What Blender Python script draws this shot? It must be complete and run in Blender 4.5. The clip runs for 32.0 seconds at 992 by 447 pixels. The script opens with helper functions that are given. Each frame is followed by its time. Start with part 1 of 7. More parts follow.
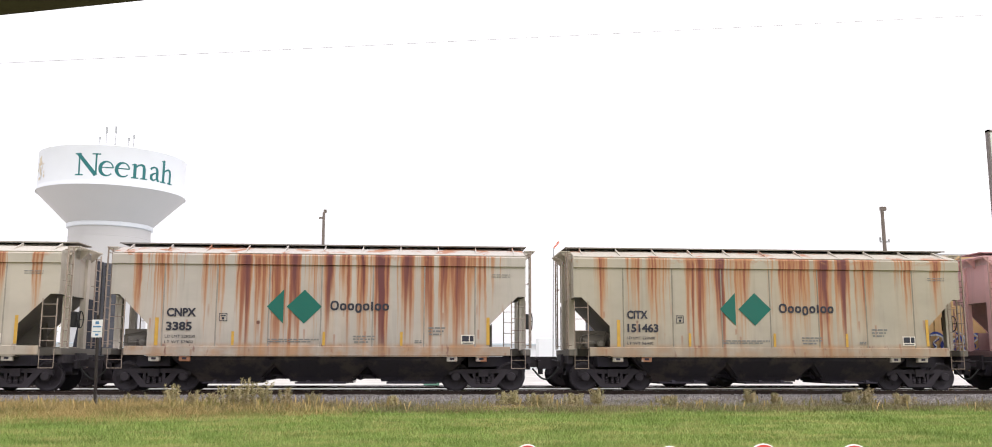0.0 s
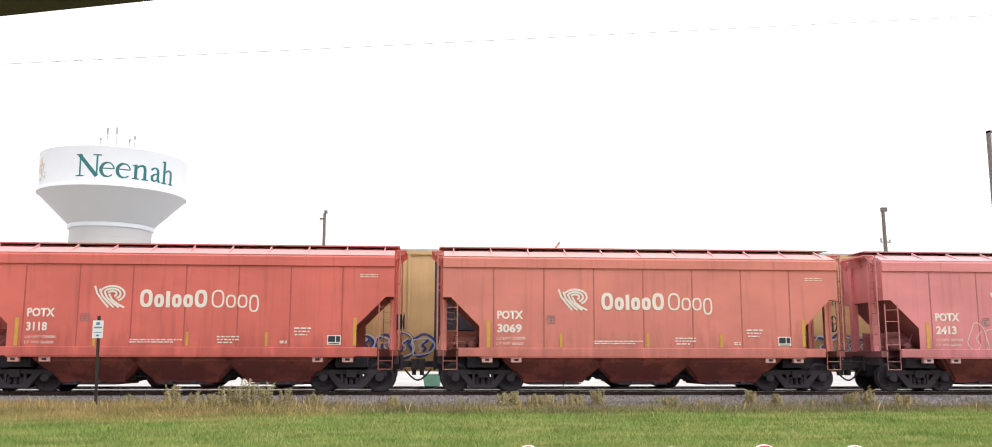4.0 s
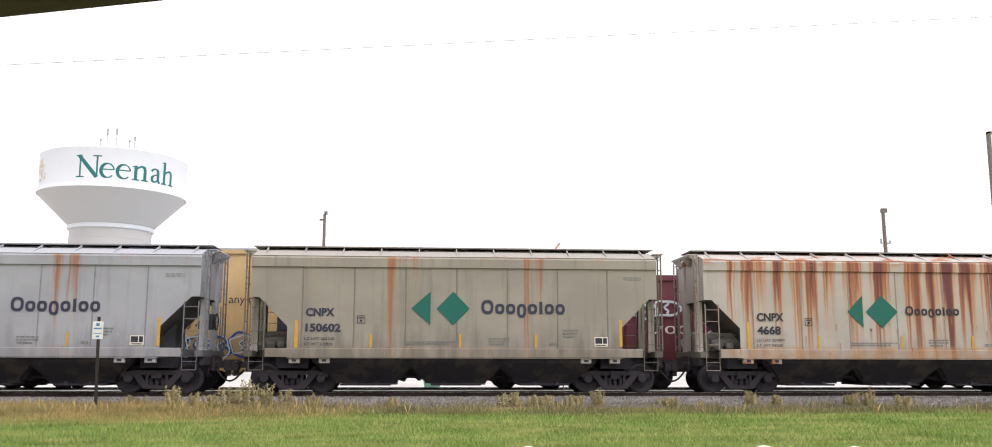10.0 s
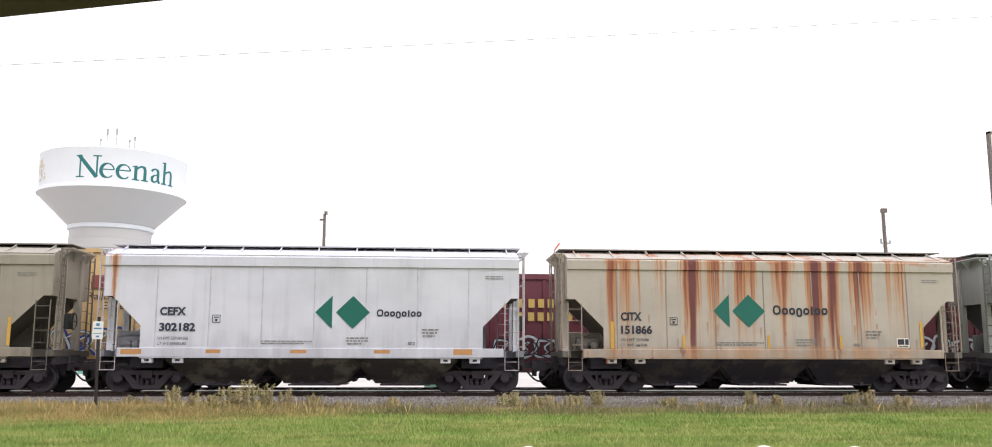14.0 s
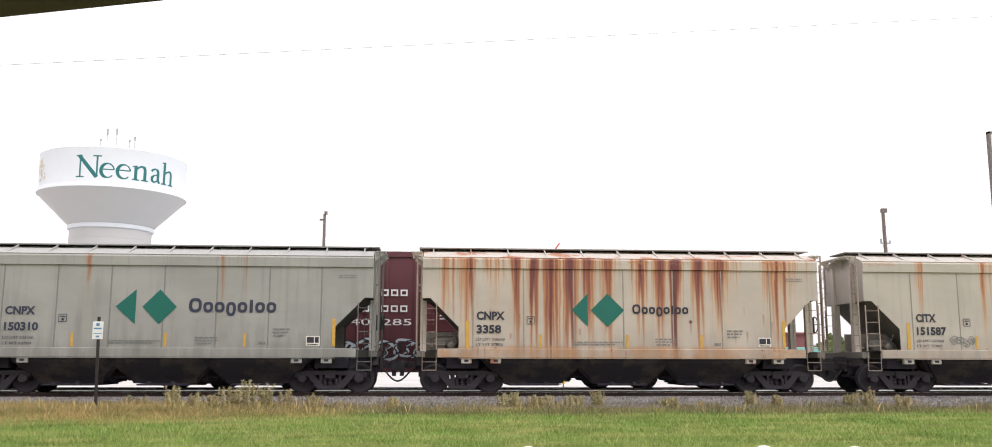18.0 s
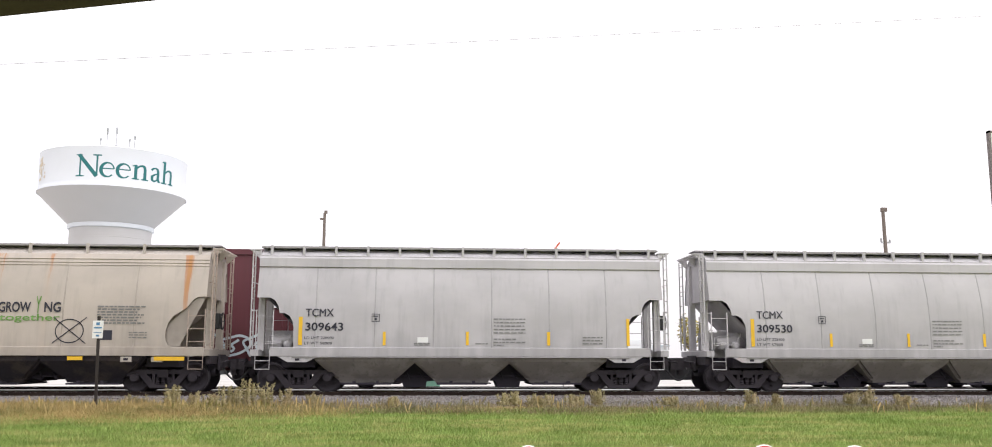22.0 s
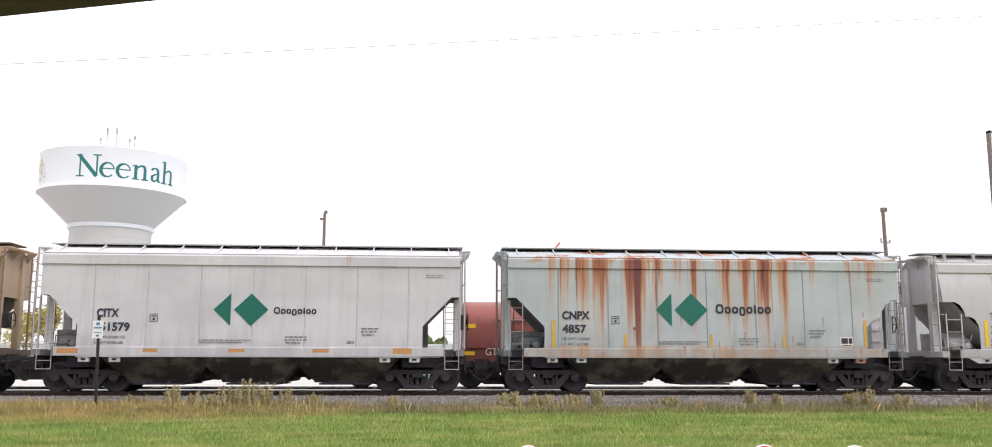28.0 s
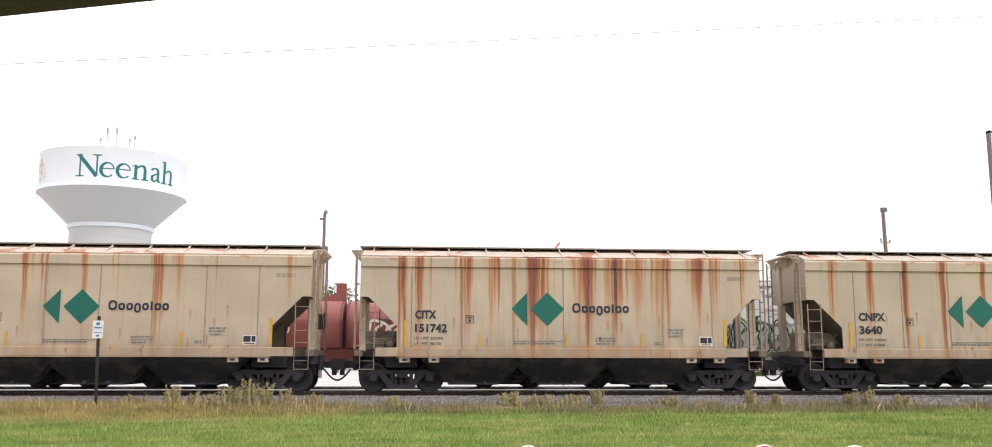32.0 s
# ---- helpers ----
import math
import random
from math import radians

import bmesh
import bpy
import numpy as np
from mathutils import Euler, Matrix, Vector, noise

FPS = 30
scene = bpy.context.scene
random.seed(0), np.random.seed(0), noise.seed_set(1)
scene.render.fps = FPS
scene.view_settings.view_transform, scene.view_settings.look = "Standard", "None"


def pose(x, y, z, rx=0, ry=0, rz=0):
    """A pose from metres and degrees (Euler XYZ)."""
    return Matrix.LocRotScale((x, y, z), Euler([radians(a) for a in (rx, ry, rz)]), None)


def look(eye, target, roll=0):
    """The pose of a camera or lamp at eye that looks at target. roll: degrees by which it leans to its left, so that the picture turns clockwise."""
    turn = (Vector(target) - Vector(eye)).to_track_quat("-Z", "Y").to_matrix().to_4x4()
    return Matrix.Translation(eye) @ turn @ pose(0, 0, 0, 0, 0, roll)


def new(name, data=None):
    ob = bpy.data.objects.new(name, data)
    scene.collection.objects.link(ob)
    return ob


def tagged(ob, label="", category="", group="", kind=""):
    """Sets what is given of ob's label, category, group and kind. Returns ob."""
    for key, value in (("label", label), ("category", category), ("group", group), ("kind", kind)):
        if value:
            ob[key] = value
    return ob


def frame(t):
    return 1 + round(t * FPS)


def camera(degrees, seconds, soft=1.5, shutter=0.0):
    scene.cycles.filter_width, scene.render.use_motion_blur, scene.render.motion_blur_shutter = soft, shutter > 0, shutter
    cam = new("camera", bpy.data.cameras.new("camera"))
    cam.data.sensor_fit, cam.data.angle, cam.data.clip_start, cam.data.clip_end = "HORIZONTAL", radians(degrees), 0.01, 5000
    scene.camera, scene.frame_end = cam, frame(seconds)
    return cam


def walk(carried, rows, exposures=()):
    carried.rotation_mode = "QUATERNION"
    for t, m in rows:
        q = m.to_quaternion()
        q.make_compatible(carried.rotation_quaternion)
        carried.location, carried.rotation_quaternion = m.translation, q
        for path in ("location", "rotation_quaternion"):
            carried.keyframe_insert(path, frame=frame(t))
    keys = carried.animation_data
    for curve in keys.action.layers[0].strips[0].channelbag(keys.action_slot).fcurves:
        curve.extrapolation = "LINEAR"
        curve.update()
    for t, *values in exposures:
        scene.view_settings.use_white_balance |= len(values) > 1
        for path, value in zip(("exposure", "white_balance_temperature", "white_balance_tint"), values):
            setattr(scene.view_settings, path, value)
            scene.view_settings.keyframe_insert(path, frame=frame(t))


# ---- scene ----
# World: x runs along the tracks, y away from the lens, z up; z = 0 is the mown grass by the lens.
RAIL = 0.69          # height of the rail heads
EYE = 1.654
cam = camera(56.8, 32.0, soft=0.95)


def hold(up, turn):
    """The camera on its stand, tilted up and turned to the left by a hair."""
    return pose(0, 0, EYE, 90 + 8.511 + up, 0, -4.18 + turn) @ pose(0, 0, 0, 0, 0, 0.11)


# the stand settles a little: hundredths of a degree
walk(cam, [(0.0, hold(0.0, -0.02)), (0.8, hold(0.05, 0.02)), (4.0, hold(0.05, 0.025)), (7.5, hold(0.055, 0.025)), (8.2, hold(0.105, 0.025)),
           (12.0, hold(0.11, 0.025)), (19.6, hold(0.11, 0.025)), (20.4, hold(0.06, 0.025)), (26.0, hold(0.06, 0.025)), (32.0, hold(0.06, 0.025))])

SPEED = 15.688       # the loaded train, metres a second to the left
NEAR_Y = 30.94       # centre line of the near track
FAR_Y = 35.84        # centre line of the far track

# ---- sky and sun: a bright, even overcast ----
world = bpy.data.worlds.new("sky")
scene.world = world
world.use_nodes = True
wn, wl = world.node_tree.nodes, world.node_tree.links
wn.clear()
sky = wn.new("ShaderNodeTexSky")
sky.sky_type, sky.sun_disc = "NISHITA", False
sky.sun_elevation, sky.sun_rotation = radians(48), radians(40)
sky.dust_density, sky.air_density = 4.0, 1.0
clear = wn.new("ShaderNodeBackground")
clear.inputs[1].default_value = 0.12
wl.new(sky.outputs[0], clear.inputs[0])
cloud = wn.new("ShaderNodeBackground")
cloud.inputs[0].default_value = (1.0, 0.972, 1.01, 1)
# the cloud sheet brightens towards the zenith
height = wn.new("ShaderNodeSeparateXYZ")
wl.new(wn.new("ShaderNodeTexCoord").outputs["Generated"], height.inputs[0])
glow = wn.new("ShaderNodeMapRange")
glow.inputs[1].default_value, glow.inputs[2].default_value = 0.0, 1.0
glow.inputs[3].default_value, glow.inputs[4].default_value = 1.08, 2.25
wl.new(height.outputs[2], glow.inputs[0])
wl.new(glow.outputs[0], cloud.inputs[1])
both = wn.new("ShaderNodeMixShader")
both.inputs[0].default_value = 0.88
wo = wn.new("ShaderNodeOutputWorld")
wl.new(clear.outputs[0], both.inputs[1])
wl.new(cloud.outputs[0], both.inputs[2])
wl.new(both.outputs[0], wo.inputs[0])

sun = new("sun", bpy.data.lights.new("sun", "SUN"))
sun.data.energy, sun.data.angle, sun.data.color = 1.2, radians(14), (1.0, 0.97, 0.95)
sun.matrix_world = look((0, 0, 60), (0 + 60 * math.cos(radians(48)) / math.sin(radians(48)) * -math.sin(radians(40)),
                                     60 * math.cos(radians(48)) / math.sin(radians(48)) * math.cos(radians(40)), 0))

# ---- materials ----
class Nodes:
    """A small hand for wiring one node material."""

    def __init__(self, name):
        self.m = bpy.data.materials.new(name)
        self.m.use_nodes = True
        self.t = self.m.node_tree
        self.b = self.t.nodes["Principled BSDF"]

    def put(self, socket, value):
        if hasattr(value, "is_linked"):
            self.t.links.new(value, socket)
        elif isinstance(value, tuple) and len(value) == 3 and socket.type == "RGBA":
            socket.default_value = (*value, 1)
        else:
            socket.default_value = value

    def math(self, op, a, b=0.0, c=0.0, clamp=False):
        n = self.t.nodes.new("ShaderNodeMath")
        n.operation, n.use_clamp = op, clamp
        for s, v in zip(n.inputs, (a, b, c)):
            self.put(s, v)
        return n.outputs[0]

    def step(self, x, lo, hi, a=0.0, b=1.0):
        n = self.t.nodes.new("ShaderNodeMapRange")
        n.interpolation_type = "SMOOTHSTEP"
        for s, v in zip(n.inputs, (x, lo, hi, a, b)):
            self.put(s, v)
        return n.outputs[0]

    def mix(self, f, a, b, mode="MIX"):
        n = self.t.nodes.new("ShaderNodeMix")
        n.data_type, n.blend_type = "RGBA", mode
        self.put(n.inputs["Factor"], f)
        self.put(n.inputs[6], a)
        self.put(n.inputs[7], b)
        return n.outputs[2]

    def coords(self):
        n = self.t.nodes.new("ShaderNodeTexCoord")
        return n.outputs["Object"]

    def place(self):
        return self.t.nodes.new("ShaderNodeNewGeometry").outputs["Position"]

    def island(self):
        return self.t.nodes.new("ShaderNodeNewGeometry").outputs["Random Per Island"]

    def rand(self):
        return self.t.nodes.new("ShaderNodeObjectInfo").outputs["Random"]

    def xyz(self, v):
        n = self.t.nodes.new("ShaderNodeSeparateXYZ")
        self.put(n.inputs[0], v)
        return n.outputs

    def vec(self, v, scale=(1, 1, 1), shift=(0, 0, 0)):
        n = self.t.nodes.new("ShaderNodeMapping")
        self.put(n.inputs[0], v)
        n.inputs[1].default_value, n.inputs[3].default_value = shift, scale
        return n.outputs[0]

    def noise(self, v, scale, detail=3.0, rough=0.55):
        n = self.t.nodes.new("ShaderNodeTexNoise")
        self.put(n.inputs["Vector"], v)
        n.inputs["Scale"].default_value, n.inputs["Detail"].default_value, n.inputs["Roughness"].default_value = scale, detail, rough
        return n.outputs[0]

    def line(self, w, detail=2.0):
        n = self.t.nodes.new("ShaderNodeTexNoise")
        n.noise_dimensions = "1D"
        self.put(n.inputs["W"], w)
        n.inputs["Scale"].default_value, n.inputs["Detail"].default_value = 1.0, detail
        return n.outputs[0]

    def ramp(self, f, *stops):
        n = self.t.nodes.new("ShaderNodeValToRGB")
        self.put(n.inputs[0], f)
        while len(n.color_ramp.elements) < len(stops):
            n.color_ramp.elements.new(0.5)
        for e, (p, c) in zip(n.color_ramp.elements, stops):
            e.position, e.color = p, (*c, 1)
        return n.outputs[0]

    def bump(self, h, strength=0.2, dist=0.01):
        n = self.t.nodes.new("ShaderNodeBump")
        n.inputs["Strength"].default_value, n.inputs["Distance"].default_value = strength, dist
        self.put(n.inputs["Height"], h)
        self.put(self.b.inputs["Normal"], n.outputs[0])

    def done(self, colour, rough=0.6, metal=0.0, spec=0.5):
        self.put(self.b.inputs["Base Color"], colour)
        self.put(self.b.inputs["Roughness"], rough)
        self.put(self.b.inputs["Metallic"], metal)
        self.put(self.b.inputs["Specular IOR Level"], spec)
        return self.m


def scaled(c, k):
    return tuple(min(1.0, v * k) for v in c)


def plain(name, c, rough=0.6, metal=0.0, vary=0.18, size=2.5, bump=0.12, spec=0.5):
    """Weathered paint, metal or timber: cloudy at one scale, grainy at another."""
    n = Nodes(name)
    v = n.coords()
    a, b = n.noise(v, size, 4), n.noise(v, size * 14, 3)
    col = n.mix(n.math("MULTIPLY_ADD", a, 1.0, -0.1, clamp=True), scaled(c, 1 - vary), scaled(c, 1 + vary))
    col = n.mix(n.step(b, 0.62, 0.78, 0, vary), col, scaled(c, 0.55))
    n.bump(b, bump, 0.004)
    return n.done(col, n.step(a, 0.3, 0.7, rough - 0.08, min(1.0, rough + 0.1)), metal, spec)


BODY = 13.0          # length of a hopper car's body


def stain_knots(stains):
    """Turns the stains of a car (place along it, strength, run in metres) into at most 32 knots with cleaner paint between them."""
    rows = [(0.0, 0.06, 0.5)]
    roomy = len(stains) < 11
    for i, (x, a, r) in enumerate(stains):
        px, pa, pr = stains[i - 1] if i else (x - 1.0, a, r)
        apart = x - px > 0.75
        low, run = (0.06, 0.6 * min(r, pr)) if apart else (0.34 * min(a, pa), 0.75 * min(r, pr))
        if i and roomy and apart:
            rows.append((px + 0.24, low, run))
        if not i or (roomy and apart):
            rows.append((max(0.02, x - 0.24), low, run))
        elif i:
            rows.append(((x + px) / 2, low, run))
        rows.append((x, a, r))
    x, a, r = stains[-1]
    rows.append((min(12.9, x + 0.24), 0.06, 0.6 * r))
    return rows[:31] + [(12.95, 0.06, 0.5)]


def car_paint(name, base, rust, seed, dirt_shade=0.25, dirt_shade_col=(0.16, 0.12, 0.08), warm=1.0, red=0.0, spots=0.0, red_at=9.1, stains=(), deep=1.0):
    """Hopper-car paint. Rust runs down from the roof line in streaks of their own length; rain has left faint vertical
    grime. Grime and painted shade darken the lower sheet.
    """
    n = Nodes(name)
    v = n.coords()
    x, y, z = n.xyz(v)
    xs = n.math("ADD", x, seed)
    wob = n.math("MULTIPLY_ADD", n.noise(n.vec(v, (3, 3, 0.9), (seed, 0, 0)), 1.0, 4), 0.14, xs)
    # cloudy fading and vertical rain dirt
    cloud_ = n.noise(n.vec(v, (0.5, 0.5, 0.8), (seed, 0, 0)), 1.0, 4)
    col = n.mix(n.step(cloud_, 0.3, 0.7), scaled(base, 0.9), scaled(base, 1.06))
    rain = n.noise(n.vec(v, (5, 5, 0.35), (seed * 2, 0, 0)), 1.0, 4)
    col = n.mix(n.step(rain, 0.5, 0.78, 0, dirt_shade), col, dirt_shade_col)
    if rust > 0:
        down = n.math("SUBTRACT", 4.30, z)
        # where along the car the rust bleeds from the roof line, and how far down it has run
        ramp = n.ramp(n.math("DIVIDE", n.math("SUBTRACT", wob, seed + 0.07), BODY), *[(x_ / BODY, (a_, r_ / 4, 0)) for x_, a_, r_ in stain_knots(stains)])
        amount, reach, _ = n.xyz(ramp)
        reach = n.math("MULTIPLY_ADD", reach, 4.0, 0.12)
        vary = n.line(n.math("MULTIPLY_ADD", xs, 5.3, 50.0), 1)
        reach = n.math("MULTIPLY", reach, n.step(vary, 0.3, 0.7, 0.7, 1.95))
        q = n.math("DIVIDE", down, reach)
        coarse = n.line(n.math("MULTIPLY_ADD", wob, 3.1, 67.0), 2)
        fine_w = n.line(n.math("MULTIPLY_ADD", wob, 11.0, 31.0), 2)
        hair = n.noise(n.vec(v, (22, 22, 0.8), (seed, 0, 3)), 1.0, 3)
        field = n.math("MULTIPLY_ADD", coarse, 0.70, n.math("MULTIPLY_ADD", fine_w, 0.62, n.math("MULTIPLY_ADD", hair, 0.22, -0.77)))
        field = n.math("MULTIPLY_ADD", q, -0.17, n.math("ADD", field, amount))
        start = n.step(n.math("ADD", down, n.math("MULTIPLY", n.noise(n.vec(v, (7, 7, 0.1), (seed, 0, 0)), 1.0, 2), 0.16)), 0.02, 0.10)
        start = n.math("MULTIPLY", start, n.step(amount, 0.02, 0.2))
        soft = n.math("MULTIPLY", n.step(q, 0.3, 1.5, 1.0, 0.0), start)
        hard = n.math("MULTIPLY", n.step(q, 0.3, 1.3, 1.0, 0.0), start)
        col = n.mix(n.math("MULTIPLY", n.math("MULTIPLY", n.step(amount, 0.1, 0.8), n.step(down, 0.6, 2.9, 0.46, 0.16)), start), col, (0.50 * warm, 0.27, 0.105))
        col = n.mix(n.math("MULTIPLY", n.math("MULTIPLY", n.step(field, 0.16, 0.42), soft), 0.80), col, (0.44 * warm, 0.185 * warm, 0.066))
        col = n.mix(n.math("MULTIPLY", n.math("MULTIPLY", n.step(field, 0.36, 0.56), hard), 0.88), col, tuple(deep * u + (1 - deep) * w for u, w in zip((0.262, 0.082, 0.048), (0.46, 0.235, 0.085))))
        col = n.mix(n.math("MULTIPLY", n.math("MULTIPLY", n.step(field, 0.54, 0.80), hard), 0.90 * deep), col, (0.130, 0.040, 0.046))
        # streaks that reach the sill stain it orange
        low = n.math("MULTIPLY", n.step(n.noise(n.vec(v, (1.1, 1.1, 1.8), (seed * 3, 0, 0)), 1.0, 5, 0.65), 0.30, 0.62, 0.15, 1.0), n.step(z, 1.40, 1.56, 1, 0))
        low = n.math("MULTIPLY", low, n.step(amount, 0.0, 0.6, 0.45, 1.0))
        col = n.mix(n.math("MULTIPLY", low, min(1.0, 0.9 * rust)), col, (0.45, 0.225, 0.095))
        gash = n.math("MULTIPLY", n.step(n.noise(n.vec(v, (3.2, 3.2, 0.9), (seed * 7, 0, 0)), 1.0, 4, 0.6), 0.60, 0.68), n.step(z, 1.42, 1.50, 1, 0))
        col = n.mix(n.math("MULTIPLY", gash, min(0.85, rust)), col, (0.20, 0.062, 0.045))
        patch = n.math("MULTIPLY", n.step(n.noise(n.vec(v, (1.3, 1.3, 2.5), (seed * 5, 0, 0)), 1.0, 5, 0.65), 0.55, 0.62), n.step(z, 4.06, 4.26))
        col = n.mix(n.math("MULTIPLY", patch, 0.7 * min(1.0, 1.5 * rust)), col, (0.42, 0.19, 0.09))
    if spots > 0:
        vo = n.t.nodes.new("ShaderNodeTexVoronoi")
        n.put(vo.inputs["Vector"], n.vec(v, (0.95, 0.0, 0.9), (seed, 0, 0)))
        vo.inputs["Scale"].default_value = 1.0
        d = vo.outputs["Distance"]
        sp = n.math("MULTIPLY", n.step(d, 0.03, 0.075, 1, 0), n.step(z, 2.4, 2.9, 1, 0))
        # each scab weeps a thin line down the sheet
        dx, _, dz = n.xyz(vo.outputs["Position"])
        ox = n.math("ABSOLUTE", n.math("SUBTRACT", n.math("MULTIPLY_ADD", x, 0.95, seed), dx))
        oz = n.math("SUBTRACT", dz, n.math("MULTIPLY", z, 0.9))
        drip = n.math("MULTIPLY", n.step(ox, 0.012, 0.045, 1, 0), n.math("MULTIPLY", n.step(oz, 0.0, 0.04), n.step(oz, 0.1, 0.5, 1, 0)))
        drip = n.math("MULTIPLY", drip, n.step(z, 2.4, 2.9, 1, 0))
        col = n.mix(n.math("MULTIPLY", drip, 0.6 * spots), col, (0.34, 0.13, 0.07))
        col = n.mix(n.math("MULTIPLY", sp, spots), col, (0.12, 0.035, 0.025))
    if red > 0:
        wide = 1.35 if red_at > 5 else 0.4
        near = n.step(n.math("ABSOLUTE", n.math("SUBTRACT", wob, seed + red_at)), 0.1, wide, 1.0, 0.0)
        cloudy = n.step(n.noise(n.vec(v, (4, 4, 0.9), (seed, 0, 9)), 1.0, 5, 0.65), 0.34, 0.68)
        low_wash = n.step(z, 2.6, 3.05, 1.0, 0.3 if red_at > 5 else 1.0)
        col = n.mix(n.math("MULTIPLY", n.math("MULTIPLY", n.math("MULTIPLY", near, cloudy), low_wash), 0.9 * red), col, (0.40, 0.085, 0.10))
        topped = n.math("MULTIPLY", near, n.step(z, 3.9, 4.1))
        col = n.mix(n.math("MULTIPLY", topped, n.math("MULTIPLY", cloudy, red)), col, (0.42, 0.08, 0.10))
    # road grime on the lower sheet plus the side's shade put into colour, in uneven tongues
    grime_shade = n.step(n.math("MULTIPLY_ADD", n.noise(n.vec(v, (2.5, 2.5, 0.5), (seed, 0, 5)), 1.0, 4), 1.6, n.math("MULTIPLY", z, -0.55)), -0.35, 0.35, 0.0, dirt_shade * 1.7)
    col = n.mix(grime_shade, col, dirt_shade_col)
    fine = n.noise(v, 60, 2)
    n.bump(n.math("ADD", n.math("MULTIPLY", fine, 0.25), n.math("MULTIPLY", n.noise(v, 1.3, 3), 2.0)), 0.25, 0.006)
    return n.done(col, n.step(cloud_, 0.3, 0.7, 0.42, 0.62), 0.0, 0.4)


M = {
    # running gear: grime, with under-car shade and violet haze mixed into the tones
    "truck": plain("grimy_cast_steel", (0.043, 0.036, 0.044), 0.8, 0.15, 0.3, 5, 0.3),
    "wheel": plain("wheel_steel", (0.036, 0.030, 0.038), 0.7, 0.2, 0.3, 6, 0.2),
    "tread": plain("polished_tread", (0.55, 0.54, 0.53), 0.3, 0.9, 0.1, 6, 0.05),
    "under": plain("hazed_underframe_grime", (0.036, 0.031, 0.044), 0.9, 0.0, 0.35, 3, 0.3),
    "black": plain("black_iron", (0.03, 0.03, 0.032), 0.6, 0.2, 0.2, 4),
    "grating": plain("galvanised_grating", (0.22, 0.19, 0.19), 0.7, 0.2, 0.25, 6),
    "pale_grating": plain("pale_grating", (0.34, 0.33, 0.33), 0.7, 0.1, 0.25, 6),
    "yellow": plain("yellow_reflector", (0.83, 0.50, 0.03), 0.5, 0.0, 0.12, 6),
    "orange": plain("orange_reflector", (0.52, 0.26, 0.10), 0.55, 0.0, 0.2, 6),
    "green": plain("green_paint", (0.004, 0.130, 0.098), 0.5, 0.0, 0.12, 3),
    "teal": plain("teal_paint", (0.012, 0.15, 0.155), 0.5, 0.0, 0.1, 3),
    "ink": plain("dark_lettering", (0.03, 0.03, 0.045), 0.6, 0.0, 0.2, 6),
    "navy": plain("navy_lettering", (0.036, 0.038, 0.068), 0.6, 0.0, 0.2, 6),
    "cream": plain("cream_lettering", (0.80, 0.74, 0.66), 0.6, 0.0, 0.1, 6),
    "white": plain("white_paint", (0.80, 0.80, 0.79), 0.5, 0.0, 0.08, 3),
    "grey": plain("grey_lettering", (0.2, 0.2, 0.2), 0.6, 0.0, 0.2, 6),
    "leafgreen": plain("green_lettering", (0.16, 0.32, 0.08), 0.6, 0.0, 0.2, 6),
    "rail": plain("rail_side_rust", (0.05, 0.032, 0.026), 0.8, 0.2, 0.3, 8),
    "steel": plain("rail_head_steel", (0.62, 0.61, 0.6), 0.25, 1.0, 0.08, 5, 0.05),
    "tie": plain("creosoted_timber", (0.035, 0.028, 0.025), 0.9, 0.0, 0.35, 6, 0.5),
    "hose": plain("rubber_hose", (0.03, 0.03, 0.032), 0.7, 0.0, 0.2, 5),
}

# ---- mesh tools ----
def box(bm, x0, x1, y0, y1, z0, z1, bevel=0.0):
    vs = [bm.verts.new(p) for p in ((x0, y0, z0), (x1, y0, z0), (x1, y1, z0), (x0, y1, z0), (x0, y0, z1), (x1, y0, z1), (x1, y1, z1), (x0, y1, z1))]
    fs = [bm.faces.new([vs[i] for i in q]) for q in ((3, 2, 1, 0), (4, 5, 6, 7), (0, 1, 5, 4), (1, 2, 6, 5), (2, 3, 7, 6), (3, 0, 4, 7))]
    if bevel:
        bmesh.ops.bevel(bm, geom=list({e for f in fs for e in f.edges}), offset=bevel, segments=1, affect="EDGES")
    return bm


def prism(bm, outline, y0, y1, m=None):
    """A plate of the outline in x and z, from y0 to y1."""
    a = [bm.verts.new((x, y0, z)) for x, z in outline]
    b = [bm.verts.new((x, y1, z)) for x, z in outline]
    area = sum(p[0] * q[1] - q[0] * p[1] for p, q in zip(outline, outline[1:] + outline[:1]))
    fs = [bm.faces.new(a), bm.faces.new(b[::-1])]
    k = len(a)
    for i in range(k):
        j = (i + 1) % k
        fs.append(bm.faces.new((a[j], a[i], b[i], b[j])))
    if area < 0:
        for f in fs:
            f.normal_flip()
    if m:
        for v in a + b:
            v.co = m @ v.co
    return bm


def bar(bm, p, q, r, sides=6):
    """A round bar from p to q."""
    p, q = Vector(p), Vector(q)
    d = q - p
    m = Matrix.Translation((p + q) / 2) @ d.to_track_quat("Z", "Y").to_matrix().to_4x4()
    bmesh.ops.create_cone(bm, cap_ends=True, segments=sides, radius1=r, radius2=r, depth=d.length, matrix=m)
    return bm


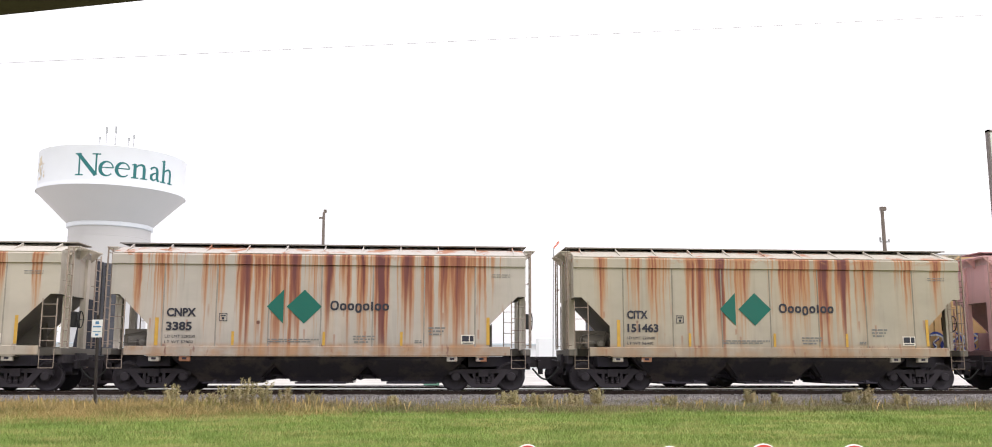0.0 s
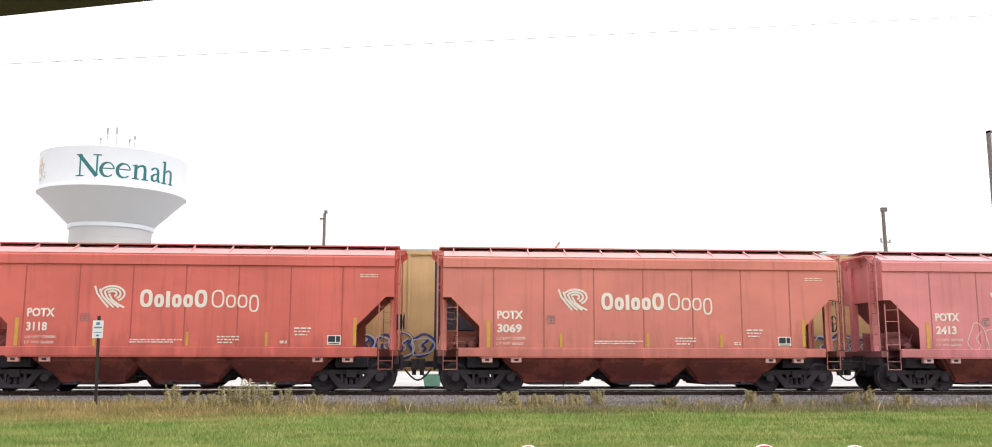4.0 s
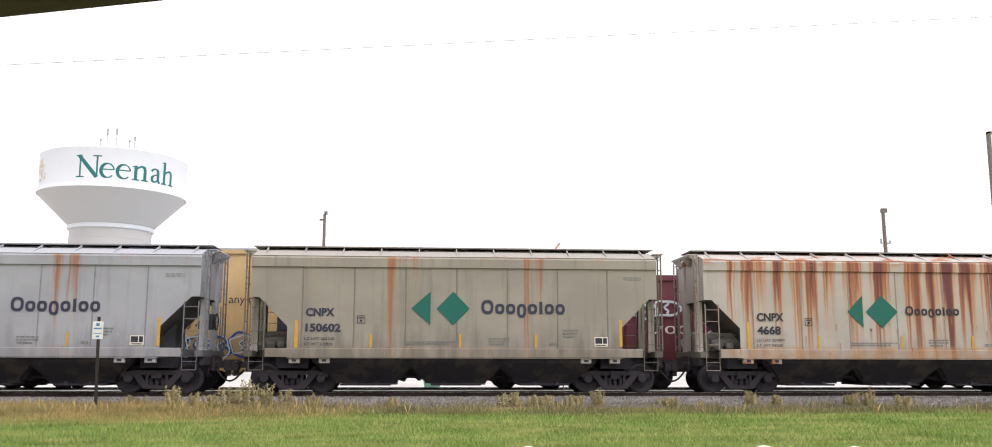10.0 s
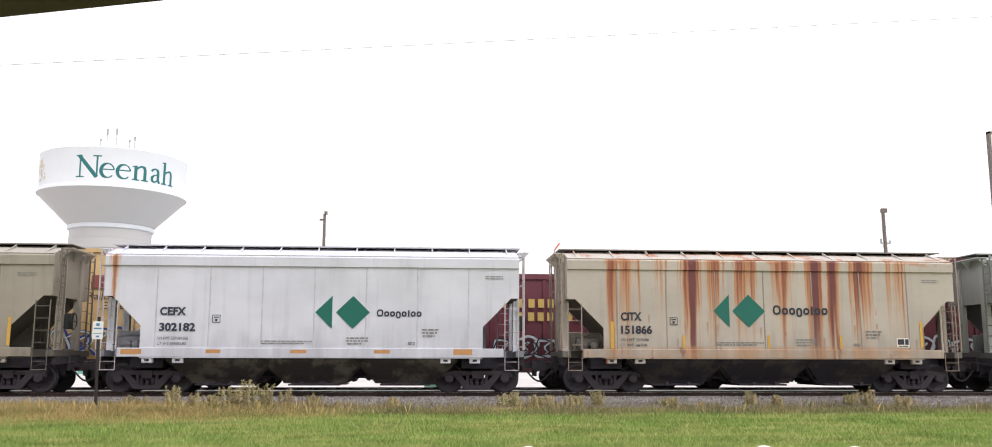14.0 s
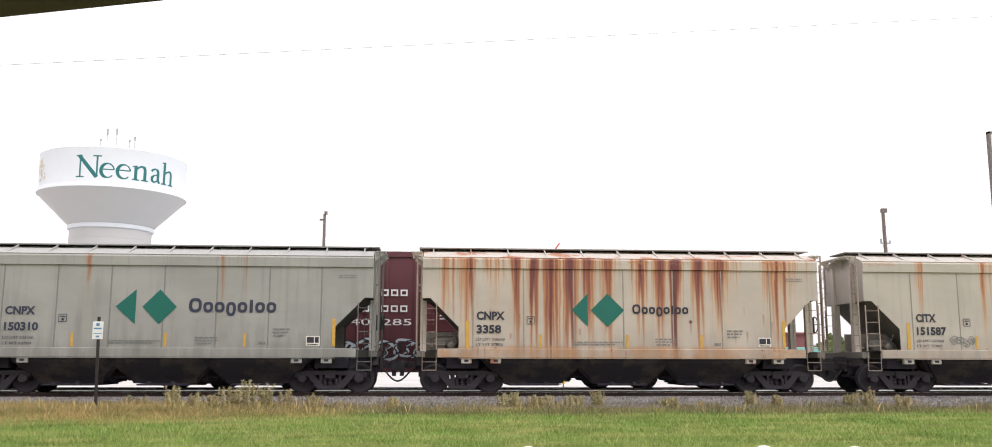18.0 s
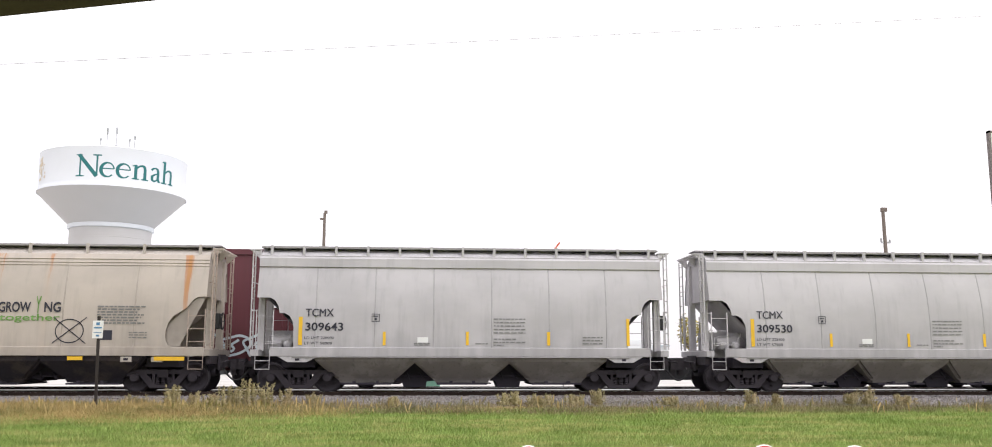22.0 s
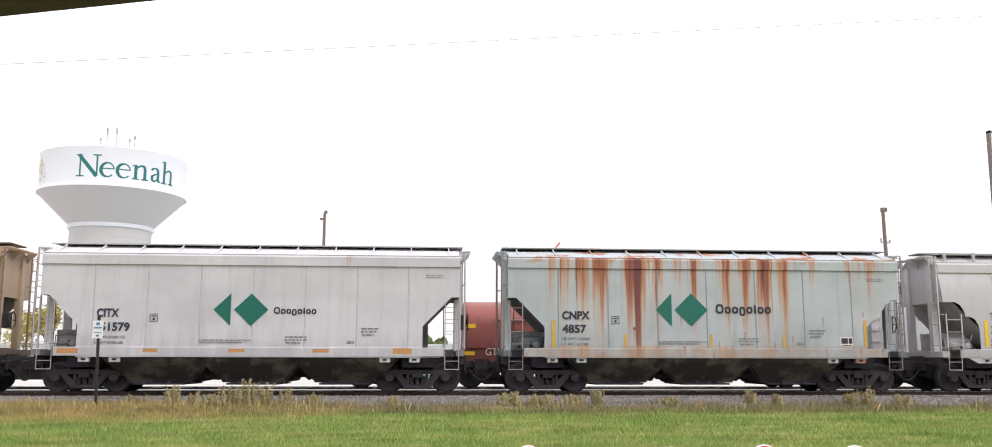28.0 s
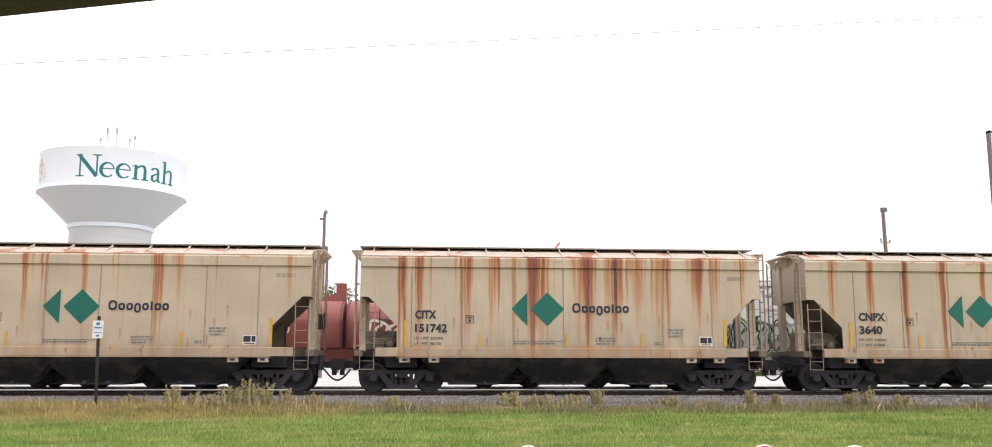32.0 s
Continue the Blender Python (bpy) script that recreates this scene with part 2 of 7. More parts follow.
def lathe(bm, rows, m=Matrix(), sides=32, caps=True):
    """Turns rows of (radius, height) about z."""
    rings = []
    for r, z in rows:
        rings.append([bm.verts.new(m @ Vector((r * math.cos(2 * math.pi * i / sides), r * math.sin(2 * math.pi * i / sides), z))) for i in range(sides)])
    for a, b in zip(rings, rings[1:]):
        for i in range(sides):
            j = (i + 1) % sides
            bm.faces.new((a[i], a[j], b[j], b[i]))
    if caps:
        bm.faces.new(rings[0][::-1])
        bm.faces.new(rings[-1])
    return bm


def meshed(name, bm, smooth=False):
    me = bpy.data.meshes.new(name)
    bm.to_mesh(me)
    bm.free()
    if smooth:
        me.polygons.foreach_set("use_smooth", [True] * len(me.polygons))
        me.set_sharp_from_angle(angle=radians(35))
    return me


def part(name, bm, material, parent=None, label="", at=None, smooth=False):
    """Links a bmesh or a mesh as ONE object under a thing or a part; the material sits on the object, so that meshes can be shared."""
    me = bm if isinstance(bm, bpy.types.Mesh) else meshed(name, bm, smooth)
    ob = new(name, me)
    if not me.materials:
        me.materials.append(None)
    ob.material_slots[0].link = "OBJECT"
    ob.material_slots[0].material = M[material] if isinstance(material, str) else material
    if parent:
        ob.parent = parent
    if at is not None:
        ob.matrix_basis = at
    if label:
        ob["label"] = label
    return ob


def thing(name, at, label, category, group="", kind=""):
    ob = new(name)
    ob.empty_display_size = 0.3
    ob.matrix_basis = at
    return tagged(ob, label, category, group, kind)


WORDS = {}


def lettering(text, high, width=None, bold=0.0, spacing=1.0):
    """Flat letters of the built-in font in the x-z plane, facing -y, from the lower left corner; high: the capitals' height."""
    key = (text, high, width, bold, spacing)
    if key not in WORDS:
        cu = bpy.data.curves.new("words", "FONT")
        wide = bold if "M" in text else 0.0
        cu.body, cu.size, cu.offset, cu.space_character, cu.resolution_u = text, high / 0.7, bold - wide, spacing, 3
        ob = bpy.data.objects.new("words", cu)
        me = bpy.data.meshes.new_from_object(ob)
        bpy.data.objects.remove(ob)
        bpy.data.curves.remove(cu)
        if wide:  # letters with pointed inner corners are thickened by a second copy set beside the first
            bm = bmesh.new()
            bm.from_mesh(me)
            for v in bm.verts:
                v.co += Vector((1.6 * wide, 0.6 * wide, -0.0006))
            bm.from_mesh(me)
            bm.to_mesh(me)
            bm.free()
        xs = [v.co.x for v in me.vertices]
        x0, x1 = min(xs), max(xs)
        k = width / (x1 - x0) if width else 1.0
        me.transform(Matrix.Rotation(radians(90), 4, "X") @ Matrix.Diagonal((k, 1, 1, 1)) @ Matrix.Translation((-x0, 0, 0)))
        me.name = "words"
        WORDS[key] = me
    return WORDS[key]


def plate(bm, outline, y):
    """One flat face in the x-z plane at y, facing -y."""
    area = sum(p[0] * q[1] - q[0] * p[1] for p, q in zip(outline, outline[1:] + outline[:1]))
    pts = outline if area > 0 else outline[::-1]
    bm.faces.new([bm.verts.new((x, y, z)) for x, z in pts])
    return bm


def rect(bm, x0, x1, z0, z1, y):
    return plate(bm, [(x0, z0), (x1, z0), (x1, z1), (x0, z1)], y)


def ringed(bm, x0, x1, z0, z1, t, y):
    """A rectangular outline of line width t."""
    rect(bm, x0, x1, z0, z0 + t, y), rect(bm, x0, x1, z1 - t, z1, y)
    rect(bm, x0, x0 + t, z0 + t, z1 - t, y), rect(bm, x1 - t, x1, z0 + t, z1 - t, y)
    return bm


def loop_line(bm, pts, t, y):
    """A painted line of width t along pts in x and z."""
    ps = [Vector((a, b)) for a, b in pts]
    sides = []
    for i, p in enumerate(ps):
        d = (ps[min(i + 1, len(ps) - 1)] - ps[max(i - 1, 0)])
        d = d.normalized() if d.length else Vector((1, 0))
        k = Vector((-d.y, d.x)) * t / 2
        sides.append((bm.verts.new((p.x + k.x, y, p.y + k.y)), bm.verts.new((p.x - k.x, y, p.y - k.y))))
    for (a, b), (c, d) in zip(sides, sides[1:]):
        bm.faces.new((a, b, d, c))
    return bm

# ---- ground, track bed, rails ----
def ground_height(y):
    """Height of the ground along y: lawn, rise to the bed, level yard behind."""
    knots = [(-400, 0.0), (15, 0.0), (20, 0.03), (25.5, 0.20), (27.4, 0.30), (29.2, 0.52), (29.45, 0.55), (31.9, 0.55), (32.3, 0.655), (34.6, 0.655), (34.9, 0.55), (37.2, 0.55), (38.6, 0.42), (60, 0.36), (4000, 0.36)]
    for (a, u), (b, w) in zip(knots, knots[1:]):
        if y <= b:
            return u + (w - u) * max(0.0, (y - a) / (b - a))
    return knots[-1][1]


def ground_material():
    n = Nodes("ground_soil")
    p = n.place()
    x, y, z = n.xyz(p)
    big, fine = n.noise(p, 0.35, 4), n.noise(p, 9.0, 4)
    lawn = n.mix(n.step(big, 0.35, 0.65), (0.20, 0.26, 0.06), (0.30, 0.31, 0.10))
    lawn = n.mix(n.step(fine, 0.45, 0.7), lawn, (0.11, 0.15, 0.035))
    dry = n.mix(n.step(fine, 0.3, 0.7), (0.30, 0.25, 0.12), (0.17, 0.15, 0.07))
    bed = n.mix(n.step(n.noise(p, 28, 3), 0.3, 0.7), (0.10, 0.095, 0.09), (0.27, 0.25, 0.235))
    yard = n.mix(n.step(big, 0.3, 0.7), (0.44, 0.42, 0.40), (0.56, 0.54, 0.51))
    yard_pale = (0.62, 0.61, 0.60)
    edge = n.math("MULTIPLY_ADD", n.noise(p, 0.8, 3), 1.4, n.math("SUBTRACT", y, 0.7))
    straw = n.math("ADD", edge, n.step(x, -6.5, -0.5, 2.6, 0.0))
    col = n.mix(n.step(straw, 25.4, 26.8), lawn, dry)
    col = n.mix(n.step(edge, 27.5, 28.3), col, bed)
    col = n.mix(n.math("MULTIPLY", n.step(y, 31.9, 32.2), n.step(y, 34.6, 34.9, 1, 0)), col, scaled(yard_pale, 1.0))
    col = n.mix(n.step(edge, 38.6, 39.8), col, yard)
    n.bump(n.math("ADD", fine, n.noise(p, 40, 2)), 0.6, 0.03)
    return n.done(col, 0.92, 0.0, 0.2)


def build_ground():
    xs = [-3000, -800, -300, -120, -60] + [-40 + 2 * i for i in range(41)] + [60, 120, 300, 800, 3000]
    ys = [-1500, -300, -60, -10, 5, 12, 15] + [16 + 0.7 * i for i in range(19)] + [29.2, 29.45, 31.9, 32.3, 34.6, 34.9, 36, 37.2, 38.6] + [39, 42, 50, 60, 80, 120, 200, 400, 900, 2500, 4500]
    bm = bmesh.new()
    grid = []
    for y in ys:
        row = []
        for x in xs:
            h = ground_height(y)
            if 12 < y < 27.6 and abs(x) < 45:
                h += 0.05 * noise.noise((x * 0.35, y * 0.5, 0.3))
            row.append(bm.verts.new((x, y, h)))
        grid.append(row)
    for a, b in zip(grid, grid[1:]):
        for i in range(len(xs) - 1):
            bm.faces.new((a[i], a[i + 1], b[i + 1], b[i]))
    ob = part("ground", bm, ground_material())
    tagged(ob, "grassy verge rising to a gravel track bed, pale yard behind", "ground", kind="structure")


def build_track(name, yc, label):
    track = thing(name, pose(0, yc, 0), label, "railway track", "railway tracks", "structure")
    half = 0.755
    for s in (-1, 1):
        bm = bmesh.new()
        prof = [(-0.075, -0.18), (0.075, -0.18), (0.075, -0.165), (0.012, -0.14), (0.012, -0.045), (0.037, -0.035), (0.037, -0.004), (0.03, 0.0), (-0.03, 0.0), (-0.037, -0.004), (-0.037, -0.035), (-0.012, -0.045), (-0.012, -0.14), (-0.075, -0.165)]
        a = [bm.verts.new((-700, s * half + u, RAIL + w)) for u, w in prof]
        b = [bm.verts.new((900, s * half + u, RAIL + w)) for u, w in prof]
        for i in range(len(prof)):
            j = (i + 1) % len(prof)
            bm.faces.new((a[j], a[i], b[i], b[j]))
        bm.faces.new(a), bm.faces.new(b[::-1])
        rail = part("rail", bm, "rail", track)
        bm = bmesh.new()
        box(bm, -700, 900, s * half - 0.028, s * half + 0.028, RAIL - 0.001, RAIL + 0.003)
        part("rail_head", bm, "steel", rail, "polished running surface")
    rnd = random.Random(5 + int(yc))
    tie_bm = bmesh.new()
    box(tie_bm, -0.115, 0.115, -1.3, 1.3, RAIL - 0.36, RAIL - 0.183, 0.012)
    tie = meshed("tie", tie_bm)
    near = 26 if name == "track_near" else 20
    for i in range(int(near * 2 / 0.53)):
        x = -near + i * 0.53
        part("tie", tie, "tie", track, at=pose(x, rnd.uniform(-0.03, 0.03), rnd.uniform(-0.012, 0.006), 0, 0, rnd.uniform(-1, 1)))
    verts, faces = [], []
    quads = ((3, 2, 1, 0), (4, 5, 6, 7), (0, 1, 5, 4), (1, 2, 6, 5), (2, 3, 7, 6), (3, 0, 4, 7))
    for lo, hi in ((-690, -near - 0.4), (near + 0.4, 890)):
        for i in range(int((hi - lo) / 0.53)):
            x, k = lo + i * 0.53, len(verts)
            for z in (RAIL - 0.36, RAIL - 0.183):
                verts += [(x - .11, -1.3, z), (x + .11, -1.3, z), (x + .11, 1.3, z), (x - .11, 1.3, z)]
            faces += [tuple(k + j for j in q) for q in quads]
    me = bpy.data.meshes.new("far_ties")
    me.from_pydata(verts, [], faces)
    tagged(part("far_ties", me, "tie", track), kind="stuff")
    return track


build_ground()
build_track("track_near", NEAR_Y, "dark rails with shiny heads on timber ties in grey ballast")
build_track("track_far", FAR_Y, "second pair of rails on timber ties behind the train")

# ---- hopper cars: templates shared by all cars ----
# A car's own space: x along the car from its left body edge, y from the centre line (-y faces the lawn), z from the rail head.
SIDE = 1.52
TRUCKS = (1.32, 11.68)
WHEEL_R = 0.457


def wheelset_mesh():
    bm = bmesh.new()
    turn = pose(0, 0, 0, 90, 0, 0)
    for s in (-1, 1):
        rows = [(0.08, 0.70), (0.13, 0.69), (0.15, 0.735), (0.36, 0.715), (0.395, 0.69), (0.445, 0.69), (0.457, 0.70), (0.457, 0.78), (0.452, 0.80), (0.485, 0.805), (0.485, 0.83)]
        rows = [(r, -z if s > 0 else z) for r, z in rows]
        rows = [(r, (0.83 + 0.69 - abs(z)) * (-s)) for r, z in rows]
        lathe(bm, rows if s < 0 else rows, turn, 28)
        for k in range(5):  # web marks, so that the spin shows
            a = 2 * math.pi * k / 5
            c = Vector((0.26 * math.cos(a), s * 0.845, 0.26 * math.sin(a)))
            box(bm, c.x - 0.03, c.x + 0.03, c.y - 0.012, c.y + 0.012, c.z - 0.03, c.z + 0.03)
    bar(bm, (0, -0.95, 0), (0, 0.95, 0), 0.085, 10)
    bmesh.ops.recalc_face_normals(bm, faces=bm.faces[:])
    return meshed("wheelset", bm, True)


def side_frame_mesh(s):
    bm = bmesh.new()
    y0, y1 = (s * 1.06, s * 0.93) if s < 0 else (s * 0.93, s * 1.06)
    # bowed top chord, two inclined struts, spring seat
    prism(bm, [(-1.12, 0.50), (-1.12, 0.64), (-0.72, 0.70), (0.72, 0.70), (1.12, 0.64), (1.12, 0.50), (0.7, 0.56), (-0.7, 0.56)], y0, y1)
    prism(bm, [(-0.76, 0.565), (-0.52, 0.565), (-0.22, 0.24), (-0.22, 0.13), (-0.40, 0.13)], y0, y1)
    prism(bm, [(0.76, 0.565), (0.40, 0.13), (0.22, 0.13), (0.22, 0.24), (0.52, 0.565)], y0, y1)
    prism(bm, [(-0.38, 0.13), (0.38, 0.13), (0.34, 0.235), (-0.34, 0.235)], y0 + 0.005, y1 - 0.005)
    for x in (-0.30, 0.30):
        box(bm, x - 0.045, x + 0.045, y0 + 0.01, y1 - 0.01, 0.23, 0.57)
    bmesh.ops.recalc_face_normals(bm, faces=bm.faces[:])
    return meshed("side_frame", bm)


def spring_mesh():
    bm = bmesh.new()
    lathe(bm, [(0.055 + 0.018 * (i % 2), 0.24 + 0.026 * i) for i in range(10)], Matrix(), 10)
    return meshed("spring", bm)


def cap_mesh(s):
    bm = bmesh.new()
    lathe(bm, [(0.14, 0.0), (0.15, 0.05), (0.12, 0.09), (0.04, 0.10)], pose(0, s * 1.0, WHEEL_R, 90 if s < 0 else -90), 14)
    return meshed("bearing_cap", bm, True)


def bolster_mesh():
    bm = bmesh.new()
    prism(bm, [(-0.16, 0.46), (0.16, 0.46), (0.16, 0.70), (-0.16, 0.70)], -1.12, 1.12)
    box(bm, -0.35, 0.35, -0.35, 0.35, 0.70, 0.80)
    box(bm, -0.28, 0.28, -0.9, 0.9, 0.16, 0.47)
    return meshed("bolster", bm)


SHARED = {
    "wheelset": wheelset_mesh(), "bolster": bolster_mesh(),
    "frame_n": side_frame_mesh(-1), "frame_f": side_frame_mesh(1),
    "spring": spring_mesh(), "cap_n": cap_mesh(-1),
}
WHEELSETS = []       # (wheelset, car's first x) to be spun in motions()


def add_truck(car, x, first, wheel=None):
    truck = part("truck", SHARED["bolster"], "truck", car, "grimy cast-steel four-wheel truck", pose(x, 0, 0))
    for key in ("frame_n", "frame_f"):
        part("side_frame", SHARED[key], "truck", truck)
    for dx in (-0.18, 0.0, 0.18):
        part("spring", SHARED["spring"], "truck", truck, at=pose(dx, -1.0, 0))
    for dx in (-0.89, 0.89):
        part("bearing_cap", SHARED["cap_n"], "truck", truck, at=pose(dx, 0, 0))
    for dx in (-0.89, 0.89):
        ws = part("wheelset", SHARED["wheelset"], "wheel", truck, "rusty steel wheels on an axle", pose(dx, 0, WHEEL_R))
        WHEELSETS.append((ws, dx, first))
    return truck


def side_y(z, kind):
    """How far the side sheet stands from the centre line at height z."""
    if kind == "P":
        return SIDE
    low, deep = (2.1, 0.30) if kind == "T" else (2.3, 0.24)
    if z <= low:
        return SIDE
    return SIDE - deep * ((z - low) / (3.95 - low)) ** 2


CUTS = {
    "P": [(0.0, 3.0), (0.26, 3.0), (1.17, 2.08), (1.17, 1.4)],
    "A": [(0.0, 2.98), (0.28, 2.96), (0.42, 2.86), (0.58, 2.62), (0.98, 2.36), (1.12, 2.16), (1.2, 1.9), (1.19, 1.62), (1.12, 1.48), (1.0, 1.4)],
    "T": [(0.0, 2.96), (0.42, 2.96), (0.58, 2.86), (0.68, 2.68), (0.72, 2.47), (0.88, 2.47), (1.04, 2.38), (1.14, 2.2), (1.17, 2.0), (1.17, 1.4)],
}


def panel_mesh(kind, i, count, sgn):
    """One sheet of the side, i of count, with the end bay cut away under the slope sheet."""
    w = BODY / count
    x0, x1 = i * w + (0.004 if i else 0), (i + 1) * w - (0.004 if i < count - 1 else 0)
    top = 3.95
    cut = CUTS[kind]
    if i == 0:
        edge = [(x1, 1.4), (x1, top), (x0, top)] + cut
    elif i == count - 1:
        edge = [(x0, top), (x0, 1.4)] + [(BODY - a, b) for a, b in cut[::-1]] + [(x1, top)]
    else:
        edge = [(x0, 1.4), (x1, 1.4), (x1, top), (x0, top)]
    bm = bmesh.new()
    zs = (2.3, 2.5, 2.7, 2.9, 3.1, 3.3, 3.5, 3.65, 3.8)
    prism(bm, edge, -SIDE, -SIDE + 0.02)
    if kind != "P":
        for z in zs:
            bmesh.ops.bisect_plane(bm, geom=bm.verts[:] + bm.edges[:] + bm.faces[:], plane_co=(0, 0, z), plane_no=(0, 0, 1))
        for v in bm.verts:
            v.co.y += SIDE - side_y(v.co.z, kind)
    if sgn > 0:
        for v in bm.verts:
            v.co.y = -v.co.y
        bmesh.ops.reverse_faces(bm, faces=bm.faces[:])
    return meshed("side_panel", bm, kind != "P")


def seam_mesh(kind, x, sgn):
    bm = bmesh.new()
    for a, b in ((1.4, 2.1), (2.1, 2.5), (2.5, 2.9), (2.9, 3.3), (3.3, 3.65), (3.65, 3.95)):
        ya, yb = side_y(a, kind), side_y(b, kind)
        vs = [(x - 0.014, -ya - 0.012, a), (x + 0.014, -ya - 0.012, a), (x + 0.014, -yb - 0.012, b), (x - 0.014, -yb - 0.012, b)]
        ws = [(p[0] + math.copysign(0.01, p[0] - x), p[1] + 0.014, p[2]) for p in vs]
        a_ = [bm.verts.new(p) for p in vs]
        b_ = [bm.verts.new(p) for p in ws]
        bm.faces.new(a_), bm.faces.new((a_[0], a_[3], b_[3], b_[0])), bm.faces.new((a_[2], a_[1], b_[1], b_[2]))
    if sgn > 0:
        for v in bm.verts:
            v.co.y = -v.co.y
        bmesh.ops.reverse_faces(bm, faces=bm.faces[:])
    return meshed("weld_seam", bm)


def chord_mesh(kind, sgn):
    """The stiff band under the eave, and for the rounded car its lengthwise ribs."""
    bm = bmesh.new()
    y3 = side_y(3.95, kind)
    if kind == "P":
        prof = [(y3, 3.95), (y3 + 0.055, 3.97), (y3 + 0.055, 4.25), (y3 - 0.02, 4.33), (y3 - 0.05, 4.33), (y3 - 0.05, 3.95)]
    elif kind == "T":
        prof = [(y3, 3.95), (y3 + 0.05, 3.97), (y3 + 0.03, 4.24), (y3 - 0.05, 4.33), (y3 - 0.08, 4.33), (y3 - 0.08, 3.95)]
    else:
        prof = [(y3, 3.95), (y3 + 0.02, 3.96), (y3 - 0.01, 4.03), (y3 + 0.01, 4.05), (y3 - 0.03, 4.14), (y3 - 0.01, 4.16), (y3 - 0.10, 4.33), (y3 - 0.14, 4.33), (y3 - 0.14, 3.95)]
    a = [bm.verts.new((0, -u, w)) for u, w in prof]
    b = [bm.verts.new((BODY, -u, w)) for u, w in prof]
    for i in range(len(prof)):
        j = (i + 1) % len(prof)
        bm.faces.new((a[i], a[j], b[j], b[i]))
    bm.faces.new(a), bm.faces.new(b)
    if sgn > 0:
        for v in bm.verts:
            v.co.y = -v.co.y
    bmesh.ops.recalc_face_normals(bm, faces=bm.faces[:])
    return meshed("top_chord", bm)


def roof_mesh(kind):
    bm = bmesh.new()
    e = {"P": 1.54, "T": 1.20, "A": 1.18}[kind]
    prof = [(-e, 4.325), (-0.66, 4.59), (0.66, 4.59), (e, 4.325), (e - 0.03, 4.29), (-e + 0.03, 4.29)]
    a = [bm.verts.new((0.02, u, w)) for u, w in prof]
    b = [bm.verts.new((BODY - 0.02, u, w)) for u, w in prof]
    for i in range(len(prof)):
        j = (i + 1) % len(prof)
        bm.faces.new((a[j], a[i], b[i], b[j]))
    bm.faces.new(a), bm.faces.new(b[::-1])
    bmesh.ops.recalc_face_normals(bm, faces=bm.faces[:])
    return meshed("roof", bm)


def slope_mesh(kind, right, upper):
    """The end: an upright wall under the roof, or the slope sheet that runs inwards below it."""
    knee = [(a + 0.02, b) for a, b in (CUTS[kind][:-1] if kind == "P" else [(0, 2.98), (0.3, 2.94), (1.17, 2.05)])]
    line = [(0.02, 4.30), knee[0]] if upper else knee + [(1.75, 1.42)]
    bm = bmesh.new()
    sides = []
    for shift in (0.0, 0.03):
        sides.append([[bm.verts.new((x + shift if not right else BODY - x - shift, s * (side_y(z, kind) - 0.025), z + shift * 0.6)) for x, z in line] for s in (-1, 1)])
    out, inn = sides
    for i in range(len(line) - 1):
        bm.faces.new((out[0][i], out[0][i + 1], out[1][i + 1], out[1][i]))
        bm.faces.new((inn[0][i], inn[1][i], inn[1][i + 1], inn[0][i + 1]))
    bmesh.ops.recalc_face_normals(bm, faces=bm.faces[:])
    return meshed("end_wall" if upper else "slope_sheet", bm)


def bay_mesh(kind, x):
    """One discharge bay: a funnel under the sill with a flat outlet."""
    bm = bmesh.new()
    half = 1.72 if kind == "P" else 1.66
    w = 1.50
    low = 0.98 if kind == "P" else 0.86
    levels = [(half, w, 1.12), (half * 0.95, w * 0.97, 0.96), (low + 0.12, 0.98, 0.44), (low, 0.92, 0.35), (low, 0.9, 0.30)]
    rings = [[bm.verts.new((x + a * p, b * q, z)) for p, q in ((-1, -1), (1, -1), (1, 1), (-1, 1))] for a, b, z in levels]
    for r, s in zip(rings, rings[1:]):
        for i in range(4):
            j = (i + 1) % 4
            bm.faces.new((r[j], r[i], s[i], s[j]))
    bm.faces.new(rings[0]), bm.faces.new(rings[-1][::-1])
    bmesh.ops.recalc_face_normals(bm, faces=bm.faces[:])
    bmesh.ops.bevel(bm, geom=[e for e in bm.edges if abs(e.verts[0].co.z - e.verts[1].co.z) > 0.1], offset=0.09, segments=2, affect="EDGES")
    return meshed("discharge_bay", bm)


def gate_mesh(x):
    bm = bmesh.new()
    box(bm, x - 0.8, x + 0.8, -1.16, 1.16, 0.235, 0.29, 0.01)
    for dx in (-0.36, 0.36):
        bar(bm, (x + dx, -1.34, 0.31), (x + dx, 1.34, 0.31), 0.022)
        box(bm, x + dx - 0.05, x + dx + 0.05, -1.36, -1.30, 0.26, 0.36)
    box(bm, x + 0.8, x + 0.98, -0.5, 0.5, 0.25, 0.275)
    return meshed("outlet_gate", bm)


def ladder_mesh(x, width, z0, z1, rungs, y):
    bm = bmesh.new()
    for dx in (0, width):
        box(bm, x + dx - 0.016, x + dx + 0.016, y - 0.015, y + 0.015, z0, z1)
    for i in range(rungs):
        z = z0 + (z1 - z0) * (i + 0.5) / rungs
        bar(bm, (x, y, z), (x + width, y, z), 0.011, 5)
    return meshed("ladder", bm)


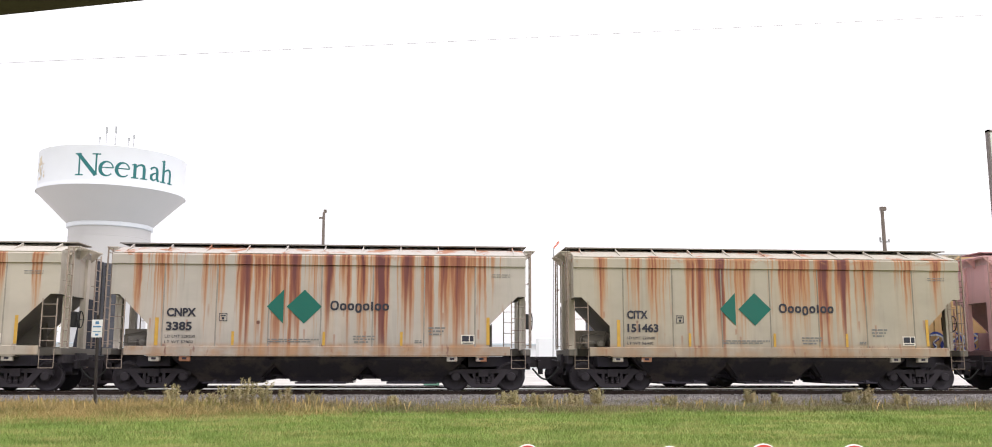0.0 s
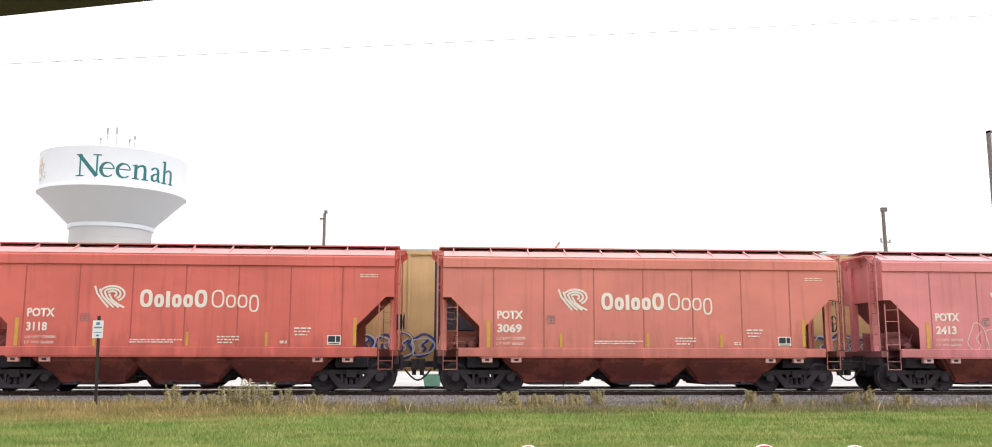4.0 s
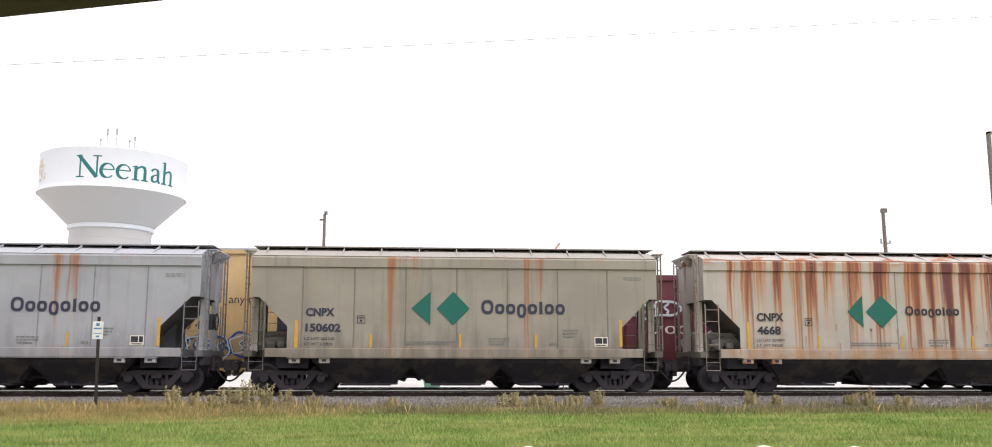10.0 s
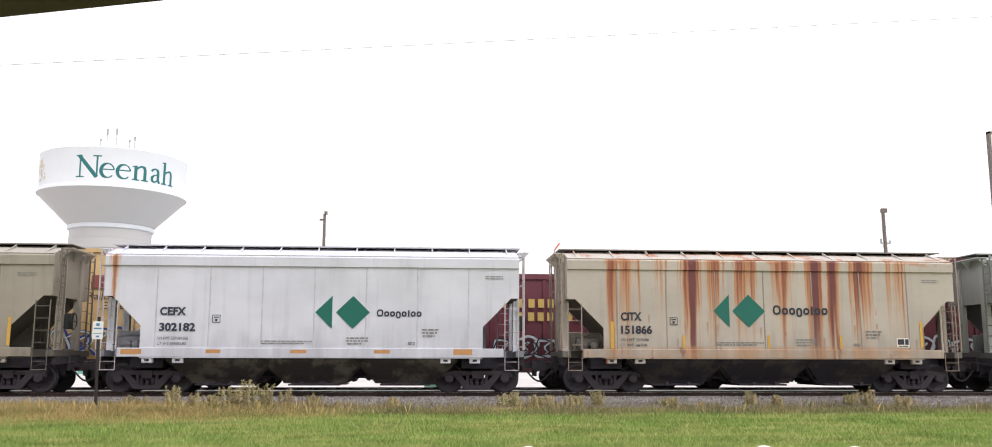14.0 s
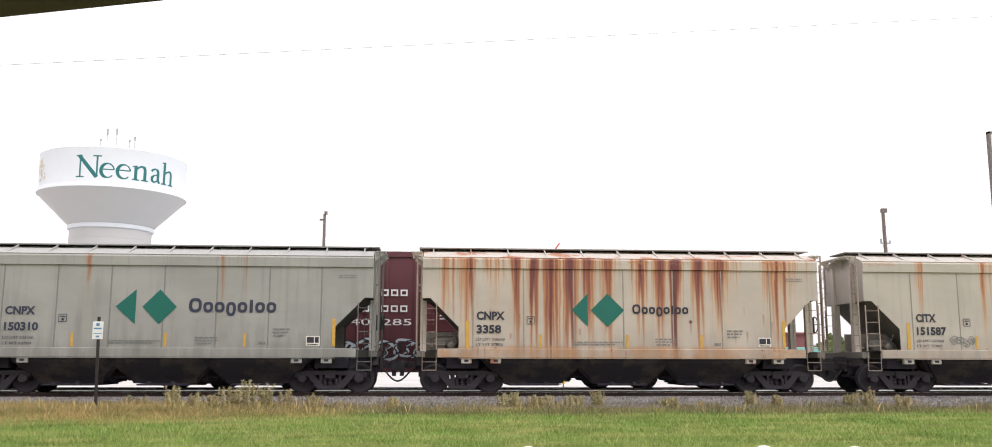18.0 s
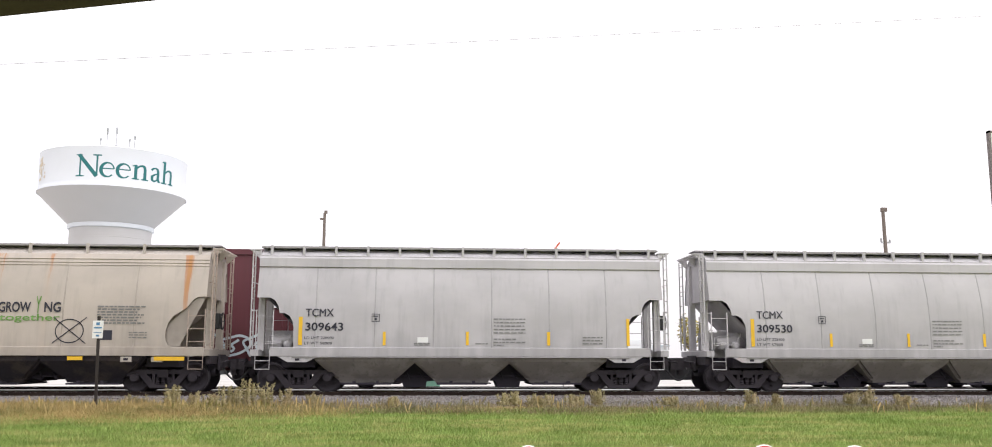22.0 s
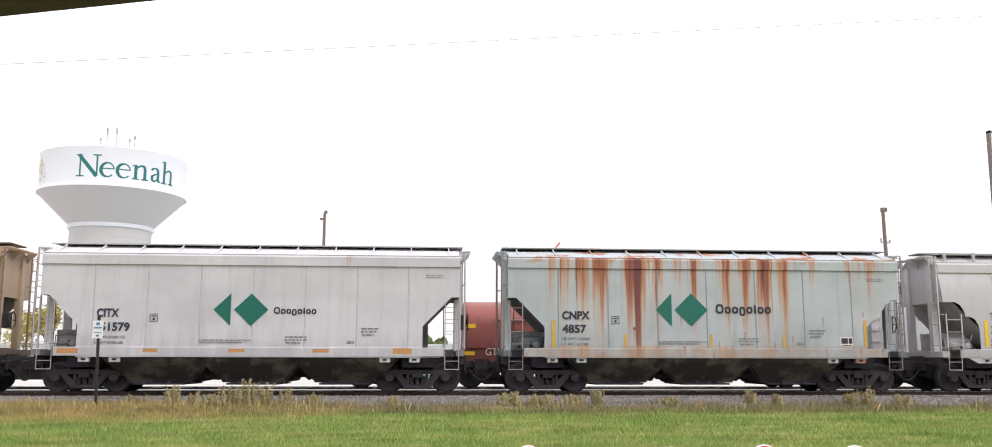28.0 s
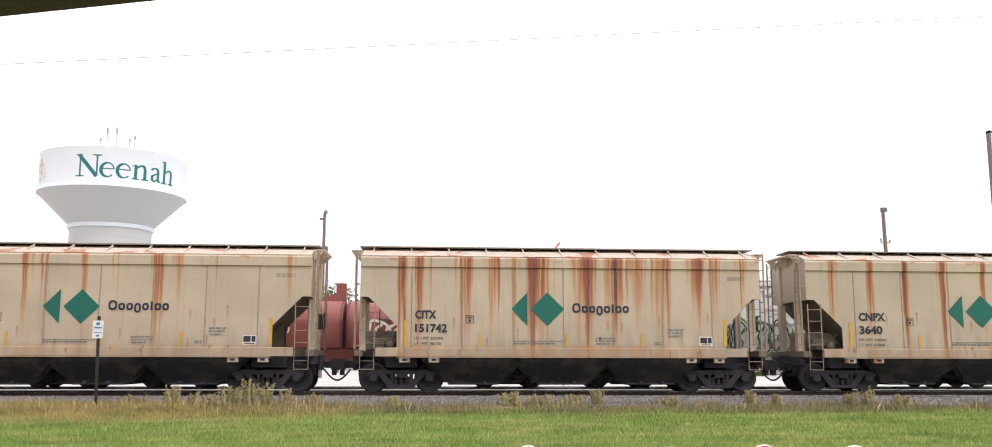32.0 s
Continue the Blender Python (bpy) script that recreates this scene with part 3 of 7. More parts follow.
def end_ladder_mesh(x, y, width, z0, z1, rungs, out):
    bm = bmesh.new()
    for dy in (0, width):
        box(bm, x - 0.02, x + 0.02, y + dy - 0.022, y + dy + 0.022, z0, z1)
    for i in range(rungs):
        z = z0 + (z1 - z0) * (i + 0.5) / rungs
        bar(bm, (x, y, z), (x, y + width, z), 0.014, 5)
    for z in (z0 + 0.1, (z0 + z1) / 2 + 0.5, z1 - 0.1):
        for dy in (0, width):
            bar(bm, (x, y + dy, z), (x + out, y + dy, z), 0.012, 4)
    return meshed("end_ladder", bm)


def stirrup_mesh(x, width, y):
    bm = bmesh.new()
    bar(bm, (x, y, 1.3), (x, y, 0.72), 0.012, 5), bar(bm, (x + width, y, 1.3), (x + width, y, 0.72), 0.012, 5)
    bar(bm, (x, y, 0.72), (x + width, y, 0.72), 0.013, 5), bar(bm, (x, y, 0.98), (x + width, y, 0.98), 0.010, 5)
    return meshed("sill_step", bm)


def coupler_mesh(right):
    """Drawbar, knuckle head and the striker plate, to meet the next car midway."""
    bm = bmesh.new()
    s = 1 if right else -1
    x0 = BODY if right else 0.0

    def bx(a, b, *r):
        box(bm, min(x0 + s * a, x0 + s * b), max(x0 + s * a, x0 + s * b), *r)

    bx(-0.6, 0.28, -0.30, 0.30, 0.72, 1.12)
    bx(0.28, 0.62, -0.10, 0.10, 0.78, 0.98)
    bx(0.55, 0.79, -0.20, 0.16, 0.70, 1.05)
    bx(0.20, 0.27, -0.42, 0.42, 0.68, 1.18)
    bar(bm, (x0 + s * 0.5, 0.05, 1.0), (x0 + s * 0.5, -1.35, 0.95), 0.02)
    bx(-0.5, 0.1, -0.24, 0.24, 0.50, 0.74)
    bx(0.58, 0.72, -0.12, 0.12, 0.52, 0.72)
    bx(0.02, 0.16, -1.3, 1.3, 0.88, 1.13)
    return meshed("coupler", bm)


def hose_mesh(right):
    bm = bmesh.new()
    s, x0 = (1, BODY) if right else (-1, 0.0)
    pts = [(x0 + s * (0.35 + 0.44 * k / 6), -0.32, 0.72 - 0.36 * math.sin(math.pi / 2 * k / 6)) for k in range(7)]
    for p, q in zip(pts, pts[1:]):
        bar(bm, p, q, 0.03, 6)
    return meshed("brake_hose", bm)


def end_frame_meshes(right):
    """Deck and posts of the open end, with brake gear."""
    s, x0 = (-1, BODY) if right else (1, 0.0)
    deck = bmesh.new()
    a, b = sorted((x0 - s * 0.05, x0 + s * 1.6))
    box(deck, a, b, -0.38, 0.38, 1.12, 1.36)
    a, b = sorted((x0 - s * 0.16, x0 + s * 0.10))
    box(deck, a, b, -1.5, 1.5, 1.13, 1.33, 0.01)
    a, b = sorted((x0 + s * 1.17, x0 + s * 1.47))
    box(deck, a, b, -1.46, 1.46, 1.06, 1.38)
    posts = []
    for y in (-0.72, 0.72):
        bm = bmesh.new()
        a, b = sorted((x0 + s * 0.02, x0 + s * 0.14))
        box(bm, a, b, y - 0.11, y + 0.11, 1.3, 2.97)
        box(bm, min(x0 - s * 0.06, x0 + s * 0.02), max(x0 - s * 0.06, x0 + s * 0.02), y - 0.13, y + 0.13, 1.3, 4.28)
        posts.append(meshed("end_post", bm))
    webs = []
    for y in (-0.32, 0.32):
        web = bmesh.new()
        if right:
            edge = [(1.0, 1.38), (1.72, 1.38), (1.6, 1.62), (1.22, 2.0), (1.0, 2.18)]
        else:
            edge = [(0.12, 1.38), (0.74, 1.38), (0.74, 1.56), (0.79, 1.64), (0.85, 1.64), (0.90, 1.56), (0.90, 1.38), (1.72, 1.38), (1.6, 1.6), (1.27, 1.96), (0.12, 1.96)]
        prism(web, [(x0 + s * a, b) for a, b in edge], y - 0.02, y + 0.02)
        bmesh.ops.recalc_face_normals(web, faces=web.faces[:])
        webs.append(meshed("shear_plate", web))
    return meshed("end_deck", deck), posts, webs


def brake_gear_meshes():
    """Reservoir, valve and pipes on the left deck; hand-brake wheel on the right end."""
    tank = bmesh.new()
    lathe(tank, [(0.05, -0.42), (0.17, -0.38), (0.2, -0.3), (0.2, 0.3), (0.17, 0.38), (0.05, 0.42)], pose(0.78, -0.75, 1.62, 0, 90, 0) @ pose(0, 0, 0), 16)
    valve = bmesh.new()
    box(valve, 0.45, 0.75, -1.05, -0.8, 1.38, 1.62, 0.03)
    lathe(valve, [(0.13, 0), (0.13, 0.16), (0.06, 0.2)], pose(0.95, -1.0, 1.5, 90), 12)
    pipes = []
    for run in (((0.2, -1.1, 1.5), (1.1, -1.1, 1.55)), ((0.3, -0.9, 1.36), (0.3, -0.9, 1.75), (0.85, -0.9, 1.85)), ((0.9, -1.15, 1.4), (1.12, -1.15, 1.9))):
        bm = bmesh.new()
        for p, q in zip(run, run[1:]):
            bar(bm, p, q, 0.018, 5)
        pipes.append(meshed("brake_pipe", bm))
    wheel = bmesh.new()
    ring = [Vector((BODY + 0.30, -0.45 + 0.27 * math.cos(2 * math.pi * k / 16), 2.25 + 0.27 * math.sin(2 * math.pi * k / 16))) for k in range(17)]
    for p, q in zip(ring, ring[1:]):
        bar(wheel, p, q, 0.018, 5)
    for k in range(0, 16, 4):
        bar(wheel, ring[k], (BODY + 0.26, -0.45, 2.25), 0.014, 4)
    box(wheel, BODY + 0.0, BODY + 0.24, -0.62, -0.28, 2.0, 2.5, 0.03)
    return meshed("air_reservoir", tank, True), meshed("brake_valve", valve), pipes, meshed("hand_brake", wheel)


def board_mesh(kind):
    """Roof walk with turned-down edges, one pressed piece."""
    bm = bmesh.new()
    h = 0.62 if kind == "P" else 0.36
    prof = [(-h, 4.74), (-h, 4.70), (-h + 0.015, 4.70), (-h + 0.015, 4.72), (h - 0.015, 4.72), (h - 0.015, 4.70), (h, 4.70), (h, 4.74)]
    a = [bm.verts.new((-0.12, u, w)) for u, w in prof]
    b = [bm.verts.new((BODY + 0.12, u, w)) for u, w in prof]
    for i in range(len(prof)):
        j = (i + 1) % len(prof)
        bm.faces.new((a[i], a[j], b[j], b[i]))
    bm.faces.new(a), bm.faces.new(b)
    bmesh.ops.recalc_face_normals(bm, faces=bm.faces[:])
    return meshed("running_board", bm)


def rigging_mesh(x, kind):
    """Brake rods and levers hung between two bays, on an added dark block that fills the gap."""
    bm = bmesh.new()
    if kind == "T":
        edge = [(x - 0.24, 1.1), (x + 0.24, 1.1), (x + 0.34, 0.96), (x + 0.80, 0.54), (x + 0.76, 0.36), (x + 0.40, 0.33), (x + 0.36, 0.16), (x - 0.34, 0.14), (x - 0.42, 0.34), (x - 0.76, 0.37), (x - 0.80, 0.56), (x - 0.34, 0.96)]
    else:
        edge = [(x - 0.16, 1.1), (x + 0.16, 1.1), (x + 0.42, 0.70), (x + 0.56, 0.46), (x + 0.22, 0.38), (x + 0.10, 0.50), (x - 0.14, 0.46), (x - 0.22, 0.34), (x - 0.56, 0.44), (x - 0.42, 0.68)]
    prism(bm, edge, -0.62, 0.62)
    bar(bm, (x - 0.62, -0.66, 0.52), (x + 0.62, -0.66, 0.47), 0.035, 6)
    bar(bm, (x + 0.12, -0.68, 0.62), (x + 0.30, -0.68, 0.38), 0.03, 5)
    bar(bm, (x - 0.25, -0.68, 0.60), (x - 0.18, -0.68, 0.40), 0.03, 5)
    bmesh.ops.recalc_face_normals(bm, faces=bm.faces[:])
    return meshed("brake_rigging", bm)


def shroud_mesh(x):
    """Dark crossbearer and cylinder between a truck and the first bay."""
    bm = bmesh.new()
    box(bm, x - 0.5, x + 0.5, -1.2, 1.2, 0.78, 1.1)
    return meshed("body_bolster", bm)


def wide_board_mesh(kind):
    """Roof walk at the eave line with its kerb, as seen from the lawn."""
    bm = bmesh.new()
    box(bm, 0.0, BODY, -0.98, -0.5, 4.60, 4.625)
    box(bm, 0.0, BODY, -0.99, -0.97, 4.60, 4.64)
    return meshed("roof_walk", bm)


def platform_mesh(right):
    bm = bmesh.new()
    x0, x1 = (BODY + 0.02, BODY + 0.36) if right else (-0.36, -0.02)
    # one open grating: bars both ways with holes between
    gx = sorted({round(x0 + (x1 - x0 - 0.016) * i / 7 + d, 4) for i in range(8) for d in (0.0, 0.016)})
    gy = sorted({round(-1.05 + 2.076 * i / 8 + d, 4) for i in range(9) for d in (0.0, 0.024)})
    grid = {(i, j, k): bm.verts.new((x, y, z)) for i, x in enumerate(gx) for j, y in enumerate(gy) for k, z in enumerate((4.52, 4.555))}
    for i in range(len(gx) - 1):
        for j in range(len(gy) - 1):
            if i % 2 and j % 2:
                continue
            bm.faces.new([grid[p] for p in ((i, j, 1), (i + 1, j, 1), (i + 1, j + 1, 1), (i, j + 1, 1))])
            bm.faces.new([grid[p] for p in ((i, j + 1, 0), (i + 1, j + 1, 0), (i + 1, j, 0), (i, j, 0))])
            for (p, q), (r, t) in (((i, j), (i + 1, j)), ((i + 1, j), (i + 1, j + 1)), ((i + 1, j + 1), (i, j + 1)), ((i, j + 1), (i, j))):
                ni, nj = i + (p == r == i + 1) - (p == r == i), j + (q == t == j + 1) - (q == t == j)
                if not (0 <= ni < len(gx) - 1 and 0 <= nj < len(gy) - 1) or (ni % 2 and nj % 2):
                    bm.faces.new((grid[p, q, 0], grid[r, t, 0], grid[r, t, 1], grid[p, q, 1]))
    s = 1 if right else -1
    xe = BODY if right else 0.0
    for y in (-1.0, 0.0, 1.0):
        prism(bm, [(xe, 4.2), (xe, 4.52), (xe + s * 0.34, 4.52)], y - 0.015, y + 0.015)
    bmesh.ops.recalc_face_normals(bm, faces=bm.faces[:])
    return meshed("end_platform", bm)


def bracket_mesh(kind, x):
    """A gusset that carries the roof walk from the eave."""
    bm = bmesh.new()
    if kind == "P":
        tri = [(-1.5, 4.335), (-0.6, 4.70), (-0.6, 4.58)]
        p, q = [[bm.verts.new((x + dx, u, w)) for u, w in tri] for dx in (-0.015, 0.015)]
        bm.faces.new(p[::-1]), bm.faces.new(q)
        for i in range(3):
            j = (i + 1) % 3
            bm.faces.new((p[i], p[j], q[j], q[i]))
        bmesh.ops.recalc_face_normals(bm, faces=bm.faces[:])
    else:
        box(bm, x - 0.04, x + 0.04, -1.17, -1.09, 4.30, 4.66)
        box(bm, x - 0.025, x + 0.025, -1.15, -0.5, 4.60, 4.66)
    return meshed("walk_bracket", bm)


def hatch_mesh(x):
    bm = bmesh.new()
    box(bm, x, x + 2.2, -0.34, 0.34, 4.585, 4.68, 0.03)
    return meshed("roof_hatch", bm)


def sill_mesh(kind, sgn):
    bm = bmesh.new()
    a, b = (0.5, 12.5) if kind == "P" else ((0.0, 13.0) if kind == "A" else (0.46, 12.54))
    y0, y1 = sgn * (SIDE + 0.045), sgn * (SIDE - 0.06)
    y0, y1 = min(y0, y1), max(y0, y1)
    box(bm, a, b, y0, y1, 1.12, 1.40, 0.012)
    if kind != "A":
        box(bm, a + 0.7, b - 0.7, y0 - (0.02 if sgn < 0 else 0), y1 + (0.02 if sgn > 0 else 0), 1.09, 1.118)
    return meshed("side_sill", bm)


def slot_mesh(x):
    bm = bmesh.new()
    rect(bm, x - 0.07, x + 0.07, 0.985, 1.055, -SIDE - 0.034)
    return meshed("pad_slot", bm)


def pad_mesh(x, kind):
    bm = bmesh.new()
    if kind == "T":
        prism(bm, [(x - 0.62, 1.118), (x - 0.30, 0.94), (x + 0.30, 0.94), (x + 0.62, 1.118)], -SIDE - 0.03, -SIDE + 0.05)
        bmesh.ops.recalc_face_normals(bm, faces=bm.faces[:])
        return meshed("jacking_pad", bm)
    box(bm, x - 0.17, x + 0.17, -SIDE - 0.03, -SIDE + 0.15, 0.93, 1.10, 0.02)
    return meshed("jacking_pad", bm)


BAY_STEP = {"P": 2.88, "T": 3.05, "A": 3.05}


def template(kind):
    """Every shared part of one pattern of car: (name, mesh, paint key, label)."""
    rows = []
    count = {"P": 8, "T": 7, "A": 6}[kind]
    for sgn in (-1, 1):
        rows += [("side_panel", panel_mesh(kind, i, count, sgn), "paint", "") for i in range(count)]
        rows += [("weld_seam", seam_mesh(kind, BODY / count * i, sgn), "seam", "") for i in range(1, count)] if sgn < 0 else []
        rows.append(("top_chord", chord_mesh(kind, sgn), "paint", ""))
        rows.append(("side_sill", sill_mesh(kind, sgn), "paint", ""))
    rows.append(("roof", roof_mesh(kind), "chalk", ""))
    for right in (False, True):
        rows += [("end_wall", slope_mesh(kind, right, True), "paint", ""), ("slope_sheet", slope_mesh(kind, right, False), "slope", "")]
        if kind == "A":
            for y in (-1, 1):
                bm = bmesh.new()
                edge = [(0.04, 2.94)] + CUTS["A"][1:-1] + [(1.04, 1.42), (0.78, 1.42)]
                edge = [(BODY - a, b) if right else (a, b) for a, b in edge]
                prism(bm, edge, y * (SIDE - 0.10) - 0.01, y * (SIDE - 0.10) + 0.01)
                bmesh.ops.recalc_face_normals(bm, faces=bm.faces[:])
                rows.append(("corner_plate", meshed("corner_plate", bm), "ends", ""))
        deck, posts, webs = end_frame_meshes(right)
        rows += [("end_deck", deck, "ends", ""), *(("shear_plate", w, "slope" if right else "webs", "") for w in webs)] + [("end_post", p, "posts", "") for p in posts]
        rows.append(("coupler", coupler_mesh(right), "truck", "dark steel coupler"))
        rows.append(("brake_hose", hose_mesh(right), "hose", "hanging rubber brake hose"))
        rows.append(("end_platform", platform_mesh(right), "posts", ""))
        xl = 0.02 if not right else BODY - 0.46
        for y in (-SIDE - 0.03, SIDE + 0.03):
            if kind == "P":
                rows.append(("ladder", ladder_mesh(xl, 0.44, 1.36, 2.86, 4, y), "rail_paint", ""))
            else:
                xs = xl - 0.06 if right else xl
                rows.append(("ladder", ladder_mesh(xs, 0.52, 1.36, 2.57, 3, y), "rail_paint", ""))
                rail = bmesh.new()
                a, b = (xs + 0.52, BODY + 0.17) if right else (-0.17, xs)
                bar(rail, (a, y, 2.54), (b, math.copysign(1.45, y), 2.54), 0.012, 5)
                rows.append(("grab_rail", meshed("grab_rail", rail), "rail_paint", ""))
            rows.append(("sill_step", stirrup_mesh(xl, 0.44, y), "rail_paint", ""))
        xe = BODY + 0.17 if right else -0.17
        out = -0.12 if right else 0.12
        rows.append(("end_ladder", end_ladder_mesh(xe, -1.45, 0.42, 1.36, 4.5, 9, out), "rail_paint", ""))
        rows.append(("end_ladder", end_ladder_mesh(xe, 1.03, 0.42, 1.36, 4.5, 9, out), "rail_paint", ""))
    tank, valve, pipes, hand = brake_gear_meshes()
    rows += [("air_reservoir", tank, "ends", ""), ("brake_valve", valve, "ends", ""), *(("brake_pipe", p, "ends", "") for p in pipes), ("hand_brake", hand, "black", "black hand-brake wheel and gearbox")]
    for i in range(3):
        x = BODY / 2 + (i - 1) * BAY_STEP[kind]
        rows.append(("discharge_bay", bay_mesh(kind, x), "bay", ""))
        rows.append(("outlet_gate", gate_mesh(x), "under", "dark outlet gate"))
    cs = bmesh.new()
    box(cs, -0.1, BODY + 0.1, -0.32, 0.32, 0.60, 1.10)
    rows.append(("centre_sill", meshed("centre_sill", cs), "under", ""))
    for x in (1.42, 2.35, 10.65, 11.58) if kind != "T" else TRUCKS:
        rows.append(("jacking_pad", pad_mesh(x, kind), "chalk", ""))
        rows.append(("pad_slot", slot_mesh(x), "under", "dark slot in the jacking pad"))
    rows.append(("running_board", board_mesh(kind), "walkway" if kind == "P" else "pale_grating", "narrow roof walkway"))
    if kind != "P":
        rows.append(("roof_walk", wide_board_mesh(kind), "pale_grating", ""))
    for x in (BODY / 2 - BAY_STEP[kind] / 2, BODY / 2 + BAY_STEP[kind] / 2):
        rows.append(("brake_rigging", rigging_mesh(x, kind), "under", "dark rods and levers on a block filling the bay gap"))
    for x in TRUCKS:
        rows.append(("body_bolster", shroud_mesh(x), "under", ""))
    steps = 11 if kind == "P" else 13 if kind == "T" else 8
    for i in range(steps):
        x = 0.35 + (BODY - 0.7) * i / (steps - 1)
        rows.append(("walk_bracket", bracket_mesh(kind, x), "chalk", ""))
    for i in range(5):
        rows.append(("roof_hatch", hatch_mesh(0.55 + i * 2.45), "chalk", ""))
    return rows


KITS = {k: template(k) for k in "PTA"}

# ---- lettering and marks on the cars ----
FACE = -SIDE - 0.006     # just proud of the side sheet
LIFT = -SIDE - 0.018     # proud of the weld seams


FAT = {  # outlines of fat sprayed capitals in a unit square, and the pale counters inside them
    "M": ([(0.0, 0.06), (0.24, 0.0), (0.29, 0.42), (0.40, 0.20), (0.56, 0.20), (0.66, 0.42), (0.68, 0.0), (0.98, 0.05), (1.0, 0.94), (0.74, 1.0), (0.52, 0.66), (0.34, 1.0), (0.06, 0.93), (0.04, 0.5)], []),
    "A": ([(0.0, 0.03), (0.30, 0.0), (0.38, 0.20), (0.60, 0.20), (0.68, 0.0), (1.0, 0.05), (0.90, 0.55), (0.76, 0.96), (0.52, 1.0), (0.26, 0.95), (0.10, 0.5)], [(0.40, 0.42), (0.60, 0.42), (0.56, 0.62), (0.46, 0.64)]),
    "G": ([(0.12, 0.14), (0.36, 0.0), (0.80, 0.02), (0.98, 0.20), (0.97, 0.54), (0.58, 0.58), (0.56, 0.42), (0.70, 0.38), (0.66, 0.25), (0.44, 0.26), (0.33, 0.50), (0.44, 0.72), (0.88, 0.66), (0.95, 0.90), (0.60, 1.0), (0.20, 0.92), (0.0, 0.55)], []),
    "O": ([(0.5 + 0.5 * math.cos(q) * (1.0 + 0.06 * math.sin(3 * q)), 0.5 + 0.5 * math.sin(q)) for q in [2 * math.pi * i / 14 for i in range(14)]], [(0.36, 0.38), (0.54, 0.32), (0.66, 0.52), (0.60, 0.72), (0.44, 0.66)]),
}


def eased(pts):
    """A closed outline with its corners cut once."""
    res = []
    for (a, b), (c, d) in zip(pts, pts[1:] + pts[:1]):
        res += [(0.8 * a + 0.2 * c, 0.8 * b + 0.2 * d), (0.2 * a + 0.8 * c, 0.2 * b + 0.8 * d)]
    return res


def swollen(pts, t):
    """A closed counter-clockwise outline pushed outwards by t."""
    res = []
    for i, (a, b) in enumerate(pts):
        d = Vector(pts[(i + 1) % len(pts)]) - Vector(pts[i - 1])
        d.normalize()
        res.append((a + d.y * t, b - d.x * t))
    return res


def fat_letters(car):
    """A sprayed name: four fat black capitals, each with a pale edge, and blots of overspray round them."""
    rnd = random.Random(12)
    for k, (c, x0, x1, z0, z1) in enumerate((("M", 4.15, 5.20, 1.46, 2.42), ("A", 5.16, 5.92, 1.43, 2.40), ("G", 5.84, 6.64, 1.42, 2.36), ("O", 6.60, 7.42, 1.44, 2.38))):
        outer, inner = FAT[c]
        place = lambda pts: [(x0 + (x1 - x0) * (a + 0.06 * (b - 0.5)), z0 + (z1 - z0) * b) for a, b in pts]
        edge = place(outer)
        area = sum(p[0] * q[1] - q[0] * p[1] for p, q in zip(edge, edge[1:] + edge[:1]))
        edge = eased(edge if area > 0 else edge[::-1])
        letter = part("spray_letter", plate(bmesh.new(), edge, LIFT - 0.009 - 0.001 * k), "ink", car, "fat black sprayed capital " + c)
        part("pale_edge", plate(bmesh.new(), swollen(edge, 0.085), LIFT - 0.001 * k), "spray_mist", letter, "pale sprayed outline")
        if inner:
            part("pale_counter", plate(bmesh.new(), eased(place(inner)), LIFT - 0.016), "spray_mist", letter)
        tints = bmesh.new()
        for i in range(5):
            a, b, r = rnd.uniform(x0 + 0.15, x1 - 0.15), rnd.uniform(z1 - 0.36, z1 - 0.1), rnd.uniform(0.025, 0.06)
            plate(tints, [(a + r * math.cos(q), b + r * math.sin(q)) for q in [2 * math.pi * j / 10 for j in range(10)]], LIFT - 0.018 - 0.001 * i)
        part("grey_dots", tints, "spray_dusk", letter, "grey-violet sprayed dots")
    for a, b, r in ((3.78, 1.72, 0.13), (3.60, 1.74, 0.05), (3.95, 1.50, 0.05), (3.66, 1.55, 0.035), (7.62, 2.20, 0.09), (7.52, 1.62, 0.06), (7.45, 1.46, 0.075), (7.70, 1.95, 0.03)):
        part("spray_blot", plate(bmesh.new(), [(a + r * math.cos(q) * (1 + 0.12 * math.sin(2 * q + a)), b + r * math.sin(q)) for q in [2 * math.pi * j / 14 for j in range(14)]], LIFT - 0.006), "ink", car, "black sprayed blot")


def put_words(car, text, x0, x1, z, high, material, bold=0.0, name="lettering", y=LIFT):
    return part(name, lettering(text, high, x1 - x0, bold), material, car, at=pose(x0, y, z))


def bars_mesh(rows):
    """Writing too small to read: broken bars, a row each (x0, x1, z, height, seed)."""
    bm = bmesh.new()
    for x0, x1, z, h, seed in rows:
        rnd = random.Random(seed)
        x = x0
        while x < x1 - 0.02:
            w = min(rnd.uniform(0.05, 0.2), x1 - x)
            rect(bm, x, x + w, z, z + h, LIFT)
            x += w + 0.035
    return meshed("small_print", bm)


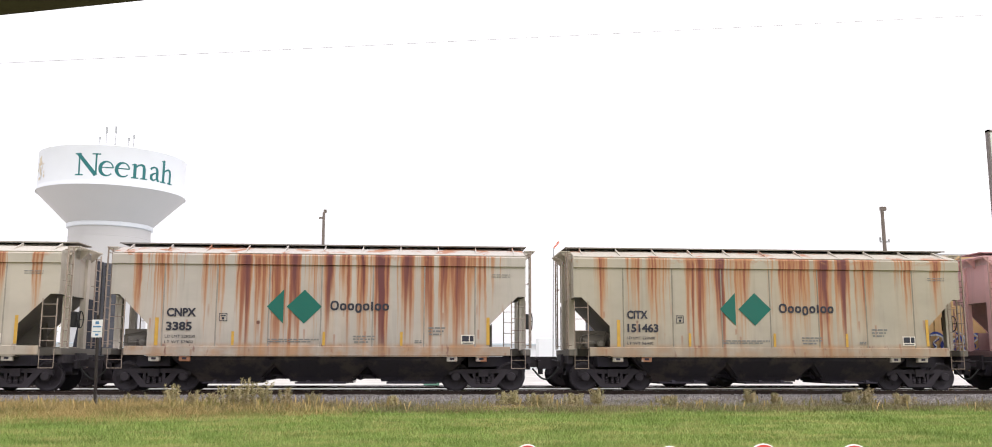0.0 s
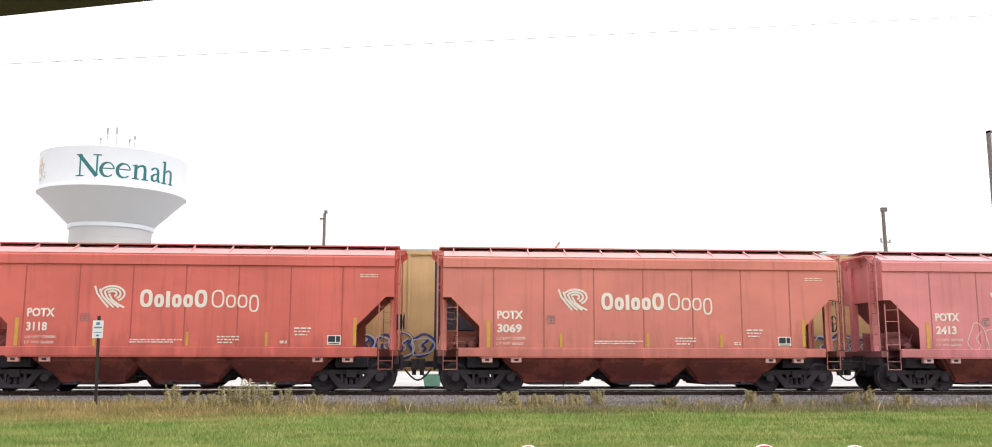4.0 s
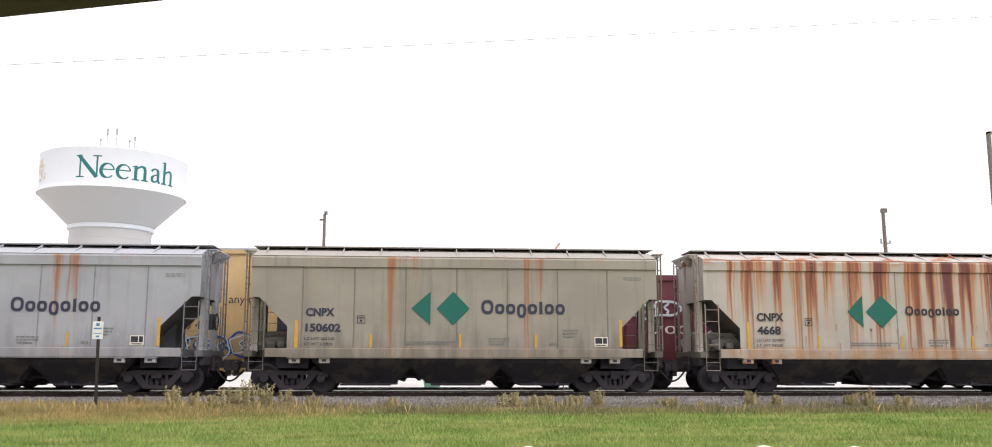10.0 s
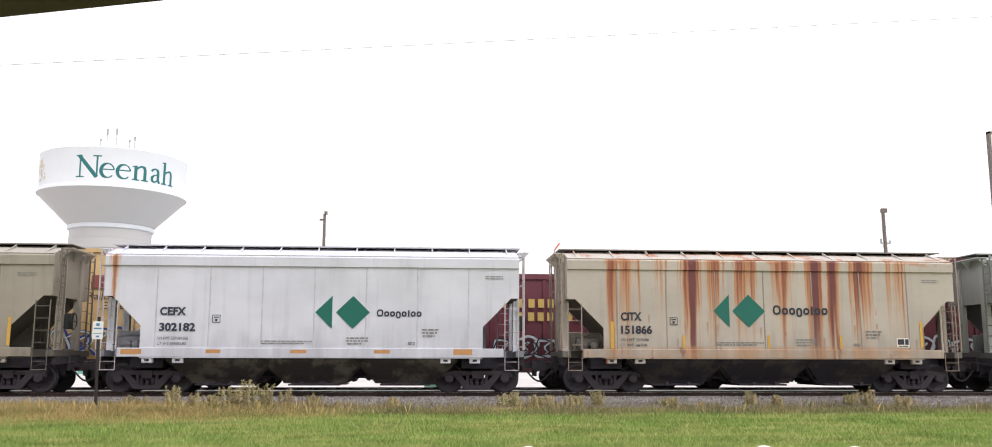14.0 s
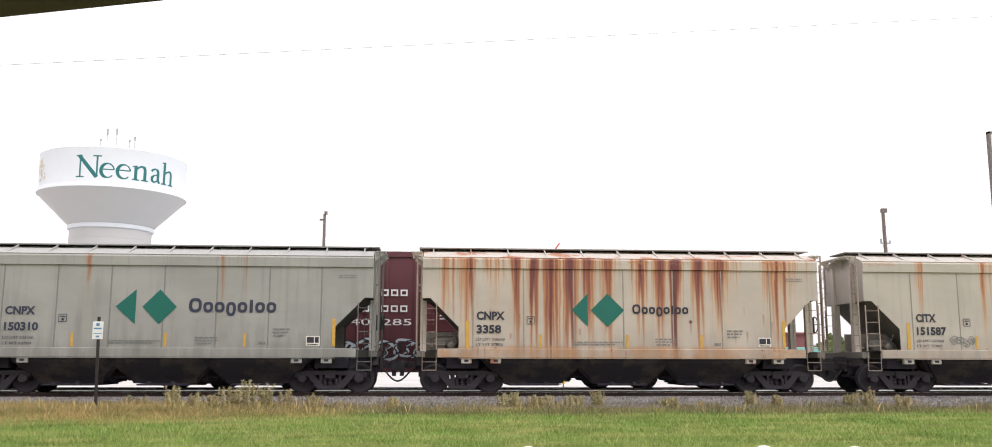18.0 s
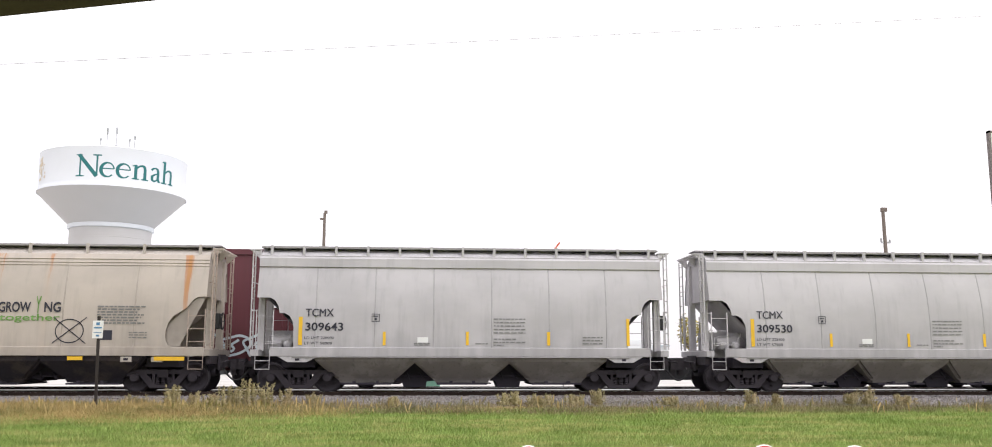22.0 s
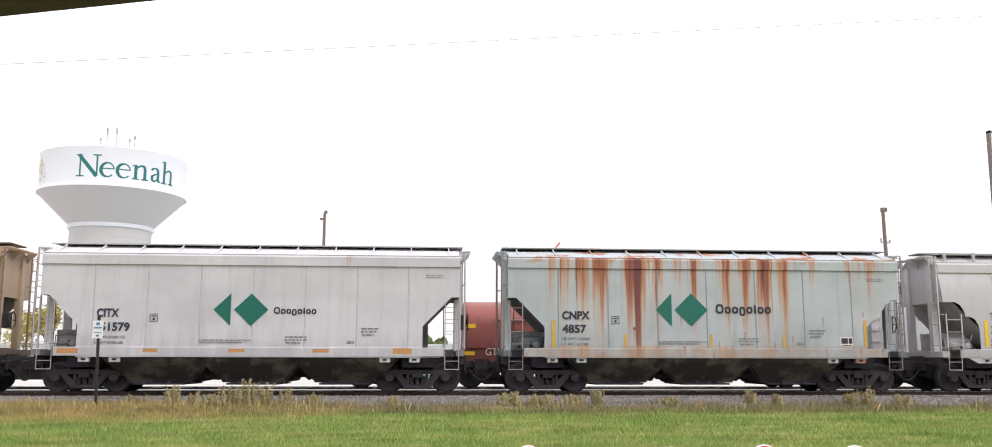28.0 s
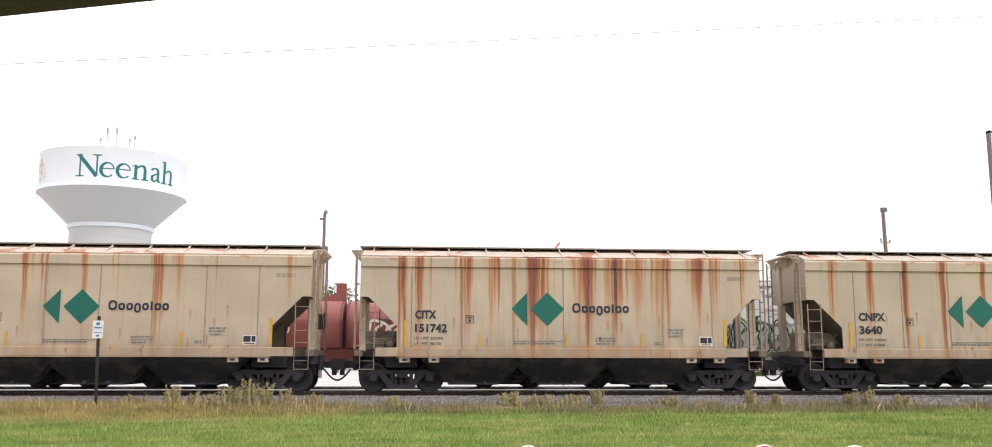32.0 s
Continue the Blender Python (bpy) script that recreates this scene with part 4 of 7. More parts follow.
def round_ring(bm, x0, x1, z0, z1, t, y, square=2.6):
    """A rounded ring of line width t."""
    cx, cz, rx, rz = (x0 + x1) / 2, (z0 + z1) / 2, (x1 - x0) / 2, (z1 - z0) / 2
    rims = []
    for k in (0.0, t):
        rims.append([bm.verts.new((cx + (rx - k) * math.copysign(abs(math.cos(q)) ** (2 / square), math.cos(q)), y, cz + (rz - k) * math.copysign(abs(math.sin(q)) ** (2 / square), math.sin(q)))) for q in [2 * math.pi * i / 20 for i in range(20)]])
    for i in range(20):
        j = (i + 1) % 20
        bm.faces.new((rims[0][i], rims[0][j], rims[1][j], rims[1][i]))
    return bm


def block_word(x0, x1, z, cap, shapes, fill):
    """A maker's word as plain rounded rings and uprights of its size: t tall ring, s short ring, d ring below the line, i upright."""
    out = []
    wide = {"t": 1.25, "s": 1.0, "d": 1.0, "i": 0.55}
    k = (x1 - x0) / sum(wide[c] for c in shapes)
    x = x0
    for c in shapes:
        bm = bmesh.new()
        w, t = wide[c] * k, cap * (0.20 if fill > 0.5 else 0.10)
        lo, hi = z - (0.24 * cap if c == "d" else 0), z + (cap if c in "ti" else 0.74 * cap)
        gap = 0.07 * k
        if c == "i":
            rect(bm, x + w / 2 - t * 0.55, x + w / 2 + t * 0.55, lo, hi - 0.1 * cap, LIFT)
        else:
            round_ring(bm, x + gap, x + w - gap, lo, hi, t, LIFT)
        out.append(meshed("maker_block", bm))
        x += w
    return out


def diamond_mesh(xa, xb, xc, xd, z, h):
    tri, dia = bmesh.new(), bmesh.new()
    plate(tri, [(xa, z), (xb, z + h), (xb, z - h)], LIFT)
    plate(dia, [(xc, z), ((xc + xd) / 2, z + h), (xd, z), ((xc + xd) / 2, z - h)], LIFT)
    return meshed("triangle_mark", tri), meshed("diamond_mark", dia)


def boxed_mark(x, z, s=0.25):
    bm = bmesh.new()
    ringed(bm, x, x + s, z, z + s, 0.018, LIFT)
    rect(bm, x + 0.09, x + s - 0.09, z + 0.05, z + 0.12, LIFT)
    rect(bm, x + 0.05, x + s - 0.05, z + 0.16, z + 0.19, LIFT)
    return meshed("plate_mark", bm)


def stencil_meshes(x, z):
    a, b = bmesh.new(), bmesh.new()
    rect(a, x, x + 0.43, z, z + 0.30, FACE - 0.004)
    rect(b, x + 0.03, x + 0.25, z + 0.09, z + 0.27, LIFT)
    rect(b, x + 0.28, x + 0.40, z + 0.09, z + 0.27, LIFT)
    rect(b, x + 0.05, x + 0.38, z + 0.025, z + 0.05, LIFT)
    return meshed("inspection_panel", a), meshed("inspection_print", b)


def tall_bars(rows, name="reflector"):
    out = []
    for x0, x1, z0, z1 in rows:
        bm = bmesh.new()
        rect(bm, x0, x1, z0, z1, LIFT + 0.002)
        out.append(meshed(name, bm))
    return out


def swoosh_mesh(x, z, w, h):
    """The fanned mark of the red cars: four bands that start high, bow to the foot and curl back over the top."""
    bm = bmesh.new()
    for k in range(4):
        # each band: down along a bow to the lower right
        u = 0.17 * k
        pts = [(x + w * (0.02 + u * 0.9), z + h * (1.0 - 0.12 * k)), (x + w * (0.10 + u * 0.95), z + h * (0.66 - 0.10 * k)), (x + w * (0.28 + u), z + h * (0.32 - 0.06 * k)), (x + w * (0.48 + u), z)]
        loop_line(bm, pts, 0.062, LIFT - 0.0006 * k)
    for k in range(3):
        r = 0.40 - 0.13 * k
        cx, cz = x + w * 0.58, z + h * 0.64
        pts = [(cx + w * r * math.cos(q), cz + h * 0.92 * r * math.sin(q)) for q in [math.pi * (0.92 - 1.25 * i / 12) for i in range(13)]]
        loop_line(bm, pts, 0.062, LIFT - 0.003 - 0.0006 * k)
    return meshed("fan_mark", bm)


def scrawl_mesh(x0, x1, z0, z1, loops, seed, t=0.024):
    """Spray-painted outline loops."""
    rnd = random.Random(seed)
    bm = bmesh.new()
    w = (x1 - x0) / loops
    for k in range(loops):
        cx, cz = x0 + w * (k + 0.5), (z0 + z1) / 2 + rnd.uniform(-0.06, 0.06)
        rx, rz = w * rnd.uniform(0.5, 0.66), (z1 - z0) / 2 * rnd.uniform(0.8, 1.0)
        ph = rnd.uniform(0, 6.28)
        pts = [(cx + rx * math.cos(q) * (1 + 0.18 * math.sin(3 * q + ph)), cz + rz * math.sin(q) * (1 + 0.22 * math.sin(2 * q + ph))) for q in [2 * math.pi * i / 26 for i in range(27)]]
        loop_line(bm, pts, t, LIFT - 0.001 * (k % 3))
        a, b = rnd.uniform(-0.4, 0.1), rnd.uniform(0.0, 0.4)
        pts = [(cx + rx * (a + (b - a) * i / 8) + 0.08 * math.sin(i), cz + rz * (-0.6 + 1.2 * i / 8)) for i in range(9)]
        loop_line(bm, pts, t, LIFT - 0.004)
    return meshed("spray_outline", bm)


DIA_SMALL = diamond_mesh(4.81, 5.33, 5.43, 6.52, 2.645, 0.535)
DIA_BIG = diamond_mesh(5.05, 5.66, 5.86, 6.91, 2.67, 0.54)
DIA_CEFX = diamond_mesh(6.53, 7.06, 7.18, 8.24, 2.53, 0.52)
DIA_WHITE = diamond_mesh(5.29, 5.82, 5.92, 6.98, 2.57, 0.51)
WORD_SMALL = block_word(6.77, 8.65, 2.53, 0.31, "tssdsiss", 0.56)
WORD_BIG = block_word(7.26, 10.0, 2.5, 0.45, "tssdsiss", 0.54)
WORD_CEFX = block_word(8.45, 9.89, 2.40, 0.23, "tssdsiss", 0.54)
WORD_WHITE = block_word(7.14, 8.49, 2.44, 0.22, "tssdsiss", 0.54)
WORD_POT = block_word(5.09, 7.2, 2.62, 0.56, "tsisst", 0.66)
WORD_POT2 = block_word(7.28, 8.8, 2.62, 0.56, "tssd", 0.34)
WORD_AGR = block_word(4.27, 6.16, 2.95, 0.42, "tdsiss", 0.45)
FAN = swoosh_mesh(3.71, 2.61, 0.95, 0.66)
PRINT_P = bars_mesh([(4.87, 6.45, 1.60, 0.035, 1), (4.87, 6.2, 1.53, 0.035, 2), (7.52, 8.2, 1.70, 0.04, 3), (7.52, 8.25, 1.61, 0.04, 4), (7.55, 8.0, 1.52, 0.04, 5),
                     (9.89, 10.45, 1.97, 0.045, 6), (9.89, 10.4, 1.87, 0.045, 7), (9.92, 10.3, 1.77, 0.045, 8), (9.46, 9.68, 1.52, 0.03, 9), (9.46, 9.68, 1.57, 0.03, 10), (11.91, 12.49, 3.69, 0.025, 11), (11.91, 12.49, 3.62, 0.025, 12), (1.72, 2.6, 1.25, 0.03, 22)])
PRINT_T = bars_mesh([(7.49, 8.5, 2.30 - 0.11 * i, 0.034, 30 + i) for i in range(5)] + [(7.49, 8.2, 1.66, 0.036, 41), (7.49, 8.5, 1.56, 0.036, 42), (7.49, 7.8, 1.47, 0.036, 43)] +
                    [(10.35, 11.0, 1.72 - 0.1 * i, 0.04, 50 + i) for i in range(3)] + [(4.95, 5.45, 1.52, 0.03, 60), (4.95, 5.45, 1.47, 0.03, 61), (6.9, 7.3, 1.52, 0.03, 62), (1.7, 2.4, 1.24, 0.05, 63), (3.0, 4.0, 1.24, 0.05, 64)])
PRINT_A = bars_mesh([(9.71, 11.16 - 0.12 * (i % 3), 2.62 - 0.085 * i, 0.045, 70 + i) for i in range(7)] + [(10.7, 11.24, 1.83 - 0.08 * i, 0.03, 80 + i) for i in range(3)])
PRINT_A2 = bars_mesh([(5.6, 6.7, 1.98 - 0.08 * i, 0.04, 90 + i) for i in range(4)])
LABEL_T = tall_bars([(5.06, 5.40, 1.56, 1.73)], "inspection_label")[0]
BOX_P, BOX_T, BOX_A = boxed_mark(3.35, 2.18), boxed_mark(3.61, 2.21), boxed_mark(3.0, 2.41)
STEN_P, STEN_A = stencil_meshes(10.93, 1.48), stencil_meshes(9.76, 1.61)
REF_P = tall_bars([(1.40, 1.51, 1.42, 2.28), (3.75, 3.83, 1.43, 1.86), (6.57, 6.65, 1.43, 1.86), (9.0, 9.08, 1.43, 1.86), (11.74, 11.84, 1.46, 2.33)])
REF_T = tall_bars([(1.33, 1.45, 1.47, 2.36), (3.97, 4.06, 1.47, 1.90), (6.6, 6.69, 1.48, 1.91), (9.2, 9.3, 1.48, 1.91), (11.78, 11.88, 1.47, 2.34)])
REF_A = tall_bars([(0.6, 1.5, 0.99, 1.1), (6.2, 6.7, 0.99, 1.09), (8.9, 9.36, 0.99, 1.1), (11.5, 12.43, 0.98, 1.1), (3.5, 3.95, 0.99, 1.09)])
REF_W = tall_bars([(0.62, 1.25, 1.2, 1.36), (3.2, 3.65, 1.24, 1.35), (5.8, 6.3, 1.24, 1.35), (8.4, 8.9, 1.24, 1.35), (10.9, 11.5, 1.2, 1.38)])

# ---- the train ----
# (left edge at 0 s, pattern, paint colour, rust, livery, mark, number, lines of weight, extras)
TAN = (0.52, 0.465, 0.395)
CONSIST = [
    (-24.36, "P", TAN, 0.35, "small", "", "", ""),
    (-9.80, "P", (0.477, 0.429, 0.385), 0.95, "small", "CNPX", "3385", "LD LMT 228200|LT WT 57800"),
    (4.76, "P", (0.435, 0.383, 0.308), 0.75, "small", "CITX", "151463", "LD LMT 229600|LT WT 56400"),
    (19.32, "P", (0.70, 0.433, 0.442), 0.0, "red", "POTX", "1769", "LD LMT 229000|LT WT 57000"),
    (33.88, "P", (0.64, 0.382, 0.332), 0.12, "red", "POTX", "1097", "LD LMT 229000|LT WT 57000"),
    (48.44, "P", (0.66, 0.155, 0.124), 0.0, "red", "POTX", "3118", "LD LMT 230000|LT WT 56000"),
    (63.00, "P", (0.66, 0.222, 0.178), 0.0, "red", "POTX", "3069", "LD LMT 230000|LT WT 56000"),
    (77.56, "P", (0.70, 0.25, 0.262), 0.0, "red", "POTX", "2413", "LD LMT 229300|LT WT 56700"),
    (92.12, "A", (0.539, 0.529, 0.539), 0.02, "silver", "SHQX", "2161", ""),
    (106.68, "P", (0.70, 0.247, 0.252), 0.0, "red", "POTX", "2091", "LD LMT 229100|LT WT 56900"),
    (121.24, "P", (0.421, 0.375, 0.318), 0.82, "small", "CITX", "151618", "LD LMT 229100|LT WT 56900"),
    (135.80, "P", (0.369, 0.369, 0.404), 0.22, "big", "CNPX", "150139", "LD LMT 223100|LT WT 62900"),
    (150.36, "P", (0.325, 0.290, 0.245), 0.34, "big", "CNPX", "150602", "LD LMT 223100|LT WT 62900"),
    (164.92, "P", (0.458, 0.415, 0.376), 0.9, "small", "CNPX", "4668", "LD LMT 227800|LT WT 58200"),
    (179.48, "P", (0.63, 0.352, 0.282), 0.06, "red", "POTX", "1125", "LD LMT 229000|LT WT 57000"),
    (194.04, "P", (0.325, 0.290, 0.240), 0.34, "big", "CNPX", "150269", "LD LMT 223100|LT WT 62700"),
    (208.60, "P", (0.620, 0.620, 0.685), 0.02, "cefx", "CEFX", "302182", "LD LMT 229100 LBS|LT WT 56900 LBS"),
    (223.16, "P", (0.458, 0.406, 0.353), 0.8, "small", "CITX", "151866", "LD LMT 229100|LT WT 56900"),
    (237.72, "P", (0.348, 0.362, 0.342), 0.12, "big", "CNPX", "1285", "LD LMT 229600|LT WT 56400"),
    (252.28, "P", (0.458, 0.406, 0.345), 0.55, "small", "CEFX", "302827", "LD LMT 230000|LT WT 56000"),
    (266.84, "P", (0.340, 0.331, 0.308), 0.05, "big", "CNPX", "150310", "LD LMT 223100|LT WT 62900"),
    (281.40, "P", (0.496, 0.433, 0.372), 0.9, "small", "CNPX", "3358", "LD LMT 228200|LT WT 57800"),
    (295.96, "P", (0.468, 0.420, 0.367), 0.4, "small", "CITX", "151587", "LD LMT 229000|LT WT 57000"),
    (310.52, "P", (0.477, 0.420, 0.363), 0.52, "small", "CITX", "151794", "LD LMT 229100|LT WT 56900"),
    (325.08, "A", (0.48, 0.425, 0.375), 0.03, "silver", "SHQX", "3691", "LD LMT 229100|LT WT 56900"),
    (339.64, "T", (0.475, 0.457, 0.472), 0.0, "plain", "TCMX", "309643", "LD LMT 228000|LT WT 58000"),
    (354.20, "T", (0.485, 0.466, 0.482), 0.0, "plain", "TCMX", "309530", "LD LMT 228100|LT WT 57900"),
    (368.76, "T", (0.485, 0.466, 0.482), 0.0, "plain", "TCMX", "309555", "LD LMT 228000|LT WT 58000"),
    (383.32, "T", (0.485, 0.466, 0.482), 0.0, "plain", "TCMX", "309545", "LD LMT 228100|LT WT 57900"),
    (397.88, "T", (0.485, 0.466, 0.482), 0.0, "plain", "TCMX", "309551", "LD LMT 227900|LT WT 58100"),
    (412.44, "P", (0.460, 0.345, 0.245), 0.7, "small", "CEFX", "302163", "LD LMT 230000|LT WT 56000"),
    (427.00, "P", (0.567, 0.553, 0.586), 0.05, "whitecar", "CITX", "151579", "LD LMT 229300 LBS|LT WT 56700 LBS"),
    (441.56, "P", (0.423, 0.459, 0.486), 0.85, "small", "CNPX", "4857", "LD LMT 228300|LT WT 57700"),
    (456.12, "T", (0.472, 0.449, 0.463), 0.0, "plain", "TCMX", "309654", "LD LMT 227700|LT WT 58300"),
    (470.68, "T", (0.472, 0.449, 0.463), 0.0, "plain", "TCMX", "309660", "LD LMT 228000|LT WT 58000"),
    (485.24, "P", (0.530, 0.425, 0.325), 0.72, "small", "CNPX", "3291", "LD LMT 228200|LT WT 57800"),
    (499.80, "P", (0.520, 0.422, 0.325), 0.8, "small", "CITX", "151742", "LD LMT 229300|LT WT 56700"),
    (514.36, "P", (0.495, 0.405, 0.312), 0.72, "small", "CNPX", "3640", "LD LMT 228200|LT WT 57800"),
]
# where rust has bled down each car: (metres from its left edge, strength, run)
STAINS = {
    "": [(1.5, .5, 1.4), (3.2, .6, 1.6), (5.0, .6, 1.8), (6.6, .5, 1.4), (8.3, .6, 2.0), (9.8, .55, 1.5), (11.2, .5, 1.2), (12.3, .6, 1.4)],
    "3385": [(.8, 0.52, 1.5), (1.5, 0.47, 1.6), (3.3, 0.47, 1.3), (4.15, 0.90, 2.1), (4.7, 0.71, 2.1), (5.1, 0.76, 2.7), (5.65, 0.85, 2.7), (6.1, 0.47, 1.9), (6.75, 0.90, 1.7), (7.2, 0.57, 1.6), (7.75, 0.76, 2.1), (8.4, 0.95, 2.8), (9.2, 0.90, 1.9), (9.8, 0.62, 2.7), (10.4, 0.66, 1.9), (11.15, 0.95, 2.7)],
    "151463": [(.85, .55, 1.6), (2.0, .45, 1.4), (2.6, .55, 1.8), (4.2, .7, 2.0), (4.9, .75, 1.8), (5.4, .55, 1.6), (7.15, .6, 1.6), (7.6, .65, 1.8), (8.35, .75, 2.9), (9.0, 1.0, 1.8), (9.6, .55, 1.6), (11.25, .45, 1.0), (12.3, .5, 1.2)],
    "151618": [(.85, .7, 1.6), (1.6, .45, .6), (3.15, .7, 1.9), (4.25, .75, 2.9), (4.9, .95, 1.8), (5.2, .9, 2.8), (6.0, .75, 1.4), (7.25, .5, 2.5), (7.7, .6, .9), (8.4, .75, 1.8), (9.1, .95, 2.8), (10.15, .55, 2.0), (11.8, .35, .8), (12.3, .55, 1.5)],
    "4668": [(.85, .5, 1.8), (1.5, .85, 1.6), (2.0, .55, 1.4), (2.5, .75, 1.2), (3.15, .6, 2.6), (3.6, .8, 2.0), (4.2, .6, 1.2), (5.0, .75, 2.2), (5.9, .8, 2.0), (7.2, .7, 2.8), (7.7, .85, 2.0), (8.3, 1.0, 2.9), (9.0, .85, 1.6), (9.75, .7, 1.8), (11.3, .5, 1.6)],
    "151866": [(1.45, .75, 2.6), (1.9, .55, 2.0), (3.1, .35, 1.2), (4.1, 1.0, 2.9), (4.85, .6, 1.6), (5.8, .7, 1.4), (7.2, .6, 1.6), (8.3, .95, 3.0), (8.85, .8, 2.8), (9.7, .75, 1.6), (11.2, .5, 2.0)],
    "302827": [(.5, .35, 1.0), (1.65, .45, 1.6), (2.75, .7, 2.6), (3.9, .5, 1.6), (4.6, .6, 1.6), (5.2, .9, 2.8), (5.7, .6, 1.5), (6.9, .5, 1.6), (7.95, .95, 2.6), (9.6, .5, 1.5), (11.2, .45, 1.2)],
    "3358": [(.7, .5, 1.8), (1.45, .7, 1.9), (2.3, .5, .8), (3.0, .65, 1.6), (3.55, .75, 1.8), (4.1, .85, 2.9), (4.8, .95, 2.8), (5.4, .75, 1.6), (5.95, .65, 1.6), (7.1, .65, 1.4), (7.7, .8, 1.6), (8.2, 1.0, 2.6), (9.0, .85, 1.6), (9.6, .65, 1.2), (11.6, .5, 1.6), (12.2, .75, 1.0)],
    "151587": [(1.9, 0.42, 1.4), (4.15, 0.59, 1.4), (4.75, 0.68, 2.0), (7.1, 0.30, 0.7), (8.2, 0.55, 1.6), (8.95, 0.55, 1.4), (10.3, 0.26, 0.7), (11.3, 0.51, 1.4)],
    "151794": [(.8, .45, 1.2), (3.15, .6, 1.6), (3.6, .5, 1.6), (4.9, .5, 1.2), (5.8, .5, 1.2), (7.55, .5, 1.8), (8.35, .6, 2.0), (9.2, .6, 2.0), (9.8, .75, 2.2), (11.2, .4, 1.8), (12.4, .5, 1.2)],
    "302163": [(.7, .7, 1.4), (1.35, .6, 2.6), (2.8, .8, 2.6), (3.2, .7, 2.4), (3.8, .6, 1.6), (4.6, .7, 1.8), (5.3, .7, 2.0), (7.0, .6, 1.6), (8.4, .75, 2.0), (9.6, .6, 1.6), (11.4, .6, 1.4), (12.3, .5, 1.0)],
    "4857": [(1.35, .45, .9), (1.75, .5, 1.1), (2.5, .7, 1.3), (2.9, .65, 1.4), (4.2, .95, 2.0), (4.9, .6, 1.0), (5.6, .38, .7), (6.05, .5, 1.0), (7.25, .6, 1.2), (7.8, .65, 1.1), (8.45, .85, 1.4), (9.15, .55, 1.5), (10.05, .3, .5), (11.6, .35, .7), (12.0, .4, .8)],
    "3291": [(1.85, 0.35, 1.4), (2.95, 0.49, 1.7), (4.2, 0.49, 1.5), (4.8, 0.42, 1.4), (5.95, 0.42, 1.7), (7.0, 0.35, 1.5), (8.2, 0.59, 2.4), (8.9, 0.42, 1.2), (10.0, 0.28, 1.4), (12.3, 0.42, 1.5)],
    "151742": [(1.35, 0.70, 2.5), (1.8, 0.48, 1.7), (3.4, 0.48, 1.9), (4.2, 0.53, 1.7), (4.9, 0.44, 1.9), (5.5, 0.75, 2.7), (7.3, 0.70, 2.1), (8.2, 0.79, 1.7), (8.95, 0.53, 1.3), (9.6, 0.57, 2.1), (11.05, 0.66, 1.1), (11.4, 0.53, 1.5), (12.4, 0.44, 1.1)],
    "3640": [(.9, .6, 1.8), (2.2, .6, 1.6), (3.4, .7, 2.0), (4.7, .8, 2.4), (6.1, .6, 1.6), (7.4, .8, 2.2), (8.6, .9, 2.6), (10.0, .6, 1.5), (11.5, .6, 1.6)],
    "150602": [(2.05, .3, 1.2), (4.4, .5, 2.0), (5.1, .35, 1.3), (8.75, .45, 2.9), (9.2, .35, 1.4)],
    "150269": [(4.0, .35, 1.0), (5.4, .35, 1.0), (7.15, .5, 1.4), (7.9, .62, 1.6), (8.8, .6, 1.6), (9.7, .3, 1.0)],
    "150139": [(4.25, .35, 1.2), (5.0, .3, 1.0), (8.6, .45, 1.4), (9.1, .45, 1.4)],
    "1285": [(8.0, .35, 1.0), (9.15, .8, 3.0)],
    "150310": [(4.15, .4, 1.2), (8.3, .35, 1.0), (9.0, .3, 1.2)],
    "1097": [(2.9, .3, .8), (7.4, .3, 1.0), (9.1, .4, 1.0)],
    "1125": [(4.3, .35, 1.0), (8.0, .3, 1.0)],
    "302182": [(.3, .6, 1.0)],
    "2161": [(1.75, 0.37, 1.0), (3.6, 0.44, 0.4), (5.1, 0.31, 1.7), (7.1, 0.34, 0.8), (8.1, 0.34, 1.8), (9.3, 0.44, 1.1), (9.9, 0.34, 1.0), (12.5, 0.27, 0.7)],
    "3691": [(6.6, .4, .6), (8.1, .35, .6), (12.4, .5, 1.2)],
    "151579": [(9.5, .3, .5)],
}
CARS = []
STENCIL = {"small": "ink", "big": "navy", "cefx": "navy", "whitecar": "navy", "red": "cream", "plain": "ink", "silver": "ink"}


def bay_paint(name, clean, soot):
    """Discharge bays: old paint under soot, grease and brake dust; dark tones hold under-car shade too."""
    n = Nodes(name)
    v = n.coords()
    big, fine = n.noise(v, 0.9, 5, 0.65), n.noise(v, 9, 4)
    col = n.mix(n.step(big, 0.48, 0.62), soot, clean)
    col = n.mix(n.step(fine, 0.55, 0.75, 0, 0.6), col, scaled(soot, 0.6))
    n.bump(fine, 0.25, 0.01)
    return n.done(col, 0.85, 0.0, 0.3)


# the dark and tan bays have the shadow below the sill mixed into their colours
M["bay_dark"] = bay_paint("shaded_grimy_bay", (0.062, 0.050, 0.048), (0.032, 0.028, 0.036))
M["bay_mid"] = bay_paint("shaded_grimy_tan_bay", (0.115, 0.100, 0.083), (0.042, 0.037, 0.035))
M["bay_red"] = bay_paint("grimy_red_bay", (0.29, 0.080, 0.066), (0.19, 0.055, 0.050))
M["bay_grey"] = bay_paint("grimy_grey_bay", (0.27, 0.25, 0.24), (0.215, 0.195, 0.188))
